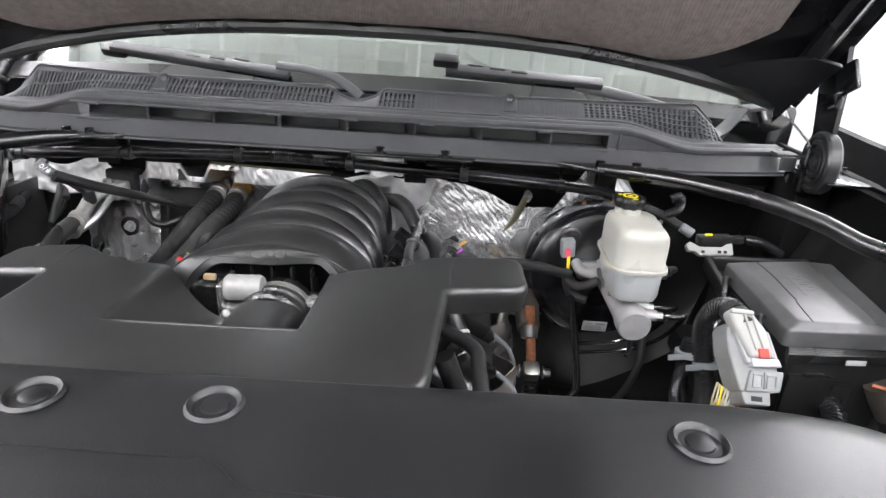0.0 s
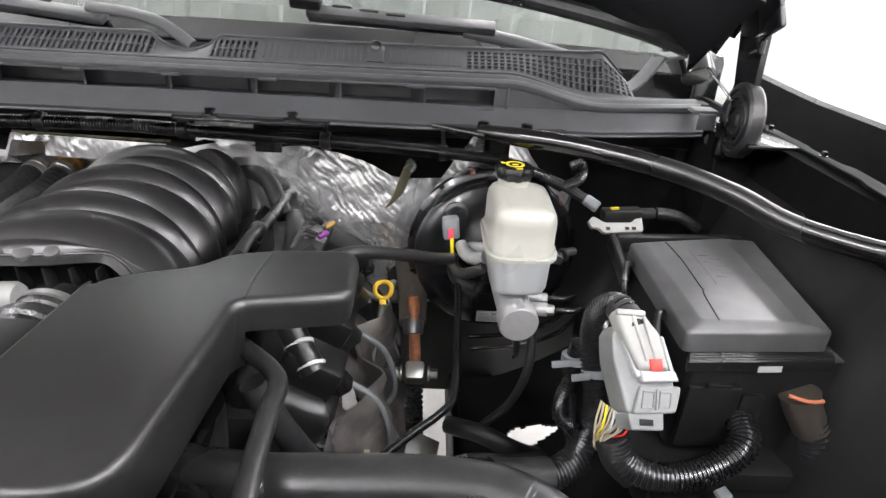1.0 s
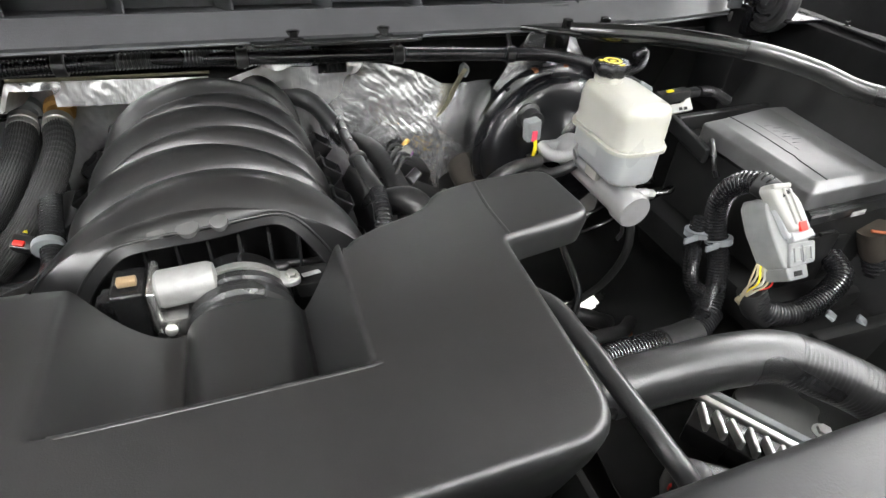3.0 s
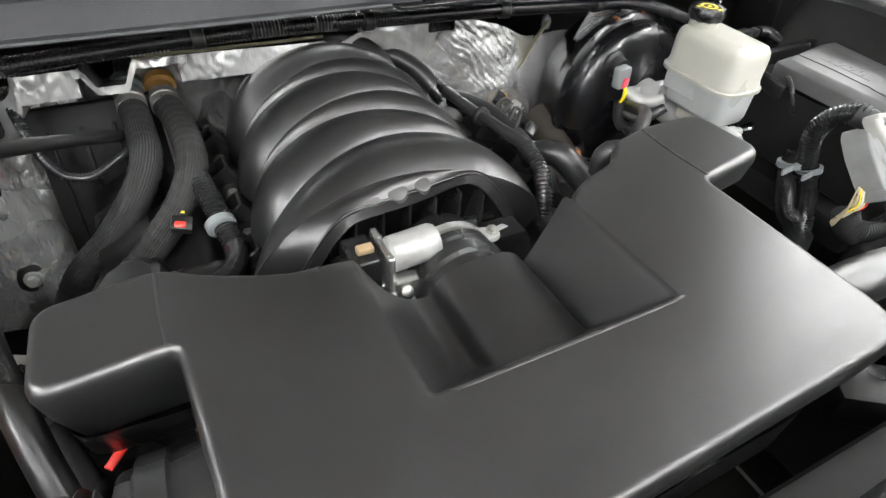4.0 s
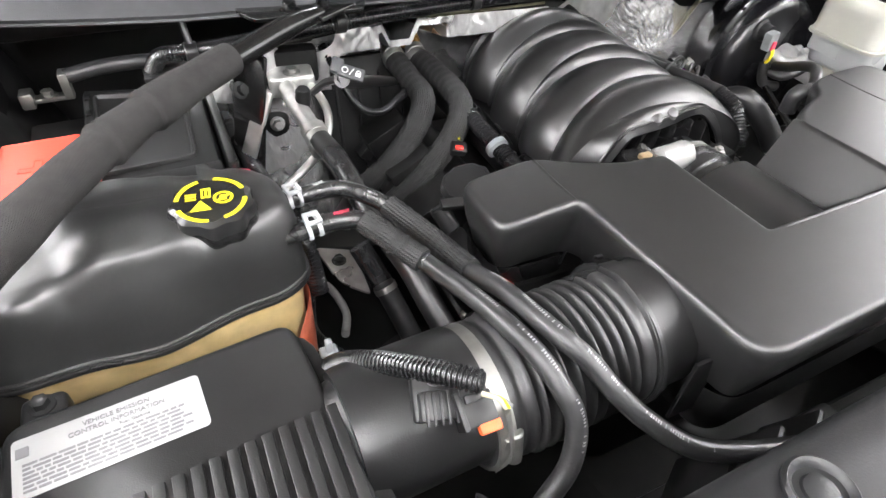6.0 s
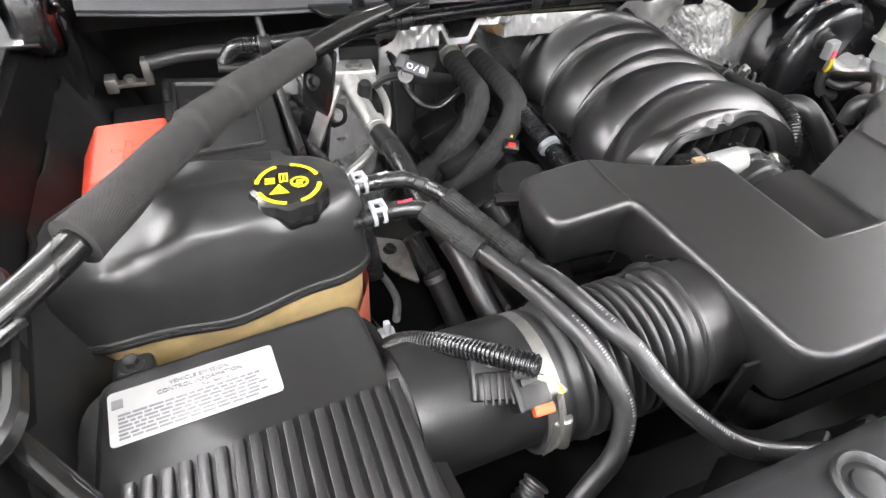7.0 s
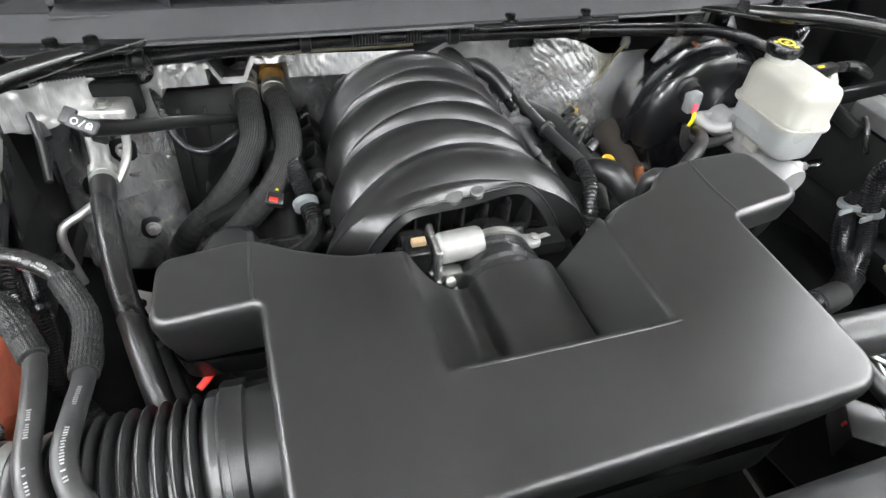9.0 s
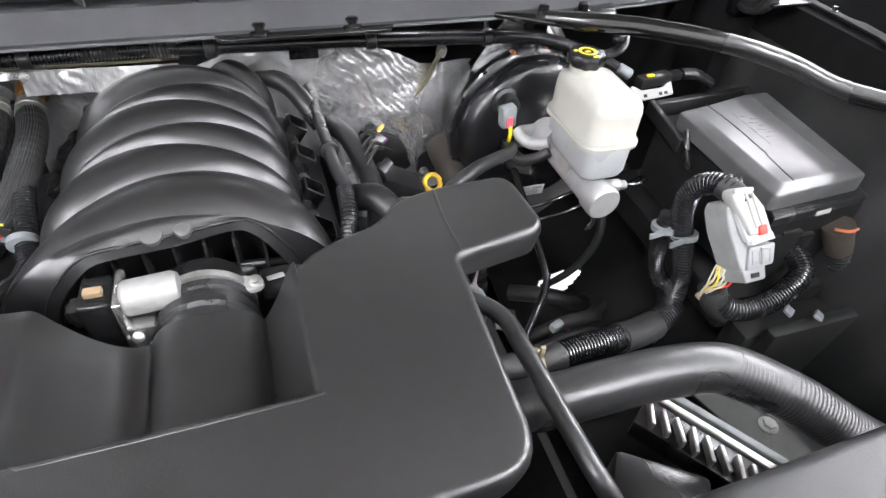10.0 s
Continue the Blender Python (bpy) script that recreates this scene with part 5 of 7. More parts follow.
def arc_mark(m, r, w, a0, a1, z=0.0, t=0.0006, n=14):
    verts, faces = [], []
    for i in range(n + 1):
        a = radians(a0 + (a1 - a0) * i / n)
        for rr in (r - w / 2, r + w / 2):
            verts.append(m @ Vector((rr * math.cos(a), rr * math.sin(a), z + t)))
    for i in range(n):
        faces.append((2 * i, 2 * i + 1, 2 * i + 3, 2 * i + 2))
    return raw(verts, faces)


def cap_symbols(parent, m, r):
    """Printed warning signs on a reservoir cap: broken ring, triangle, barred disc and a book."""
    for a in (20, 110, 200, 290):
        part("ring_mark", arc_mark(m, r, r * 0.14, a, a + 64), YELLOW, parent)
    s = r
    part("triangle_mark", raw([m @ Vector(p) for p in ((-0.62 * s, -0.5 * s, 0.0006), (0.02 * s, -0.5 * s, 0.0006), (-0.3 * s, 0.0, 0.0006))], [(0, 1, 2)]), YELLOW, parent)
    part("disc_mark", join(arc_mark(m @ pose(0.36 * s, 0.02 * s, 0), 0.26 * s, 0.09 * s, 0, 360), turned(box(-0.26 * s, 0.26 * s, -0.035 * s, 0.035 * s, 0.0002, 0.0007, 0), m @ pose(0.36 * s, 0.02 * s, 0, 0, 0, 35)),
                           turned(box(-0.1 * s, 0.1 * s, -0.12 * s, 0.12 * s, 0.0002, 0.0006, 0), m @ pose(0.36 * s, 0.02 * s, 0))), YELLOW, parent)
    part("book_mark", join(turned(box(-0.26 * s, -0.02 * s, 0.1 * s, 0.16 * s, 0.0002, 0.0006, 0), m), turned(box(-0.26 * s, -0.02 * s, 0.5 * s, 0.56 * s, 0.0002, 0.0006, 0), m), turned(box(-0.28 * s, -0.22 * s, 0.1 * s, 0.56 * s, 0.0002, 0.0006, 0), m),
                           turned(box(-0.06 * s, 0.0, 0.1 * s, 0.56 * s, 0.0002, 0.0006, 0), m), turned(box(-0.17 * s, -0.11 * s, 0.1 * s, 0.56 * s, 0.0002, 0.0006, 0), m)), YELLOW, parent)
    for i in range(3):
        part("word_bar", turned(box(-0.74 * s, -0.42 * s, (0.06 + 0.12 * i) * s, (0.12 + 0.12 * i) * s, 0.0002, 0.0006, 0), m), YELLOW, parent)


cap_symbols(cap, cmx, 0.0255)
part("bracket_tab", obox(pose(-0.868, 0.66, 1.02, 0, 0, 20), 0.05, 0.008, 0.09, 0.002), AMBER, tank)

# ---- hoses from the tank to the radiator ----
def tank_hose(pts, s0, s1, clamp_at, tag):
    """A small rubber hose with a braided sleeve, a white spring clamp and faint print."""
    h = thing("surge_hose", clamp_at, "small black rubber coolant hose with braided sleeve and white clamp", "hose", "tank hoses")
    part("hose", tube(pts, 0.0084, 16, 0.006), RUBBER, h)
    part("sleeve", braided(pts[s0:s1], 0.0112, 22, 0.0052, 0.0006), BRAID, h, "grey braided sleeve")
    c = Vector(clamp_at)
    d = (Vector(pts[1]) - Vector(pts[0])).normalized()
    m = frame_at(c, d, (0, 0, 1))
    part("spring_clamp", join(*[lathe([(0.0088, k), (0.0097, k), (0.0097, k + 0.0035), (0.0088, k + 0.0035)], c, d, 24) for k in (-0.0065, 0.003)],
                              obox(m @ pose(0.0, 0.0062, 0.0105), 0.014, 0.0034, 0.004, 0.001), obox(m @ pose(0.0, -0.0062, 0.0105), 0.014, 0.0034, 0.004, 0.001),
                              obox(m @ pose(-0.0055, 0.0, 0.0105), 0.0034, 0.014, 0.004, 0.001), obox(m @ pose(0.0055, 0.0, 0.0105), 0.0034, 0.014, 0.004, 0.001)), CLAMP, h, "white spring clamp")
    part("spigot", lathe([(0.0065, 0), (0.0065, 0.016), (0.008, 0.018), (0.008, 0.026)], c - d * 0.026, d, 20), SATIN, h)
    path = smooth_path(pts, 0.0023)
    rg = random.Random(len(tag))
    bars_, i = [], 40
    while i < len(path) - 40:
        if not (s0 and abs(i / len(path) - 0.32) < 0.13) and (i // 9) % 3 != 2 and rg.random() < 0.85:
            p, t = path[i], (path[i + 1] - path[i - 1]).normalized()
            side = t.cross(Vector((0.25, -0.55, 0.8))).normalized()
            nrm = side.cross(t).normalized()
            bars_.append(obox(frame_at(p + nrm * 0.0083, t, nrm), 0.0011, rg.choice((0.0022, 0.003)), 0.0003, 0))
        i += 1
    tagged(part("print_mark", join(*bars_), PALE, h), kind="stuff")
    k = path[13]
    t = (path[15] - path[11]).normalized()
    part("word", lettering(tag, 0.0045, frame_at(k + Vector((0, 0, 0.0086)), t, (0, -0.2, 1)) @ pose(0.012, -0.002, 0)), PINK if tag == "FRONT" else WHITECON, h)


REAR = [(-0.572, 0.748, 1.143), (-0.545, 0.752, 1.144), (-0.505, 0.758, 1.136), (-0.468, 0.735, 1.122), (-0.445, 0.69, 1.112), (-0.434, 0.622, 1.122), (-0.429, 0.58, 1.138), (-0.426, 0.54, 1.148), (-0.418, 0.513, 1.147), (-0.405, 0.494, 1.137), (-0.392, 0.47, 1.12), (-0.375, 0.446, 1.104), (-0.345, 0.419, 1.087), (-0.3, 0.402, 1.078), (-0.25, 0.39, 1.07)]
FRONT = [(-0.566, 0.7, 1.144), (-0.54, 0.702, 1.147), (-0.505, 0.7, 1.141), (-0.488, 0.675, 1.133), (-0.471, 0.644, 1.128), (-0.458, 0.59, 1.138), (-0.449, 0.54, 1.146), (-0.441, 0.512, 1.143), (-0.432, 0.483, 1.128), (-0.428, 0.464, 1.108), (-0.438, 0.449, 1.08), (-0.46, 0.441, 1.055), (-0.49, 0.43, 1.03)]
tank_hose(REAR, 3, 6, (-0.556, 0.75, 1.145), "REAR")
tank_hose(FRONT, 2, 5, (-0.551, 0.701, 1.146), "FRONT")

# ---- battery ----
bat = thing("battery", (-0.69, 0.96, 0.9), "black covered car battery with a red terminal cover", "battery")
part("case", box(-0.8, -0.6, 0.83, 1.08, 0.9, 1.09, 0.008), DARK, bat)
part("cover", shell(rounded([(-0.733, 0.842), (-0.602, 0.85), (-0.597, 1.06), (-0.737, 1.095)], 0.012, 4), [(-0.004, 1.0), (0.0, 1.1), (0.002, 1.112), (0.005, 1.117), (0.01, 1.119)]), BATLID, bat, "black slotted cover")
COVER_OUT = rounded([(-0.718, 0.885), (-0.625, 0.89), (-0.62, 1.04), (-0.722, 1.065)], 0.01, 4)
part("cover_panel", shell(COVER_OUT, [(0.0, 1.118), (0.0, 1.122), (0.001, 1.1235), (0.004, 1.1235), (0.005, 1.122), (0.006, 1.1195)]), BATLID, bat, "raised panel outline")
part("cover_ledge", box(-0.73, -0.602, 0.826, 0.848, 1.05, 1.098, 0.004), BATLID, bat)
part("cover_step", box(-0.728, -0.604, 0.85, 0.872, 1.118, 1.1225, 0.0015), BATLID, bat)
for y in (0.9, 0.96, 1.02, 1.06):
    part("cover_slot", box(-0.7305, -0.7245, y, y + 0.012, 1.1165, 1.1205, 0.0005), DARK, bat)
for i, (dx, rot) in enumerate(((-0.028, 20), (-0.014, -35), (0.0, 10), (0.014, -10), (0.028, 30))):
    part("moulded_mark", obox(pose(-0.67 + dx, 1.0, 1.1206, 0, 0, rot), 0.004, 0.034, 0.0015, 0.0004), BATLID, bat)
part("side_strap", box(-0.598, -0.588, 0.86, 1.05, 1.0, 1.125, 0.003), SATIN, bat)
def red_box():
    """A terminal cover whose front and outer side slope out below its flat top."""
    top = [(-0.789, 0.792, 1.168), (-0.722, 0.79, 1.168), (-0.722, 0.893, 1.168), (-0.787, 0.893, 1.168)]
    mid = [(-0.808, 0.778, 1.13), (-0.716, 0.774, 1.13), (-0.719, 0.898, 1.13), (-0.81, 0.898, 1.13)]
    low = [(x, y, 1.085) for x, y, z in mid]
    bm = raw(low + mid + top, [(0, 1, 2, 3), (8, 9, 10, 11)] + [(k + i, k + (i + 1) % 4, k + 4 + (i + 1) % 4, k + 4 + i) for k in (0, 4) for i in range(4)])
    bmesh.ops.bevel(bm, geom=[e for e in bm.edges if any(v.co.z > 1.1 for v in e.verts)], offset=0.003, segments=3, profile=0.5, affect="EDGES")
    return bm


redc = part("terminal_cover", red_box(), RED, bat, "bright red terminal cover")
plus = [(-0.004, -0.015), (0.004, -0.015), (0.004, -0.004), (0.015, -0.004), (0.015, 0.004), (0.004, 0.004), (0.004, 0.015), (-0.004, 0.015), (-0.004, 0.004), (-0.015, 0.004), (-0.015, -0.004), (-0.004, -0.004)]
part("plus_mark", turned(shell([Vector(p) for p in plus], [(0, -0.001), (0.0004, 0.0008), (0.0012, 0.0008), (0.0016, 0.0002)]), pose(-0.757, 0.84, 1.168, 0, 0, -4)), RED, redc)
part("terminal_clamp", join(box(-0.795, -0.742, 1.085, 1.1, 1.11, 1.116, 0.002), box(-0.752, -0.742, 1.08, 1.1, 1.115, 1.145, 0.002), box(-0.8, -0.785, 1.082, 1.104, 1.105, 1.125, 0.003)), STEEL, bat, "bare metal terminal clamp")
part("terminal_nut", bolt((-0.77, 1.092, 1.116), r=0.007), STEEL, bat)
cable = thing("battery_cable", (-0.66, 1.1, 1.12), "thick black battery cable along the firewall", "cable")
part("cable", tube([(-0.745, 1.09, 1.138), (-0.7, 1.1, 1.14), (-0.64, 1.1, 1.138), (-0.58, 1.085, 1.12), (-0.55, 1.05, 1.08)], 0.009, 12), RUBBER, cable)
for i in range(4):
    part("lead", tube([(-0.66, 1.1 - 0.006 * i, 1.125), (-0.6, 1.095 - 0.008 * i, 1.13 - 0.004 * i), (-0.56, 1.06, 1.11 - 0.012 * i), (-0.55, 1.0, 1.05)], 0.005, 10), RUBBER, cable)
redl = thing("red_cable_pair", (-0.59, 0.84, 1.1), "pinkish red and orange battery leads beside the cover", "cable")
part("lead", tube([(-0.6, 0.86, 1.08), (-0.594, 0.852, 1.11), (-0.585, 0.846, 1.118), (-0.573, 0.844, 1.1), (-0.56, 0.846, 1.07), (-0.548, 0.848, 1.04)], 0.005, 12), PINK, redl, "pinkish red lead")
part("lead", tube([(-0.6, 0.842, 1.07), (-0.594, 0.836, 1.098), (-0.586, 0.83, 1.106), (-0.575, 0.83, 1.088), (-0.562, 0.832, 1.055)], 0.005, 12), ORANGE, redl, "orange lead")

# ---- diagonal braces ----
def brace(sgn, pts, sleeve, wide):
    b = thing("bay_brace", pts[0], "black steel brace tube from cowl to fender" + (" in a foam sleeve" if sleeve else ""), "brace", "bay braces")
    part("tube", tube(pts, wide, 20, 0.01, taper=lambda u: 1 - 0.25 * max(0, 1 - u / 0.1)), ENAMEL, b)
    e = Vector(pts[0])
    d = (Vector(pts[1]) - e).normalized()
    part("flattened_end", obox(frame_at(e - d * 0.03, d, (0, 0, 1)), 0.09, 0.035, 0.006, 0.002), ENAMEL, b)
    f = Vector(pts[-1])
    part("foot", obox(frame_at(f, Vector(pts[-1]) - Vector(pts[-2]), (0, 0, 1)), 0.06, 0.04, 0.006, 0.002), ENAMEL, b)
    part("bolt", bolt(f + Vector((0, 0, 0.003)), r=0.008), STEEL, b)
    if sleeve:
        part("foam_sleeve", tube(sleeve, 0.0178, 22, 0.004, taper=lambda u: 0.93 + 0.2 * (u / 0.36 if u < 0.36 else (u - 0.36) / 0.18 if u < 0.54 else (u - 0.54) / 0.46) ** 2 + 0.015 * math.sin(u * 31)), FOAM, b, "dark grey woven foam sleeve")


brace(1, [(0.42, 0.985, 1.222), (0.46, 0.96, 1.224), (0.535, 0.925, 1.225), (0.63, 0.868, 1.22), (0.698, 0.826, 1.206), (0.745, 0.785, 1.19), (0.81, 0.73, 1.187), (0.86, 0.68, 1.2)], None, 0.0125)
brace(-1, [(-0.455, 0.985, 1.22), (-0.5, 0.955, 1.22), (-0.577, 0.897, 1.215), (-0.627, 0.854, 1.214), (-0.676, 0.804, 1.212), (-0.719, 0.749, 1.21), (-0.778, 0.664, 1.206), (-0.81, 0.628, 1.2), (-0.838, 0.598, 1.197)],
      [(-0.572, 0.902, 1.216), (-0.627, 0.854, 1.214), (-0.676, 0.804, 1.212), (-0.719, 0.749, 1.21), (-0.752, 0.7, 1.208), (-0.778, 0.664, 1.206)], 0.0125)
BRK = [(-0.9, 0.7), (-0.832, 0.683), (-0.82, 0.655), (-0.806, 0.55), (-0.815, 0.523), (-0.9, 0.515)]
bb_ = thing("fender_bracket", (-0.86, 0.6, 1.17), "glossy black stamped bracket where the brace meets the fender", "bracket")
part("frame", shell(rounded(BRK, 0.014, 5), [(0.0, 1.172), (0.0, 1.184), (0.003, 1.188), (0.008, 1.188), (0.011, 1.184), (0.012, 1.178)], True, True), ENAMEL, bb_)
part("bead", tube([(-0.845, 0.66, 1.18), (-0.832, 0.62, 1.181), (-0.826, 0.57, 1.181), (-0.84, 0.545, 1.18)], 0.004, 10), ENAMEL, bb_)
part("stay", rod((-0.826, 0.555, 1.16), (-0.765, 0.48, 1.13), 0.009, 16), ENAMEL, bb_, "thin black stay rod")
part("bolt", bolt((-0.85, 0.59, 1.188), r=0.008), STEEL, bb_)
# ---- brake booster and master cylinder ----
bax = Vector((0.035, -1, 0.06)).normalized()
boost = thing("brake_booster", (0.465, 1.08, 0.89), "glossy black round brake booster on the firewall", "brake booster")
part("shell", lathe([(0.05, -0.1), (0.1, -0.09), (0.128, -0.06), (0.131, -0.012), (0.136, -0.01), (0.136, 0.002), (0.131, 0.006), (0.125, 0.008), (0.124, 0.028), (0.118, 0.036), (0.108, 0.041), (0.09, 0.044), (0.06, 0.046), (0.055, 0.052), (0.004, 0.054)], (0.46, 1.06, 1.008), bax, 56), PAINT, boost, sharp=50)
for i in range(16):
    a = 2 * math.pi * i / 16 + 0.1
    up = Vector((0, 0, 1))
    sx_ = bax.cross(up).normalized()
    uz_ = sx_.cross(bax)
    p = Vector((0.46, 1.06, 1.008)) + (sx_ * math.cos(a) + uz_ * math.sin(a)) * 0.1345
    part("crimp", obox(frame_at(p, bax, p - Vector((0.46, 1.06, 1.008))), 0.012, 0.007, 0.005, 0.001), RUST if i in (3, 4, 6) else PAINT, boost)
bl = frame_at((0.462, 1.0, 0.917), (1, 0.03, 0), (0, -1, -0.12))
lab = part("bar_code_label", obox(bl, 0.045, 0.022, 0.0006, 0.0002), PAPER, boost, "white bar-code label")
rg = random.Random(3)
bb, x = [], -0.018
while x < 0.014:
    w = 0.0005 + 0.0011 * rg.random()
    bb.append(turned(box(x, x + w, -0.009, 0.002, 0.0003, 0.0006, 0), bl))
    x += w + 0.0006 + 0.0006 * rg.random()
part("bar", join(*bb), INK, lab)
part("print_line", join(turned(box(-0.018, -0.004, 0.004, 0.006, 0.0003, 0.0006, 0), bl), turned(box(0.001, 0.018, 0.0035, 0.0075, 0.0003, 0.0006, 0), bl)), INK, lab)
vac = part("vacuum_fitting", lathe([(0.022, 0), (0.022, 0.01), (0.017, 0.013), (0.015, 0.03)], (0.398, 1.03, 1.08), bax, 24), SATIN, boost)
part("plug", obox(frame_at((0.389, 0.99, 1.076), (1, 0, 0.1), (0.1, -1, 0)), 0.024, 0.034, 0.018, 0.004), GREYCON, vac, "grey plug")
part("lock", obox(frame_at((0.389, 0.979, 1.07), (1, 0, 0), (0, -1, 0)), 0.008, 0.016, 0.004, 0.001), PINK, vac)
part("wire", tube([(0.391, 0.979, 1.064), (0.392, 0.977, 1.05), (0.394, 0.985, 1.03)], 0.003, 8, 0.004), YELLOW, vac)
part("wire_sleeve", tube([(0.394, 0.985, 1.035), (0.396, 0.98, 1.01), (0.405, 0.975, 0.995), (0.43, 0.965, 0.99)], 0.009, 12), TAPE, vac)

mcyl = thing("brake_master_cylinder", (0.47, 0.92, 0.98), "cast silver brake master cylinder with a milky fluid reservoir", "master cylinder")
part("body", lathe([(0.025, 0), (0.025, 0.02), (0.0225, 0.03), (0.0225, 0.16), (0.0255, 0.162), (0.0255, 0.184), (0.0235, 0.188), (0.003, 0.189)], (0.464, 1.008, 1.03), (0.05, -1, -0.04), 32), SILVER, mcyl)
part("mount_flange", obox(pose(0.463, 1.0, 1.03, 0, 0, 0), 0.098, 0.01, 0.036, 0.008, 3), SILVER, mcyl)
for dx in (-0.042, 0.042):
    part("bolt", bolt((0.463 + dx, 0.994, 1.03), (0, -1, 0), 0.008, 0.012), STEEL, mcyl)
for a, b, r in (((0.472, 0.89, 1.035), (0.476, 0.875, 1.06), 0.016), ((0.466, 0.96, 1.035), (0.466, 0.955, 1.06), 0.016), ((0.475, 0.86, 1.024), (0.515, 0.852, 1.028), 0.009), ((0.475, 0.9, 1.02), (0.515, 0.895, 1.02), 0.008)):
    part("boss", rod(a, b, r), SILVER, mcyl)
for y, z in ((0.85, 1.029), (0.894, 1.02)):
    ln = part("brake_line", tube([(0.512, y, z), (0.545, y - 0.005, z + 0.002), (0.565, y + 0.02, z - 0.01), (0.555, y + 0.08, z - 0.09), (0.5, y + 0.1, z - 0.13), (0.43, y + 0.1, z - 0.14)], 0.0035, 10), ENAMEL, mcyl, "thin black brake line")
    part("line_nut", rod((0.51, y, z), (0.522, y - 0.001, z), 0.007, 6), STEEL, ln)
part("lower_bracket", tube([(0.475, 0.845, 1.0), (0.478, 0.84, 0.975), (0.48, 0.85, 0.955)], 0.007, 8, flat=0.4), SATIN, mcyl)
RSHIFT = Matrix.Translation((-0.003, -0.016, 0.009))
R_OUT = rounded([(0.433, 0.85), (0.514, 0.85), (0.517, 0.955), (0.505, 0.972), (0.444, 0.976), (0.433, 0.962)], [0.026, 0.026, 0.014, 0.012, 0.012, 0.012], 7)
part("reservoir_top", turned(shell(R_OUT, [(0.0, 1.101), (0.0, 1.106), (0.0015, 1.108), (0.0015, 1.14), (0.003, 1.149), (0.007, 1.155), (0.014, 1.158), (0.022, 1.159)], True, True), RSHIFT), MILKY, mcyl, "milky white fluid reservoir", sharp=60)
part("reservoir_rim", turned(shell(R_OUT, [(-0.001, 1.094), (-0.004, 1.095), (-0.004, 1.1), (-0.001, 1.101)], True, True), RSHIFT), MILKY, mcyl)
R_LOW = rounded([(0.438, 0.848), (0.512, 0.851), (0.508, 0.966), (0.44, 0.966)], 0.027, 7)
part("reservoir_bottom", turned(shell(R_LOW, [(0.009, 1.046), (0.003, 1.048), (0.0, 1.055), (-0.001, 1.095)], False, True), RSHIFT), MILKYLOW, mcyl, sharp=60)
part("reservoir_side", turned(shell(rounded([(0.438, 0.965), (0.438, 0.9), (0.455, 0.895), (0.455, 0.97)], 0.006, 3), [(0.004, 1.064), (0.0, 1.068), (0.0, 1.096)], False, True), RSHIFT), MILKYLOW, mcyl)
part("reservoir_leg", turned(box(0.445, 0.455, 0.9, 0.93, 1.03, 1.06, 0.003), RSHIFT), MILKY, mcyl)
part("neck", turned(lathe([(0.02, 0), (0.02, 0.014), (0.017, 0.018)], (0.467, 0.952, 1.153), (0, 0, 1), 28), RSHIFT), MILKY, mcyl)
bc = part("reservoir_cap", turned(lathe([(0.02, 0), (0.0245, 0.003), (0.026, 0.008), (0.026, 0.014), (0.024, 0.018), (0.002, 0.0185)], (0.467, 0.952, 1.166), (0, 0, 1), 54, 9, 0.1), RSHIFT), SATIN, mcyl, "black lobed cap with yellow symbols")
bm_ = RSHIFT @ frame_at((0.467, 0.952, 1.1846), (1, 0.1, 0), (0, 0, 1))
part("ring_mark", arc_mark(bm_, 0.0105, 0.004, 0, 360), YELLOW, bc)
part("disc_mark", join(*[turned(box(-0.004, 0.004, -0.003 + 0.002 * i, -0.0018 + 0.002 * i, 0.0002, 0.0006, 0), bm_) for i in range(3)]), YELLOW, bc)
part("word_bar", join(turned(box(-0.017, -0.012, 0.004, 0.009, 0.0002, 0.0006, 0), bm_), turned(box(-0.002, 0.006, -0.019, -0.015, 0.0002, 0.0006, 0), bm_)), YELLOW, bc)
part("feed_pipe", tube([(0.405, 0.985, 1.052), (0.412, 0.965, 1.045), (0.424, 0.948, 1.048), (0.437, 0.938, 1.056)], 0.009, 14), SILVER, mcyl, "silver elbow pipe")
part("feed_hose", tube([(0.395, 0.97, 1.025), (0.404, 0.95, 1.022), (0.42, 0.936, 1.032), (0.436, 0.93, 1.045)], 0.008, 12), RUBBER, mcyl, "short black feed hose")
part("level_plug", join(obox(pose(0.527, 0.905, 1.075, 0, 20, 30), 0.02, 0.014, 0.012, 0.003), lathe([(0.007, -0.004), (0.009, -0.003), (0.009, 0.003), (0.007, 0.004)], (0.54, 0.918, 1.075), (0.7, 0.7, 0), 18)), SATIN, mcyl)
part("level_sensor", tube([(0.508, 0.9, 1.07), (0.525, 0.91, 1.072), (0.545, 0.925, 1.075), (0.56, 0.94, 1.07)], 0.006, 10), SATIN, mcyl)

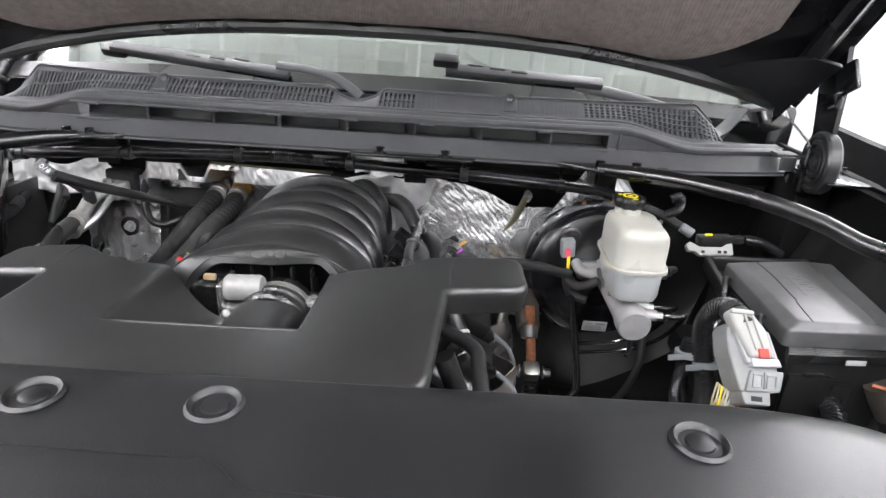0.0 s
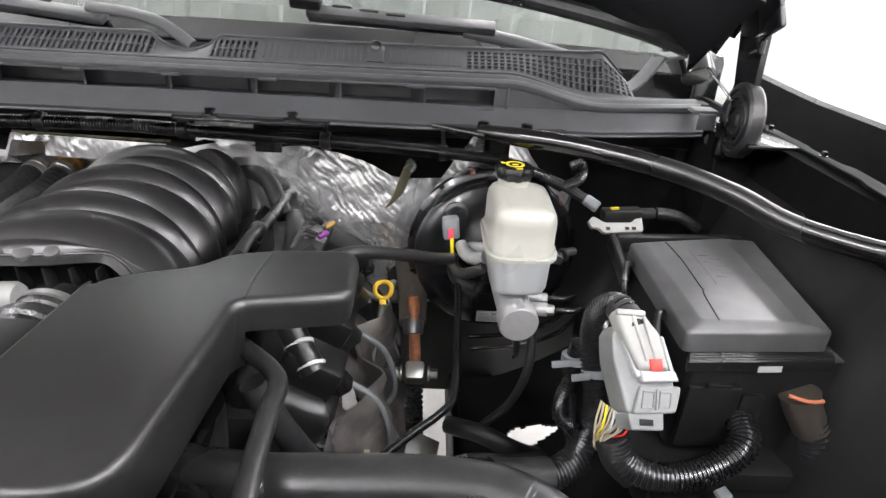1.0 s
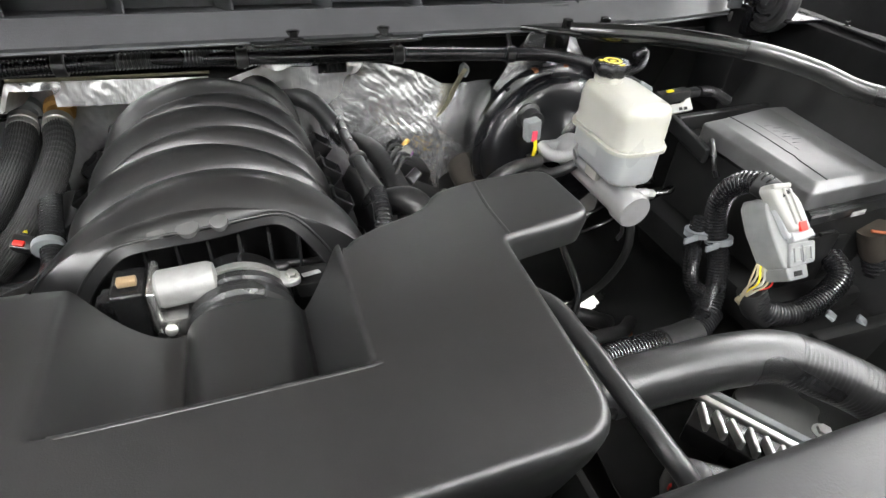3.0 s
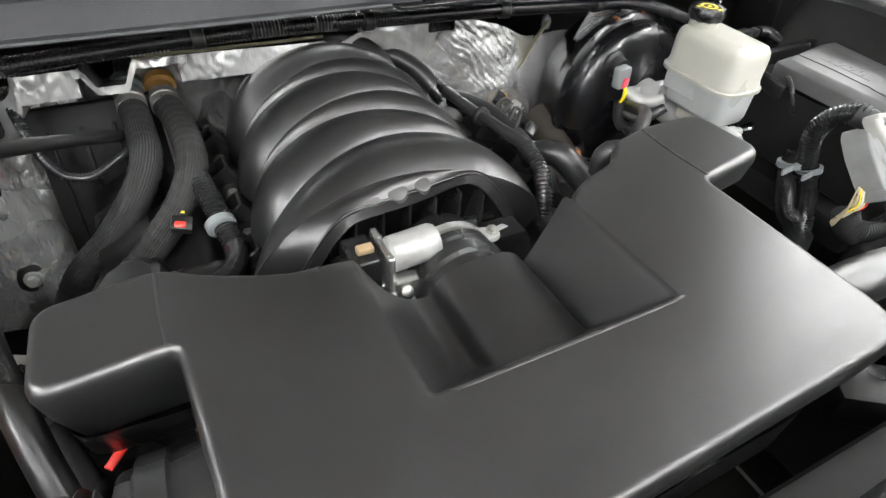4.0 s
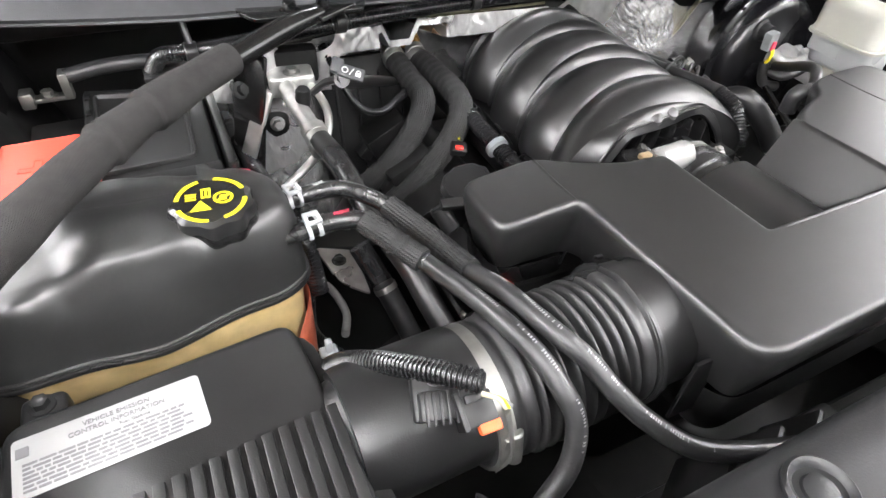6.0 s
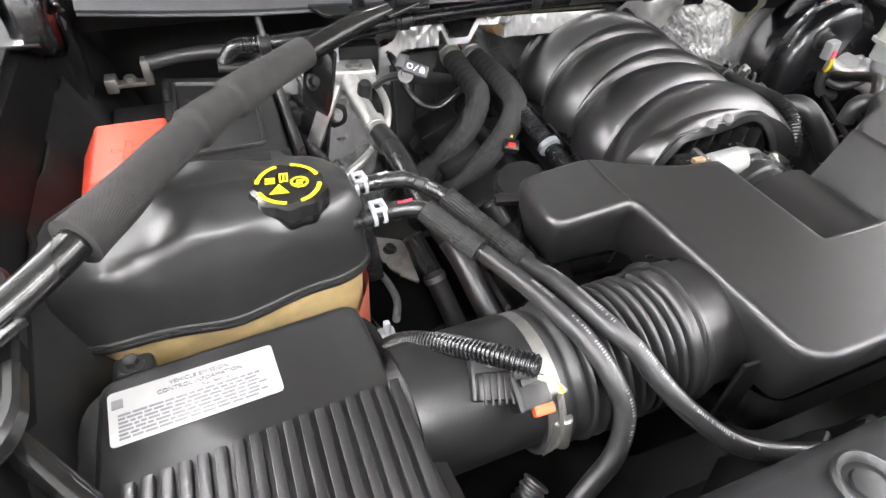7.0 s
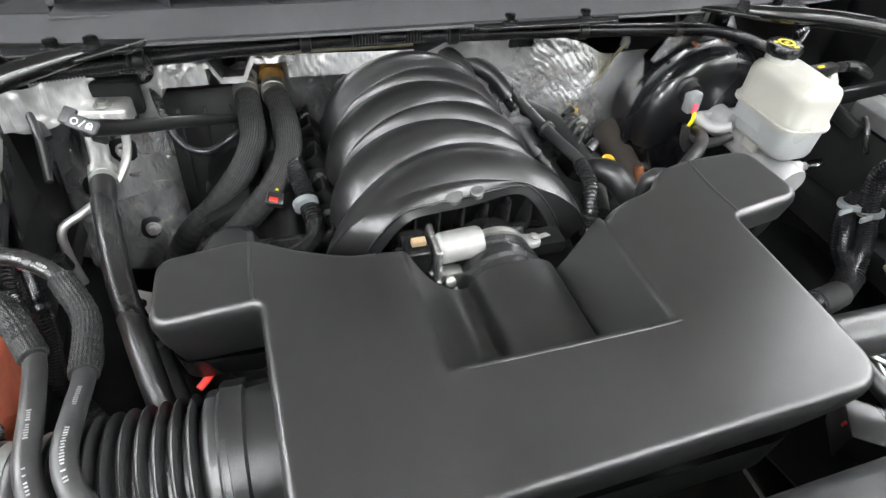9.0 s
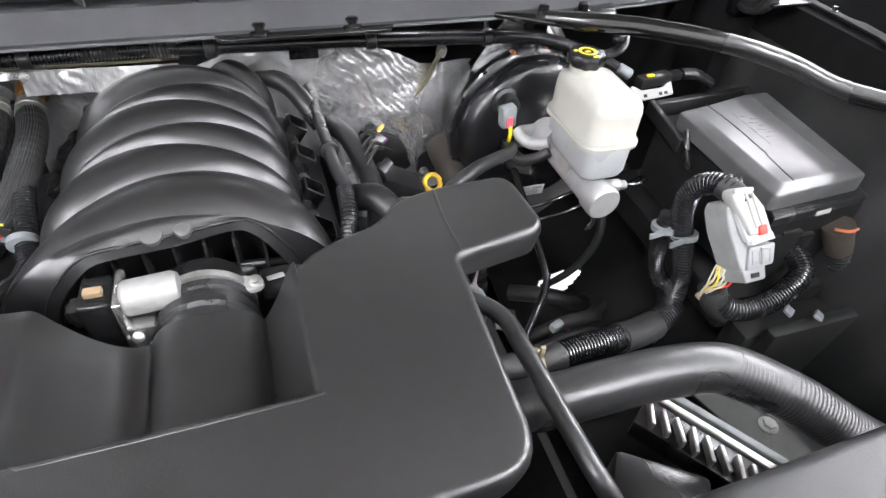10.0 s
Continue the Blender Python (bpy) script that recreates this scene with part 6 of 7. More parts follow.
# ---- lower brake pipe and steering shaft ----
pipe = single("vacuum_pipe", tube([(0.404, 0.985, 1.0), (0.404, 0.93, 0.972), (0.402, 0.86, 0.94), (0.397, 0.805, 0.918), (0.38, 0.775, 0.917), (0.345, 0.735, 0.92), (0.3, 0.685, 0.92)], 0.0055, 12), ENAMEL, "thin glossy black steel pipe below the booster", "pipe")
steer = thing("steering_shaft", (0.345, 0.93, 0.6), "dusty steering shaft with a rusty joint and ribbed boot", "steering shaft")
part("dust_cover", lathe([(0.03, 0), (0.031, 0.015), (0.028, 0.04), (0.024, 0.08), (0.021, 0.135), (0.014, 0.14)], (0.334, 1.11, 0.962), (0.03, -0.9, -0.38), 28), DUSTY, steer, "dusty rubber cover")
part("seal_ring", lathe([(0.0155, 0), (0.0165, 0.003), (0.0155, 0.022), (0.011, 0.024)], (0.339, 0.985, 0.916), (0.03, -0.75, -1.0), 24), RUBBER, steer, "black rubber seal ring")
part("upper_shaft", rod((0.338, 1.0, 0.95), (0.345, 0.945, 0.86), 0.009), RUST, steer, "rusted shaft")
part("joint", join(obox(pose(0.345, 0.935, 0.85, 30, 0, 0), 0.03, 0.03, 0.035, 0.006), bolt((0.365, 0.935, 0.85), (1, 0, 0), 0.008, 0.012), bolt((0.325, 0.935, 0.85), (-1, 0, 0), 0.008, 0.012)), STEEL, steer)
part("boot", tube([(0.345, 0.925, 0.835), (0.347, 0.91, 0.79), (0.35, 0.9, 0.72)], 0.014, 16, pitch=0.009, depth=0.004), RUBBER, steer)
part("lower_shaft", rod((0.35, 0.9, 0.73), (0.355, 0.87, 0.55), 0.009), ENAMEL, steer)
part("firewall_plate", obox(frame_at((0.33, 1.125, 0.94), (1, 0, 0), (0, -1, 0.35)), 0.08, 0.09, 0.008, 0.01), SATIN, steer)
for p in ((0.303, 1.13, 0.972), (0.3, 1.105, 0.908), (0.358, 1.105, 0.908)):
    part("bolt", bolt(p, (0, -1, 0.35), 0.006, 0.008), STEEL, steer)
dipstick = thing("dipstick", (0.289, 1.02, 0.7), "oil dipstick with a yellow ring handle", "dipstick")
dm = frame_at((0.289, 1.022, 0.946), (1, 0, 0), (0.1, -0.75, 0.65))
ring = []
for i in range(25):
    a = 2 * math.pi * i / 24
    ring.append(dm @ Vector((0.0135 * math.cos(a), 0.0135 * math.sin(a), 0)))
part("handle", join(tube(ring, 0.0038, 10, 0.003), obox(dm @ pose(0, -0.018, -0.002), 0.011, 0.014, 0.008, 0.002)), DIPYEL, dipstick, "yellow ring handle")
part("guide_tube", tube([(0.288, 1.012, 0.93), (0.282, 0.99, 0.88), (0.27, 0.95, 0.78), (0.26, 0.92, 0.7)], 0.005, 10), STEEL, dipstick)
STRAP = [(0.322, 1.112, 1.126), (0.314, 1.122, 1.1), (0.3, 1.13, 1.06), (0.272, 1.136, 1.015), (0.245, 1.138, 0.97)]
strap = single("ground_strap", tube(STRAP, 0.0125, 12, flat=0.25), CLOTH, "flat tan braided strap in front of the foil", "strap")
single("strap_eyelet", join(tube([(0.318, 1.118, 1.118), (0.322, 1.12, 1.132), (0.33, 1.12, 1.124), (0.324, 1.116, 1.115)], 0.004, 10, 0.004)), GREYCON, "grey eyelet at the end of the braided strap", "eyelet")

# ---- fuse box ----
fb = thing("fuse_box", (0.7, 0.81, 0.93), "black plastic fuse box with a raised lid", "fuse box")
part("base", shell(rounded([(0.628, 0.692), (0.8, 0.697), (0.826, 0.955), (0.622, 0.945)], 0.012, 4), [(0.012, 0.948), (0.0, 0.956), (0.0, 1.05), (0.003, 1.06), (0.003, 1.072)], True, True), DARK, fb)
part("front_cover", join(box(0.63, 0.687, 0.684, 0.693, 0.966, 1.046, 0.003), box(0.646, 0.672, 0.681, 0.686, 1.048, 1.053, 0.001), box(0.69, 0.715, 0.686, 0.694, 0.97, 1.035, 0.003)), DARK, fb)
LIDBASE = [(0.619, 0.699), (0.777, 0.708), (0.803, 0.93), (0.622, 0.905)]
LIDTOP = [(0.636, 0.713), (0.745, 0.717), (0.758, 0.92), (0.638, 0.896)]


def lid_mesh():
    """The lid: upright sides, then wide bevels up to a smaller flat panel."""
    low, top = ccw(rounded(LIDBASE, 0.008, 5)), ccw(rounded(LIDTOP, 0.008, 5))
    rings = [[(p.x, p.y, z) for p in inset(low, d)] for d, z in ((0.0, 1.08), (0.0, 1.1), (0.0006, 1.1025), (0.002, 1.104))]
    rings += [[(p.x, p.y, z) for p in inset(top, d)] for d, z in ((-0.0012, 1.1086), (0.0008, 1.1098), (0.004, 1.11))]
    n = len(low)
    return raw([v for r in rings for v in r], [(k * n + (i - 1) % n, k * n + i, (k + 1) * n + i, (k + 1) * n + (i - 1) % n) for k in range(len(rings) - 1) for i in range(n)] + [tuple((len(rings) - 1) * n + i for i in range(n))])


lidp = part("lid", lid_mesh(), LIDGLOSS, fb, "raised lid with its broad sheen put into a paler colour", sharp=35)
part("crease", tube([(0.667, 0.908, 1.1101), (0.6695, 0.85, 1.1101), (0.666, 0.785, 1.1101), (0.667, 0.775, 1.1101), (0.663, 0.768, 1.1101), (0.6565, 0.714, 1.1101)], 0.0008, 6, 0.004), DARK, lidp)
part("shallow_step", tube([(0.69, 0.875, 1.1098), (0.69, 0.83, 1.1098), (0.688, 0.79, 1.1098)], 0.0006, 6, 0.004), LIDGLOSS, lidp)
rg = random.Random(9)
for i in range(7):
    part("moulded_mark", obox(pose(0.703 + 0.01 * (i % 2), 0.81 + 0.009 * i, 1.1101, 0, 0, rg.uniform(-8, 8)), 0.014, 0.002, 0.0006, 0.0002), LIDGLOSS, lidp)
part("front_ledge", shell(rounded([(0.621, 0.687), (0.782, 0.698), (0.79, 0.718), (0.634, 0.714)], 0.003, 3), [(0.003, 1.062), (0.0, 1.064), (0.0, 1.0755), (0.0015, 1.077)]), SATIN, fb)
for i in range(5):
    f = 0.14 + 0.18 * i
    part("ledge_rib", tube([(0.622 + 0.012 * f, 0.687 + 0.025 * f, 1.0772), (0.7, 0.6925 + 0.0235 * f, 1.0772), (0.781 + 0.006 * f, 0.698 + 0.018 * f, 1.0772)], 0.0011, 6), SATIN, fb)
part("rim_bar", turned(box(-0.106, 0.106, -0.006, 0.006, -0.02, 0.006, 0.003, 3), pose(0.727, 0.961, 1.087, 0, 0, 4)), SATIN, fb)
part("rim_bar", turned(box(-0.005, 0.005, -0.05, 0.05, -0.02, 0.004, 0.003, 3), pose(0.616, 0.915, 1.082, 6, 0, -4)), SATIN, fb)
part("rim_bar", turned(box(-0.005, 0.005, -0.11, 0.11, -0.02, 0.002, 0.003, 3), pose(0.822, 0.86, 1.074, 5, 0, -6)), SATIN, fb)
part("number_label", obox(frame_at((0.712, 0.6925, 1.0665), (1, 0.068, 0), (0.068, -1, 0.1)), 0.026, 0.007, 0.0008, 0.0002), PAPER, fb, "small white printed label")
for y in (0.85, 0.735):
    part("latch", tube([(0.618, y + 0.022, 1.09), (0.609, y + 0.014, 1.094), (0.604, y, 1.086), (0.604, y - 0.012, 1.066), (0.612, y - 0.016, 1.052)], 0.004, 10), SATIN, fb, "glossy black bow latch")
part("outlet_boot", tube([(0.748, 0.686, 1.042), (0.757, 0.682, 1.022), (0.77, 0.678, 1.0)], 0.02, 18, taper=lambda u: 1 - 0.12 * u), DUSTY, fb, "dull rubber cable boot")
part("boot_edge", tube([(0.73, 0.677, 1.046), (0.746, 0.667, 1.047), (0.762, 0.67, 1.046)], 0.0022, 8), FADED, fb)
wc = thing("bracket_connector", (0.62, 0.97, 1.09), "off-white plastic connector bracket beside the fuse box", "connector")
part("bracket", turned(slab(rounded([(-0.034, 0.006), (-0.026, 0.014), (-0.01, 0.004), (0.03, 0.004), (0.038, 0.012), (0.046, 0.012), (0.046, -0.01), (-0.012, -0.012), (-0.02, -0.004), (-0.03, -0.004)], 0.003, 3), -0.004, 0.004, 0.0015), frame_at((0.622, 0.985, 1.092), (1, 0.02, 0.05), (0, -0.75, 0.66))), RESIN, wc, "ivory plastic bracket")
for dx in (-0.006, 0.022, 0.032):
    part("bracket_slot", turned(box(dx - 0.003, dx + 0.003, -0.008, -0.003, 0.004, 0.0046, 0), frame_at((0.622, 0.985, 1.092), (1, 0.02, 0.05), (0, -0.75, 0.66))), DARK, wc)
part("plug", join(obox(pose(0.638, 0.998, 1.106, 0, -3, 4), 0.058, 0.02, 0.018, 0.004), obox(pose(0.676, 1.0, 1.108, 0, -3, 4), 0.026, 0.016, 0.014, 0.004)), SATIN, wc)
part("yellow_clip", obox(pose(0.625, 0.992, 1.117, 0, -3, 4), 0.012, 0.006, 0.003, 0.001), YELLOW, wc)
part("lead", tube([(0.688, 1.0, 1.108), (0.705, 1.004, 1.106), (0.73, 1.008, 1.1), (0.76, 1.0, 1.085)], 0.0095, 12, pitch=0.0042, depth=0.0014), LOOM, wc)

# ---- multi-pin connector and its looms ----
con = thing("multi_pin_connector", (0.555, 0.66, 1.02), "large grey multi-pin connector with a white lever and red lock", "connector")
cm = frame_at((0.563, 0.667, 1.072), (0.96, -0.15, 0.1), (0.1, -0.75, 0.65))


def plate(poly, z0, z1, edge, r=0.004):
    return turned(slab(rounded(poly, r, 3), z0, z1, edge), cm)


part("housing", plate([(-0.023, 0.012), (-0.024, 0.04), (-0.017, 0.05), (0.01, 0.05), (0.026, 0.03), (0.04, -0.006), (0.034, -0.034), (-0.0105, -0.036)], -0.034, 0.0, 0.003), CONGREY, con)
part("cover", join(plate([(-0.0265, 0.057), (-0.021, 0.064), (0.004, 0.0635), (0.0085, 0.055), (0.02, 0.042), (0.029, 0.006), (-0.003, 0.005), (-0.016, 0.033)], -0.004, 0.013, 0.005),
                   obox(cm @ pose(-0.002, 0.036, 0.0135, 0, 0, 17), 0.0035, 0.046, 0.004, 0.0015), obox(cm @ pose(0.008, 0.036, 0.0135, 0, 0, 17), 0.0035, 0.042, 0.004, 0.0015), obox(cm @ pose(-0.011, 0.06, 0.013), 0.03, 0.006, 0.006, 0.002)), RESIN, con, "white lever cover")
part("lock", obox(cm @ pose(0.0135, 0.011, 0.0135, 0, 0, 4), 0.0125, 0.0115, 0.004, 0.001), REDCLIP, con, "red lock tab")
part("lever", join(plate([(-0.022, 0.05), (-0.016, 0.048), (-0.001, 0.012), (0.004, 0.0), (-0.003, -0.002), (-0.008, 0.01)], -0.002, 0.007, 0.002, 0.002), plate([(0.0, 0.006), (0.036, 0.007), (0.04, -0.003), (0.002, -0.006)], -0.002, 0.009, 0.002, 0.002), plate([(0.022, 0.04), (0.026, 0.04), (0.036, 0.006), (0.031, 0.005)], -0.002, 0.008, 0.002, 0.0015)), CLAMP, con, "pale lever arms")
part("shroud", plate([(0.002, -0.008), (0.045, -0.0075), (0.038, -0.033), (-0.0066, -0.036)], -0.032, 0.004, 0.002), CONGREY, con)
for dx in (0.0085, 0.026):
    part("window_frame", turned(shell(rounded([(dx - 0.007, -0.03), (dx + 0.006, -0.03), (dx + 0.0085, -0.013), (dx - 0.0045, -0.013)], 0.001, 2), [(0, 0.003), (0.0004, 0.0056), (0.0014, 0.0056), (0.0018, 0.0045)]), cm), CONGREY, con)
part("rib", obox(cm @ pose(0.018, -0.021, 0.005, 0, 0, -8), 0.002, 0.02, 0.003, 0.0005), CONGREY, con)
part("wire_exit", plate([(-0.011, -0.035), (0.0264, -0.032), (0.026, -0.05), (-0.0073, -0.051)], -0.03, 0.0015, 0.002, 0.003), CONGREY, con)
part("exit_slot", obox(cm @ pose(0.008, -0.043, 0.0018), 0.014, 0.006, 0.001, 0.0003), DARK, con)
cols = [WIREY, WIREY, YELLOW, WIREY, WIREY, WHITECON, WIREY, WHITECON, WIREY, WIREY, WHITECON, REDCLIP]
for i, mt in enumerate(cols):
    k = i / (len(cols) - 1)
    part("wire", tube([(0.533 + 0.031 * k, 0.664 - 0.006 * k, 1.042 - 0.02 * k), (0.531 + 0.028 * k, 0.662 - 0.004 * (i % 3), 1.022 - 0.014 * k), (0.532 + 0.016 * k, 0.661 + 0.003 * (i % 2), 1.003 - 0.008 * k), (0.538 + 0.003 * (i % 4), 0.667 + 0.003 * (i % 3), 0.978), (0.548, 0.672, 0.965)], 0.0012, 6, 0.004), mt, con)
l1 = thing("main_loom", (0.55, 0.72, 0.9), "thick ribbed black wiring loom arching over to the connector", "wiring loom")
part("arch", tube([(0.562, 0.698, 1.108), (0.555, 0.72, 1.116), (0.547, 0.743, 1.103), (0.544, 0.756, 1.075), (0.545, 0.753, 1.045), (0.549, 0.74, 1.015), (0.553, 0.728, 0.985), (0.545, 0.71, 0.95), (0.522, 0.69, 0.92), (0.49, 0.675, 0.905)], 0.0145, 16, pitch=0.0045, depth=0.002), LOOM, l1)
part("branch", tube([(0.535, 0.765, 1.04), (0.53, 0.76, 1.0), (0.528, 0.74, 0.96), (0.535, 0.715, 0.93), (0.52, 0.7, 0.91)], 0.0115, 14, pitch=0.004, depth=0.0018), LOOM, l1)
part("branch", tube([(0.53, 0.752, 1.0), (0.516, 0.735, 0.99), (0.512, 0.72, 0.97), (0.53, 0.712, 0.955), (0.545, 0.705, 0.93)], 0.0085, 12, pitch=0.0036, depth=0.0016), LOOM, l1)
part("tape_wrap", tube([(0.563, 0.695, 1.106), (0.558, 0.71, 1.113), (0.554, 0.724, 1.115)], 0.0155, 16), TAPE, l1)
for p, d in (((0.552, 0.742, 1.018), (0.05, -0.3, -0.95)), ((0.533, 0.762, 1.02), (0.0, -0.2, -1))):
    part("cable_tie", join(lathe([(0.016, -0.004), (0.0172, -0.004), (0.0172, 0.004), (0.016, 0.004)], p, d, 20), obox(frame_at(Vector(p) + Vector((-0.02, -0.012, 0)), (1, 0.2, 0.1), (0, -1, 0.2)), 0.022, 0.008, 0.003, 0.0005)), GREYCON, l1, "grey cable tie")
l2 = thing("lower_loom", (0.63, 0.65, 0.93), "ribbed black loom sweeping below the fuse box", "wiring loom")
part("conduit", tube([(0.556, 0.668, 0.99), (0.566, 0.658, 0.97), (0.59, 0.646, 0.962), (0.63, 0.643, 0.965), (0.665, 0.649, 0.977), (0.69, 0.66, 0.995), (0.695, 0.69, 1.005)], 0.0155, 16, pitch=0.0046, depth=0.002), LOOM, l2)
part("tape_wrap", tube([(0.553, 0.67, 0.99), (0.562, 0.662, 0.967), (0.58, 0.654, 0.952)], 0.0165, 16), TAPE, l2)
l3 = thing("fuse_box_loom", (0.757, 0.66, 0.92), "ribbed black loom hanging from the fuse box boot", "wiring loom")
part("conduit", tube([(0.765, 0.68, 1.012), (0.777, 0.674, 0.985), (0.783, 0.668, 0.96), (0.778, 0.66, 0.93), (0.755, 0.652, 0.905), (0.73, 0.648, 0.9)], 0.0175, 16, pitch=0.0062, depth=0.0026), LOOM, l3)
l4 = thing("cross_loom", (0.4, 0.66, 0.93), "taped and ribbed loom crossing low behind the radiator hose", "wiring loom")
part("conduit", tube([(0.24, 0.645, 0.955), (0.3, 0.645, 0.95), (0.36, 0.655, 0.945), (0.41, 0.66, 0.94), (0.45, 0.667, 0.93), (0.5, 0.68, 0.92), (0.54, 0.7, 0.93)], 0.0175, 16, pitch=0.0048, depth=0.002), LOOM, l4)
part("tape_wrap", tube([(0.25, 0.645, 0.955), (0.3, 0.645, 0.95), (0.335, 0.65, 0.947)], 0.019, 16), TAPE, l4)
part("tape_wrap", tube([(0.43, 0.663, 0.935), (0.46, 0.669, 0.928), (0.5, 0.68, 0.92)], 0.02, 16), TAPE, l4)
part("cable_tie", join(lathe([(0.019, -0.003), (0.0205, -0.003), (0.0205, 0.003), (0.019, 0.003)], (0.302, 0.645, 0.95), (1, 0, 0), 20), obox(pose(0.302, 0.642, 0.978), 0.006, 0.004, 0.02, 0.0005)), WIREY, l4, "pale cable tie")
# ---- radiator hose and what lies below it ----
rh = thing("radiator_hose", (0.42, 0.53, 0.95), "thick black upper radiator hose curving to the radiator", "hose")
RH = [(0.13, 0.575, 1.03), (0.22, 0.546, 1.048), (0.3, 0.54, 1.056), (0.37, 0.536, 1.06), (0.43, 0.524, 1.058), (0.485, 0.488, 1.042), (0.54, 0.452, 1.012), (0.6, 0.415, 0.98), (0.64, 0.36, 0.95)]
part("hose", tube(RH, 0.025, 24, 0.006), RUBBER, rh)
part("ribbed_sleeve", tube(RH[4:8], 0.0255, 24, pitch=0.0044, depth=0.0006), RUBBER, rh, "finely ribbed hose section")
single("vapour_hose", tube([(0.15, 0.7, 1.085), (0.222, 0.632, 1.088), (0.23, 0.575, 1.093), (0.2335, 0.51, 1.092), (0.239, 0.464, 1.086), (0.247, 0.435, 1.074), (0.256, 0.4, 1.045), (0.262, 0.36, 0.98)], 0.0088, 14), RUBBER, "thin black rubber hose hanging beside the resonator", "hose")
sink = thing("finned_cooler", (0.42, 0.5, 0.9), "silver finned aluminium cooler low behind the radiator cover", "cooler")
sm2 = frame_at((0.43, 0.5, 0.935), (0.55, -0.83, 0), (0, 0, 1))
part("body", obox(sm2, 0.14, 0.04, 0.03, 0.003), SATIN, sink)
part("edge_rail", obox(sm2 @ pose(0, 0.026, 0.014), 0.16, 0.009, 0.008, 0.002), ALU, sink)
part("outer_rail", obox(sm2 @ pose(0.01, 0.042, 0.01), 0.17, 0.01, 0.012, 0.002), GREYCON, sink)
for i in range(8):
    part("fin", obox(sm2 @ pose(-0.058 + 0.0165 * i, -0.004, 0.02, 0, 0, 30 + 4 * (i % 3)), 0.005, 0.03, 0.014, 0.0015), ALU, sink)
fan = thing("fan_shroud", (0.3, 0.42, 0.8), "black plastic fan shroud behind the radiator", "fan shroud")
part("shroud", box(-0.5, 0.55, 0.34, 0.44, 0.6, 0.96, 0.02), DARK, fan)
part("control_box", obox(pose(0.36, 0.47, 0.93, 0, 0, -35), 0.1, 0.06, 0.05, 0.008), SATIN, fan)
part("blue_clip", obox(pose(0.385, 0.46, 0.92, 0, 0, -35), 0.02, 0.012, 0.02, 0.002), BLUE, fan, "small blue clip")
part("red_clip", obox(pose(0.32, 0.49, 0.945), 0.012, 0.01, 0.01, 0.002), REDCLIP, fan)
headm = thing("headlamp_bracket", (0.58, 0.5, 0.85), "black stamped bracket beside the radiator", "bracket")
part("plate", slab(rounded([(0.5, 0.6), (0.62, 0.62), (0.74, 0.44), (0.68, 0.36), (0.56, 0.4)], 0.02, 4), 0.885, 0.892, 0.002), ENAMEL, headm)
part("side_wall", box(0.62, 0.8, 0.6, 0.62, 0.8, 0.95, 0.006), DARK, headm)
for p in ((0.57, 0.52, 0.892), (0.647, 0.632, 0.9)):
    part("bolt", join(bolt(p, r=0.008), lathe([(0.012, 0), (0.012, 0.0015), (0.008, 0.0025)], p, (0, 0, 1), 24)), BARREL, headm)
part("hole", lathe([(0.014, 0), (0.016, 0.002), (0.013, 0.003)], (0.64, 0.45, 0.891), (0, 0, 1), 20), DARK, headm)
tray = thing("battery_tray", (-0.7, 0.75, 0.6), "black plastic tray and liner under the battery and tank", "tray")
part("tray", box(-0.86, -0.58, 0.64, 1.12, 0.86, 0.9, 0.008), DARK, tray)
part("upright", box(-0.86, -0.84, 0.3, 1.12, 0.7, 1.1, 0.006), DARK, tray)
single("fuse_box_tray", join(box(0.59, 0.84, 0.66, 0.98, 0.9, 0.95, 0.01), box(0.6, 0.8, 0.62, 0.66, 0.8, 0.93, 0.008)), DARK, "black steel tray carrying the fuse box", "tray")
front_left = thing("bumper_bracket", (-0.36, 0.42, 0.95), "black ribbed plastic brackets behind the radiator cover", "bracket")
for i in range(3):
    part("rib_plate", obox(pose(-0.33 + 0.06 * i, 0.41, 1.04 - 0.015 * i, 25, 0, 30), 0.06, 0.008, 0.07, 0.004), SATIN, front_left)
part("shelf", box(-0.42, -0.12, 0.36, 0.43, 0.98, 1.0, 0.006), SATIN, front_left)
part("bolt", bolt((-0.3, 0.415, 1.0), r=0.008), STEEL, front_left)

# ---- low parts that close the bay from below ----
def splash(u, v, inner=0.43):
    y, x = 0.42 + 0.75 * u, inner + (0.8 - inner) * v
    return Vector((x, y, 0.66 + 0.2 * v ** 2 + 0.012 * math.sin(u * 17 + v * 5)))


def open_splash():
    """The right-hand shield with the ragged hole round the steering shaft."""
    bm = sheet(splash, 150, 80)
    gone = [f for f in bm.faces if ((f.calc_center_median().x - 0.56) / 0.06) ** 2 + ((f.calc_center_median().y - 0.975) / 0.034) ** 2 < 0.6 + 0.9 * noise.noise(f.calc_center_median() * 30)]
    bmesh.ops.delete(bm, geom=gone, context="FACES")
    bmesh.ops.recalc_face_normals(bm, faces=bm.faces)
    bmesh.ops.solidify(bm, geom=bm.faces[:] + bm.edges[:] + bm.verts[:], thickness=0.004)
    return bm


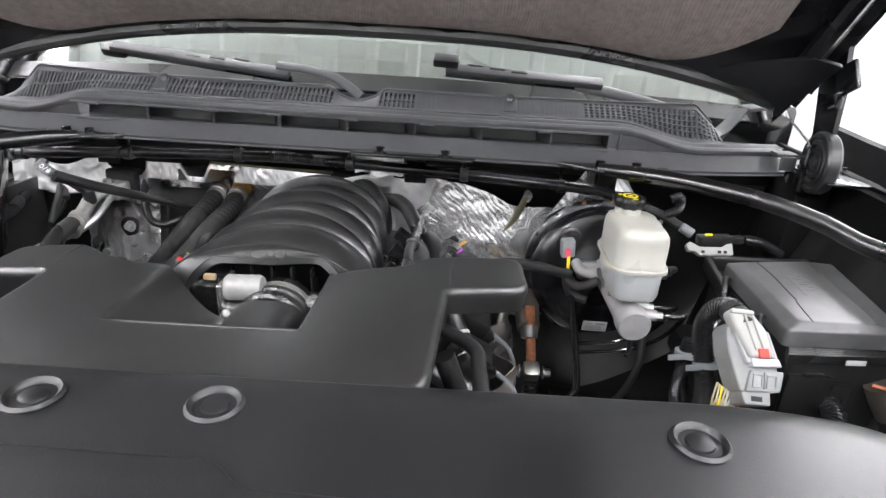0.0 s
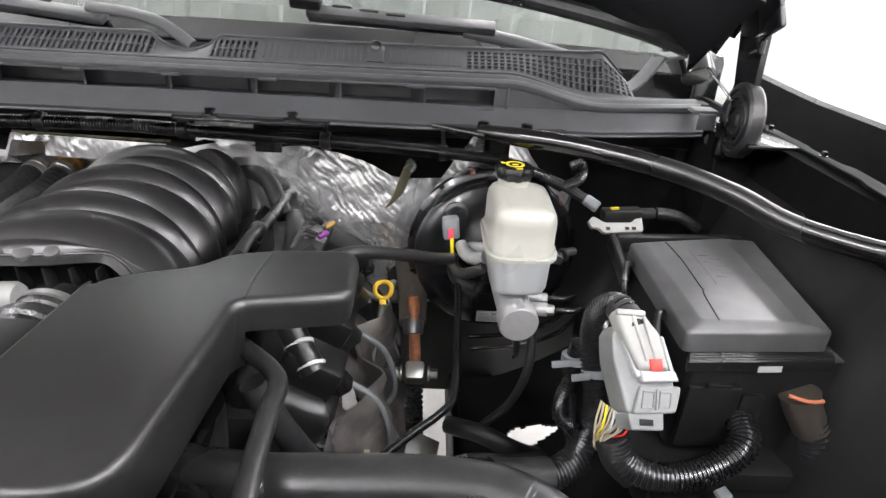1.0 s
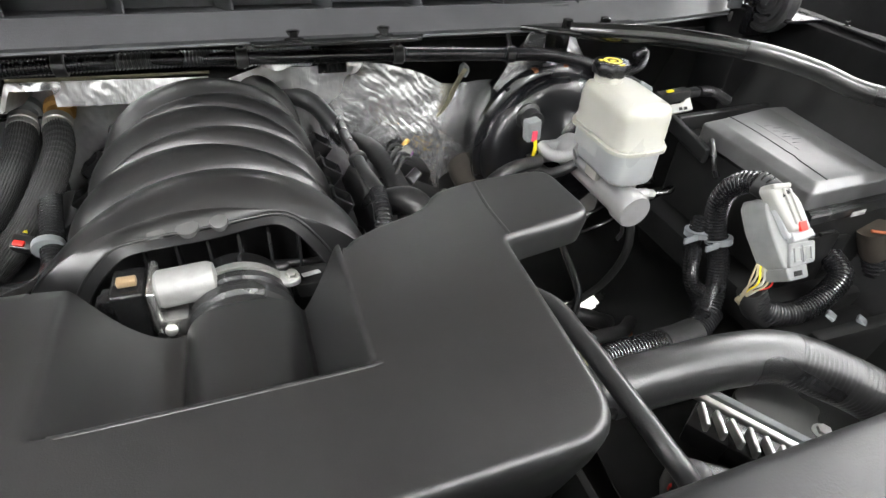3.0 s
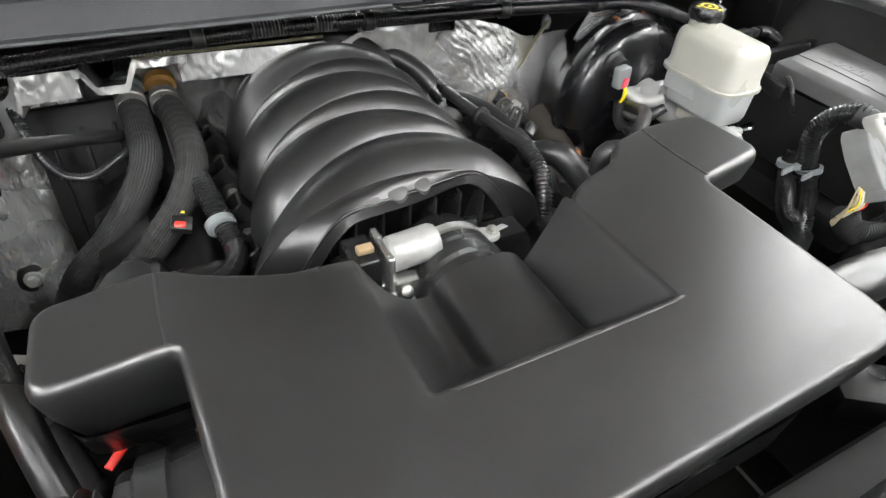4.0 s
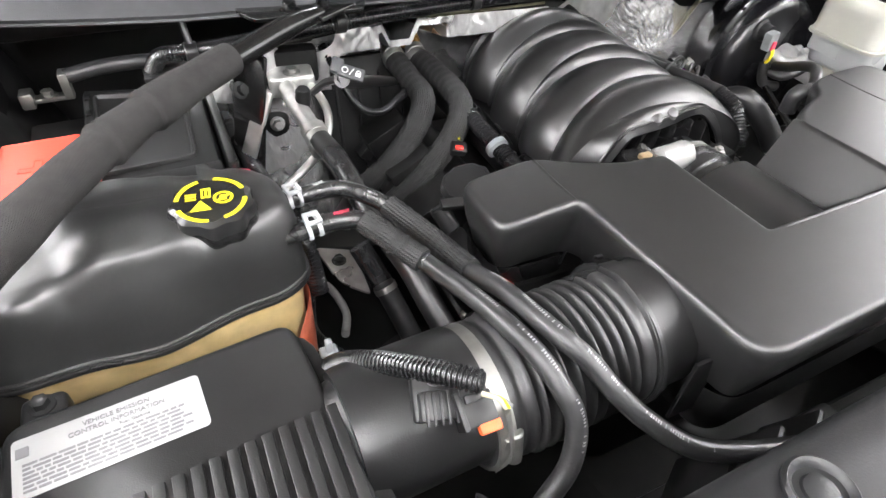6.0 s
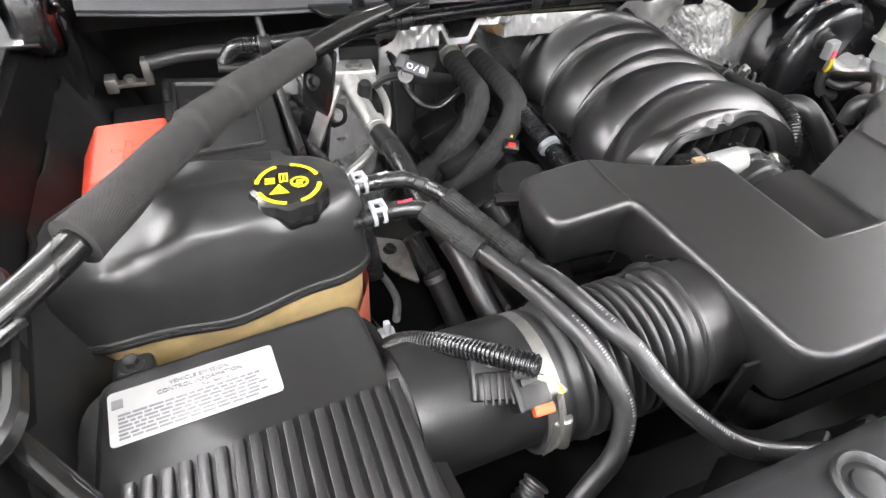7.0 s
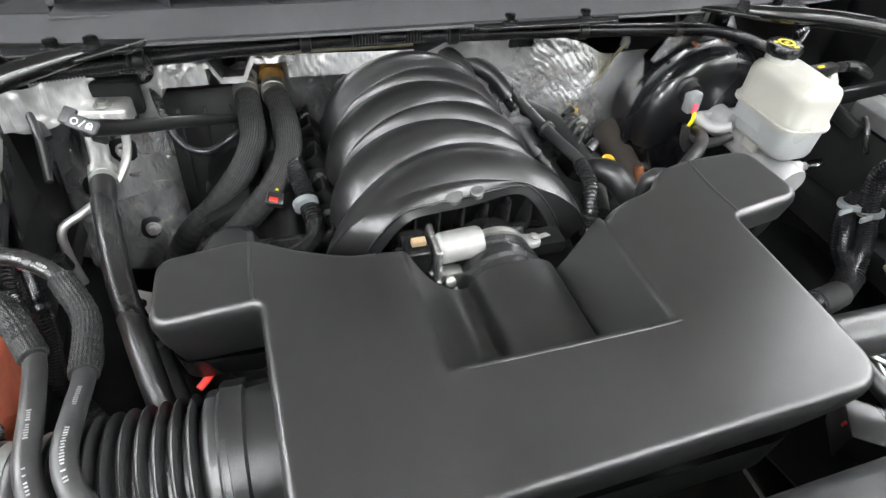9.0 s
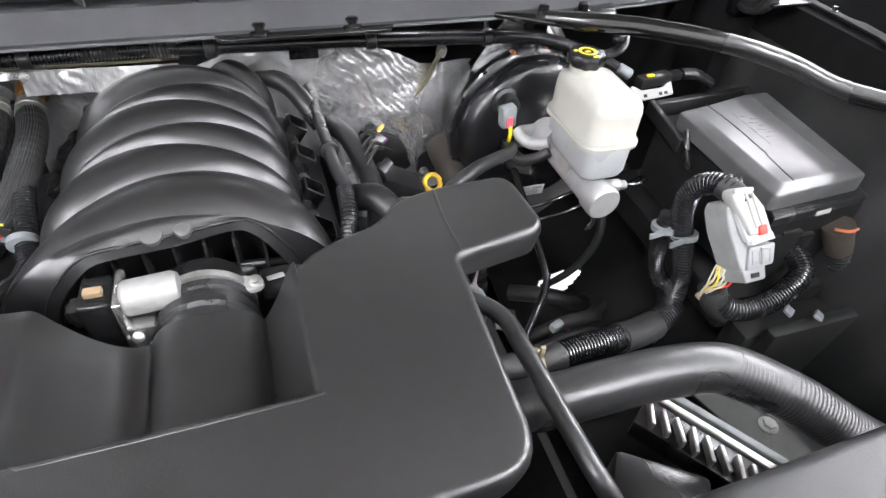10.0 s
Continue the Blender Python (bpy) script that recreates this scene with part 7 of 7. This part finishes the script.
splash_shield = single("splash_shield", open_splash(), DARK, "black rubber splash shield low beside the engine", "splash shield", "splash shields")
single("splash_shield", sheet(lambda u, v: Vector((-splash(u, v, 0.22).x, *splash(u, v, 0.22).yz)), 24, 14, 0.004), DARK, "black rubber splash shield low under the tank", "splash shield", "splash shields")
under = thing("accessory_drive", (-0.1, 0.62, 0.6), "dark belt-driven accessories at the front of the engine", "accessories")
part("alternator", lathe([(0.03, 0), (0.065, 0.01), (0.07, 0.03), (0.07, 0.11), (0.06, 0.13), (0.03, 0.135)], (-0.3, 0.62, 0.86), (0, 1, 0), 32), DARK, under)
part("compressor", lathe([(0.03, 0), (0.06, 0.01), (0.06, 0.16), (0.03, 0.17)], (-0.42, 0.62, 0.8), (0, 1, 0), 32), DARK, under)
part("pump", lathe([(0.03, 0), (0.06, 0.01), (0.06, 0.1), (0.03, 0.11)], (0.19, 0.6, 0.88), (0, 1, 0), 32), DARK, under)
part("undertray", box(-0.4, 0.4, 0.3, 0.75, 0.6, 0.62, 0.005), DARK, under)
part("bracket", box(-0.46, 0.3, 0.7, 0.74, 0.62, 0.86, 0.02), DARK, under)

# small hoses, plugs and brackets low beside the steering shaft
clut = thing("lower_harness", (0.42, 0.8, 0.7), "tangle of black low wiring with small red and grey plugs", "wiring loom")
for pts, rr in (([(0.36, 0.78, 0.8), (0.42, 0.77, 0.84), (0.48, 0.78, 0.83), (0.53, 0.82, 0.8)], 0.011), ([(0.4, 0.9, 0.78), (0.45, 0.86, 0.8), (0.5, 0.85, 0.78), (0.54, 0.88, 0.74)], 0.014), ([(0.5, 0.86, 1.0), (0.497, 0.84, 0.94), (0.48, 0.85, 0.87), (0.45, 0.88, 0.8)], 0.006), ([(0.33, 0.72, 0.86), (0.38, 0.74, 0.84), (0.44, 0.74, 0.85), (0.5, 0.73, 0.83)], 0.008)):
    part("lead", tube(pts, rr, 12), TAPE, clut)
part("plug", obox(pose(0.41, 0.765, 0.845, 10, 0, 20), 0.02, 0.013, 0.016, 0.003), GREYCON, clut)
part("red_plug", obox(pose(0.43, 0.77, 0.835, 0, 20, -10), 0.016, 0.012, 0.012, 0.002), REDCLIP, clut)
part("rust_boot", lathe([(0.006, 0), (0.009, 0.005), (0.008, 0.016), (0.005, 0.018)], (0.5, 0.8, 0.8), (0.4, -0.5, 0.6), 20), RUST, clut)
part("bracket", obox(pose(0.36, 0.83, 0.8, 20, 30, 0), 0.05, 0.04, 0.004, 0.001), STEEL, clut)
for q in ((0.665, 0.63, 0.955), (0.705, 0.615, 0.95)):
    part("clip", obox(pose(*q, 20, 10, 30), 0.018, 0.012, 0.005, 0.001), GREYCON, clut)

# ---- loom along the cowl ----
cl = thing("cowl_loom", (0, 1.05, 1.17), "long ribbed black wiring loom clipped along the cowl", "wiring loom")
LP = [(-0.65, 1.1, 1.125), (-0.637, 1.07, 1.155), (-0.615, 1.045, 1.168), (-0.57, 1.035, 1.173), (-0.5, 1.042, 1.175), (-0.412, 1.05, 1.179), (-0.31, 1.056, 1.182), (-0.209, 1.057, 1.185), (-0.1, 1.057, 1.186), (-0.006, 1.054, 1.184), (0.1, 1.057, 1.18), (0.199, 1.059, 1.176), (0.29, 1.064, 1.17), (0.374, 1.068, 1.164), (0.45, 1.07, 1.157), (0.52, 1.06, 1.14), (0.56, 1.05, 1.125)]
part("conduit", tube(LP, 0.0105, 14, pitch=0.0042, depth=0.0016), LOOM, cl)
for x, y, z in ((-0.6, 1.036, 1.17), (-0.412, 1.05, 1.179), (-0.209, 1.057, 1.185), (-0.006, 1.054, 1.184), (0.199, 1.059, 1.176), (0.374, 1.068, 1.164)):
    part("clip", join(lathe([(0.0118, -0.007), (0.013, -0.006), (0.013, 0.006), (0.0118, 0.007)], (x, y, z), (1, 0, 0), 18), rod((x, y, z + 0.01), (x - 0.003, y + 0.012, z + 0.035), 0.004)), SATIN, cl)
part("hook", tube([(0.56, 1.05, 1.125), (0.575, 1.02, 1.15), (0.57, 1.01, 1.175), (0.555, 1.01, 1.17)], 0.008, 10, pitch=0.004, depth=0.0015), LOOM, cl)
part("grey_sleeve", rod((0.59, 1.03, 1.115), (0.61, 1.02, 1.105), 0.009), GREYCON, cl, "grey connector sleeve")
part("lead", tube([(0.52, 1.06, 1.14), (0.56, 1.045, 1.128), (0.59, 1.03, 1.115)], 0.008, 10), TAPE, cl)

# ---- heater hoses ----
def heater_hose(pts, fit_mat, group):
    h = thing("heater_hose", pts[0], "braided grey-black heater hose from a firewall fitting", "hose", "heater hoses")
    part("hose", braided(pts[1:], 0.0178, 34, 0.0072, 0.0007), BRAID, h)
    d = (Vector(pts[1]) - Vector(pts[0])).normalized()
    p = Vector(pts[0])
    part("crimp", lathe([(0.016, 0), (0.0185, 0.002), (0.0185, 0.012), (0.017, 0.013), (0.0185, 0.015), (0.0185, 0.026), (0.016, 0.028)], Vector(pts[1]) - d * 0.02, d, 28), ALU, h, "crimped metal collar")
    part("fitting", lathe([(0.012, 0), (0.02, 0.002), (0.02, 0.014), (0.016, 0.018), (0.016, 0.03)], Vector(pts[1]) - d * 0.05, d, 28), fit_mat, h)
    part("stub", rod(p + Vector((0, 0.06, 0.0)), Vector(pts[1]) - d * 0.04, 0.011), ALU, h)


heater_hose([(-0.3, 1.19, 1.088), (-0.299, 1.14, 1.075), (-0.296, 1.08, 1.066), (-0.297, 1.03, 1.06), (-0.318, 1.005, 1.03), (-0.36, 1.0, 0.98), (-0.406, 1.01, 0.93), (-0.44, 1.02, 0.87)], GREYCON, "")
heater_hose([(-0.259, 1.19, 1.085), (-0.259, 1.14, 1.071), (-0.25, 1.085, 1.067), (-0.25, 1.0, 1.062), (-0.274, 0.968, 1.03), (-0.32, 0.96, 0.98), (-0.37, 0.965, 0.93), (-0.41, 0.98, 0.87)], OCHRE, "")

# ---- air-conditioning lines ----
ac = thing("aircon_lines", (-0.47, 1.0, 0.95), "aluminium air-conditioning lines with a crimped black hose", "aircon line")
part("valve_block", obox(pose(-0.478, 1.085, 1.094, 0, 0, -6), 0.062, 0.05, 0.03, 0.005, 3), ALU, ac)
part("gasket", obox(pose(-0.478, 1.112, 1.104, 0, 0, -6), 0.09, 0.03, 0.05, 0.006), DARK, ac)
part("suction_pipe", tube([(-0.488, 1.07, 1.095), (-0.487, 1.03, 1.088), (-0.482, 1.0, 1.078), (-0.478, 0.97, 1.07)], 0.0125, 16), ALU, ac)
part("crimp", lathe([(0.0145, 0), (0.0165, 0.001), (0.0165, 0.012), (0.0152, 0.013), (0.0165, 0.015), (0.0165, 0.027), (0.0152, 0.028), (0.0165, 0.03), (0.0165, 0.04), (0.014, 0.042)], (-0.479, 0.982, 1.074), (0.1, -0.92, -0.35), 28), ALU, ac, "crimped collar")
part("liquid_pipe", tube([(-0.46, 1.075, 1.095), (-0.452, 1.03, 1.09), (-0.452, 0.995, 1.075), (-0.47, 0.965, 1.055), (-0.505, 0.94, 1.04), (-0.53, 0.925, 1.03), (-0.533, 0.915, 1.0), (-0.53, 0.91, 0.95)], 0.0055, 12), ALU, ac)
part("service_cap", lathe([(0.009, 0), (0.0105, 0.002), (0.0105, 0.022), (0.008, 0.026)], (-0.479, 1.02, 1.088), (0.05, -0.2, 1), 18, 12, 0.05), SATIN, ac, "black service-port cap")
part("block_bolt", bolt((-0.478, 1.075, 1.109), r=0.008), STEEL, ac)
part("hose", tube([(-0.476, 0.955, 1.07), (-0.468, 0.9, 1.066), (-0.455, 0.82, 1.036), (-0.438, 0.755, 1.015), (-0.425, 0.705, 0.98), (-0.405, 0.64, 0.93)], 0.0145, 18), RUBBER, ac, "smooth black hose")
part("low_cap", lathe([(0.009, 0), (0.009, 0.02), (0.007, 0.024)], (-0.535, 0.9, 0.99), (0, -0.3, 1), 18), SATIN, ac)
hv = thing("heater_plenum", (-0.46, 1.1, 0.9), "foil-faced heater plenum beneath the aircon block", "heater plenum")


def plenum_face(u, v):
    x, z = -0.6 + 0.25 * u, 1.1 - 0.32 * v
    crumple = 0.004 * abs(noise.noise(Vector((x * 48, z * 40, 6))))
    y = 1.185 - 0.24 * (0.99 - z) - 0.03 * math.sin(math.pi * u) ** 0.7 + 0.05 * max(0, 0.15 - v)
    return Vector((x, y - crumple + 0.006 * noise.noise(Vector((x * 25, z * 14, 2))), z))


part("plenum", sheet(plenum_face, 60, 60, 0.003), SHIELD, hv, "embossed silver foil face", sharp=60)
pcov = part("cover", obox(pose(-0.345, 1.135, 0.985, -14, 0, 0), 0.15, 0.02, 0.2, 0.005, 2), DARK, hv, "dark ribbed plastic cover")
for i in range(4):
    part("cover_rib", obox(pose(-0.4 + 0.037 * i, 1.122, 0.975, -14, 0, 0), 0.004, 0.01, 0.17, 0.001), DARK, pcov)
for p in ((-0.495, 1.152, 0.99), (-0.486, 1.12, 0.855), (-0.55, 1.15, 0.93)):
    nut = part("nut_seat", lathe([(0.02, -0.006), (0.022, 0.0), (0.018, 0.002)], p, (0, -0.95, 0.25), 24), DARK, hv)
    part("nut", bolt(p, (0, -0.95, 0.25), 0.008, 0.012), BARREL, nut)
tag = thing("lock_tag", (-0.45, 0.9, 1.18), "grey plastic tag with white lock symbols", "tag")
tm = frame_at((-0.45, 0.89, 1.188), (0.85, -0.5, -0.1), (0.0, -0.65, 0.76)) @ Matrix.Diagonal((0.75, 0.75, 0.75, 1))
part("plate", obox(tm, 0.04, 0.02, 0.007, 0.003, 3), COWL, tag)
part("clip", obox(tm @ pose(-0.022, 0.005, -0.002), 0.018, 0.024, 0.01, 0.003), COWL, tag)
part("ring_mark", arc_mark(tm @ pose(-0.01, 0, 0.0036), 0.0042, 0.0018, 0, 360), WHITECON, tag)
part("slash_mark", turned(box(-0.0008, 0.0008, -0.006, 0.006, 0.0036, 0.0042, 0), tm @ pose(0, 0, 0, 0, 0, -25)), WHITECON, tag)
part("lock_mark", join(turned(box(0.006, 0.014, -0.005, 0.001, 0.0036, 0.0042, 0), tm), arc_mark(tm @ pose(0.01, 0.001, 0.0036), 0.003, 0.0014, 0, 180)), WHITECON, tag)
part("rod", tube([(-0.455, 0.91, 1.172), (-0.42, 0.96, 1.14), (-0.37, 1.03, 1.1), (-0.312, 1.105, 1.055)], 0.0085, 12, taper=lambda u: 1.15 - 0.4 * u), SATIN, tag, "tapered black rod")
part("stem", tube([(-0.455, 0.912, 1.172), (-0.465, 0.95, 1.15), (-0.47, 0.99, 1.12)], 0.005, 8), SATIN, tag)
HLOOM = [(-0.42, 1.12, 1.12), (-0.412, 1.085, 1.1), (-0.402, 1.06, 1.07), (-0.385, 1.045, 1.05), (-0.358, 1.04, 1.045), (-0.33, 1.05, 1.055), (-0.305, 1.065, 1.06)]
single("heater_loom", tube(HLOOM, 0.0068, 12, pitch=0.004, depth=0.0015), LOOM, "thin ribbed loom near the heater hoses", "wiring loom")
bs = thing("strut_bracket", (-0.565, 0.93, 1.0), "black steel bracket plate below the foam-sleeved brace", "bracket")
part("plate", obox(pose(-0.565, 0.925, 1.11, 0, 12, 30), 0.006, 0.05, 0.2, 0.003), ENAMEL, bs)
part("bolt", bolt((-0.57, 0.885, 1.19), (0.6, -0.7, 0.4), 0.006, 0.006), DARK, bs)
part("foil_scrap", obox(pose(-0.556, 0.915, 1.13, 10, 20, 30), 0.004, 0.022, 0.09, 0.001), ALU, bs)
single("side_loom", tube([(-0.585, 1.0, 1.1), (-0.575, 0.95, 1.09), (-0.57, 0.9, 1.085), (-0.56, 0.84, 1.08), (-0.545, 0.79, 1.06), (-0.54, 0.76, 1.0)], 0.0105, 12, pitch=0.0042, depth=0.0018), LOOM, "ribbed loom running beside the battery cover", "wiring loom")
for j, (pts, r, pitch) in enumerate((
        ([(-0.548, 0.84, 1.05), (-0.543, 0.812, 1.01), (-0.549, 0.803, 0.96), (-0.555, 0.79, 0.91), (-0.537, 0.77, 0.88), (-0.498, 0.724, 0.87)], 0.0125, 0.0046),
        ([(-0.46, 0.6, 1.0), (-0.5, 0.61, 1.02), (-0.54, 0.64, 1.02), (-0.565, 0.68, 0.99)], 0.009, 0.004))):
    single("low_loom", tube(pts, r, 12, pitch=pitch, depth=0.0018), LOOM, "ribbed black loom between tank and duct", "wiring loom", "looms by the tank")
single("loom_tie", lathe([(0.0125, -0.003), (0.0142, -0.003), (0.0142, 0.003), (0.0125, 0.003)], (-0.5435, 0.815, 1.014), (0.1, -0.6, -0.8), 20), SATIN, "black cable tie round the loom beside the tank", "cable tie")
dh = thing("drain_hose", (-0.422, 0.734, 0.85), "dull black rubber hose running down between tank and engine", "hose")
part("hose", tube([(-0.468, 0.839, 0.98), (-0.447, 0.802, 0.93), (-0.43, 0.763, 0.88), (-0.422, 0.734, 0.85)], 0.0145, 16), RUBBER, dh)
part("hose_band", lathe([(0.0146, -0.004), (0.0158, -0.004), (0.0158, 0.004), (0.0146, 0.004)], (-0.447, 0.802, 0.93), Vector((-0.43, 0.763, 0.88)) - Vector((-0.447, 0.802, 0.93)), 20), STEEL, dh, "steel hose clip")
lp = thing("lower_plate", (-0.504, 0.945, 0.89), "dull grey steel plate low between tank and engine", "bracket")
part("plate", slab(rounded([(-0.504, 0.945), (-0.453, 0.919), (-0.458, 0.826), (-0.491, 0.863)], 0.01, 4), 0.896, 0.9, 0.001), STAINED, lp)
part("bolt", bolt((-0.479, 0.904, 0.9), r=0.007, h=0.007), ENAMEL, lp)
wclip = thing("loom_clip", (-0.564, 0.637, 1.03), "small off-white clip on a loom beside the tank", "clip")
part("body", join(box(-0.572, -0.556, 0.63, 0.642, 1.034, 1.058, 0.002), box(-0.567, -0.561, 0.632, 0.638, 1.056, 1.072, 0.001), box(-0.58, -0.55, 0.634, 0.639, 1.04, 1.046, 0.001)), CLAMP, wclip)
single("low_aircon_pipe", tube([(-0.535, 0.89, 0.93), (-0.527, 0.865, 0.925), (-0.512, 0.83, 0.927), (-0.507, 0.784, 0.928), (-0.522, 0.737, 0.945)], 0.005, 12), ALU, "bent aluminium pipe beside the coolant tank", "pipe")

# ---- hoses and plugs round the manifold ----
ph = thing("purge_line", (0.13, 0.95, 1.05), "black vapour line along the manifold with a ribbed end", "hose")
part("line", tube([(0.15, 1.16, 1.02), (0.138, 1.155, 1.05), (0.122, 1.13, 1.06), (0.12, 1.07, 1.062), (0.12, 1.0, 1.068), (0.118, 0.92, 1.08), (0.122, 0.85, 1.086), (0.116, 0.805, 1.075)], 0.008, 14), RUBBER, ph)
part("ribbed_end", tube([(0.12, 0.855, 1.086), (0.118, 0.82, 1.08), (0.112, 0.795, 1.06), (0.106, 0.78, 1.035)], 0.0105, 14, pitch=0.0046, depth=0.002), LOOM, ph)
part("clip", lathe([(0.011, -0.004), (0.0125, -0.003), (0.0125, 0.003), (0.011, 0.004)], (0.119, 0.96, 1.074), (0, 1, -0.1), 18), SATIN, ph)
single("rear_breather_hose", tube([(0.03, 1.16, 1.085), (0.06, 1.15, 1.09), (0.09, 1.13, 1.08), (0.11, 1.1, 1.06), (0.125, 1.08, 1.04)], 0.0145, 16), RUBBER, "short thick rubber hose behind the manifold", "hose")
eh = thing("engine_harness", (0.17, 0.92, 1.03), "taped engine harness with small plugs beside the manifold", "wiring loom")
part("trunk", tube([(0.14, 1.08, 1.04), (0.155, 1.02, 1.05), (0.165, 0.95, 1.045), (0.165, 0.88, 1.035), (0.15, 0.82, 1.02)], 0.014, 14), TAPE, eh)
for p, mt in (((0.185, 1.02, 1.06), SATIN), ((0.19, 0.985, 1.062), STEEL), ((0.2, 1.0, 1.05), PURPLE), ((0.205, 1.035, 1.05), BRASS), ((0.19, 0.94, 1.05), SATIN)):
    part("plug", obox(frame_at(p, (0.7, 0.6, 0.2), (0.2, -0.5, 0.8)), 0.018 if mt in (PURPLE, BRASS) else 0.024, 0.008 if mt in (PURPLE, BRASS) else 0.015, 0.01, 0.003), mt, eh)
for k in range(4):
    part("lead", tube([(0.165, 1.0 - 0.02 * k, 1.055), (0.18, 1.0 - 0.015 * k, 1.07), (0.195, 1.0 - 0.01 * k, 1.06)], 0.003, 8), TAPE, eh)
ihose = thing("crankcase_tube", (0.2, 0.79, 1.03), "black crankcase tube with white bands beside the valve cover", "hose")
part("tube", tube([(0.135, 0.87, 1.06), (0.16, 0.84, 1.075), (0.185, 0.805, 1.045), (0.205, 0.786, 1.01), (0.225, 0.772, 0.98)], 0.017, 16), SATIN, ihose)
for p in ((0.207, 0.785, 1.008), (0.222, 0.774, 0.985)):
    part("white_band", lathe([(0.0173, -0.0025), (0.018, -0.002), (0.018, 0.002), (0.0173, 0.0025)], p, (0.35, -0.65, -0.6), 22), WHITECON, ihose)
part("outlet_hose", tube([(0.19, 0.665, 1.05), (0.205, 0.665, 1.01), (0.225, 0.68, 0.95), (0.24, 0.7, 0.9)], 0.014, 14), RUBBER, ihose)
sc = thing("side_cable_guide", (0.25, 0.77, 1.14), "ridged black cable guide behind the resonator arm", "cable guide")
part("guide", tube([(0.19, 0.765, 1.09), (0.225, 0.785, 1.115), (0.27, 0.82, 1.115), (0.32, 0.87, 1.09), (0.365, 0.92, 1.06), (0.39, 0.96, 1.04)], 0.0085, 12), SATIN, sc)
part("hook", tube([(0.165, 0.77, 1.09), (0.165, 0.768, 1.115), (0.18, 0.76, 1.12), (0.2, 0.745, 1.09)], 0.012, 12), RUBBER, sc)
lh = thing("injector_plugs", (-0.26, 0.9, 1.02), "red-locked connector and black vapour fittings beside the manifold", "connector")
part("plug", obox(frame_at((-0.278, 0.943, 1.02), (1, -0.4, 0), (0, -0.5, 0.85)), 0.024, 0.018, 0.016, 0.003), SATIN, lh)
part("lock", obox(frame_at((-0.28, 0.936, 1.026), (1, -0.4, 0), (0, -0.5, 0.85)), 0.012, 0.007, 0.006, 0.0015), REDCLIP, lh, "red lock clip")
part("yellow_wire", tube([(-0.275, 0.95, 1.03), (-0.27, 0.965, 1.04), (-0.262, 0.975, 1.03)], 0.003, 8, 0.004), YELLOW, lh)
part("purple_wire", tube([(-0.28, 0.952, 1.03), (-0.277, 0.97, 1.042), (-0.27, 0.985, 1.03)], 0.003, 8, 0.004), PURPLE, lh)
part("vent_pipe", tube([(-0.25, 1.0, 1.055), (-0.245, 0.96, 1.05), (-0.238, 0.91, 1.04), (-0.232, 0.87, 1.03)], 0.013, 14, pitch=0.005, depth=0.002), LOOM, lh)
part("pipe_collar", lathe([(0.014, -0.005), (0.0165, -0.004), (0.0165, 0.004), (0.014, 0.005)], (-0.24, 0.9, 1.04), (0.1, -0.9, -0.25), 22), GREYCON, lh, "pale collar")
part("elbow", tube([(-0.232, 0.87, 1.03), (-0.238, 0.835, 1.035), (-0.265, 0.805, 1.04), (-0.305, 0.785, 1.04), (-0.345, 0.775, 1.04)], 0.0125, 14), SATIN, lh)
part("guide_rail", obox(frame_at((-0.335, 0.775, 1.06), (1, -0.22, 0.1), (0, -0.3, 1)), 0.1, 0.014, 0.01, 0.003), SATIN, lh)
part("end_plug", rod((-0.385, 0.79, 1.055), (-0.372, 0.77, 1.03), 0.011), SATIN, lh)
part("foil_wrap", obox(pose(-0.392, 0.755, 1.035, 0, 0, 20), 0.008, 0.012, 0.008, 0.002), GREYCON, lh)
rr = single("red_duct_clip", obox(pose(-0.362, 0.657, 1.036, 10, 30, -40), 0.007, 0.019, 0.007, 0.0015), REDCLIP, "small red clip above the intake duct", "clip")
# alike pieces of the cowl's vents
grille_slats()
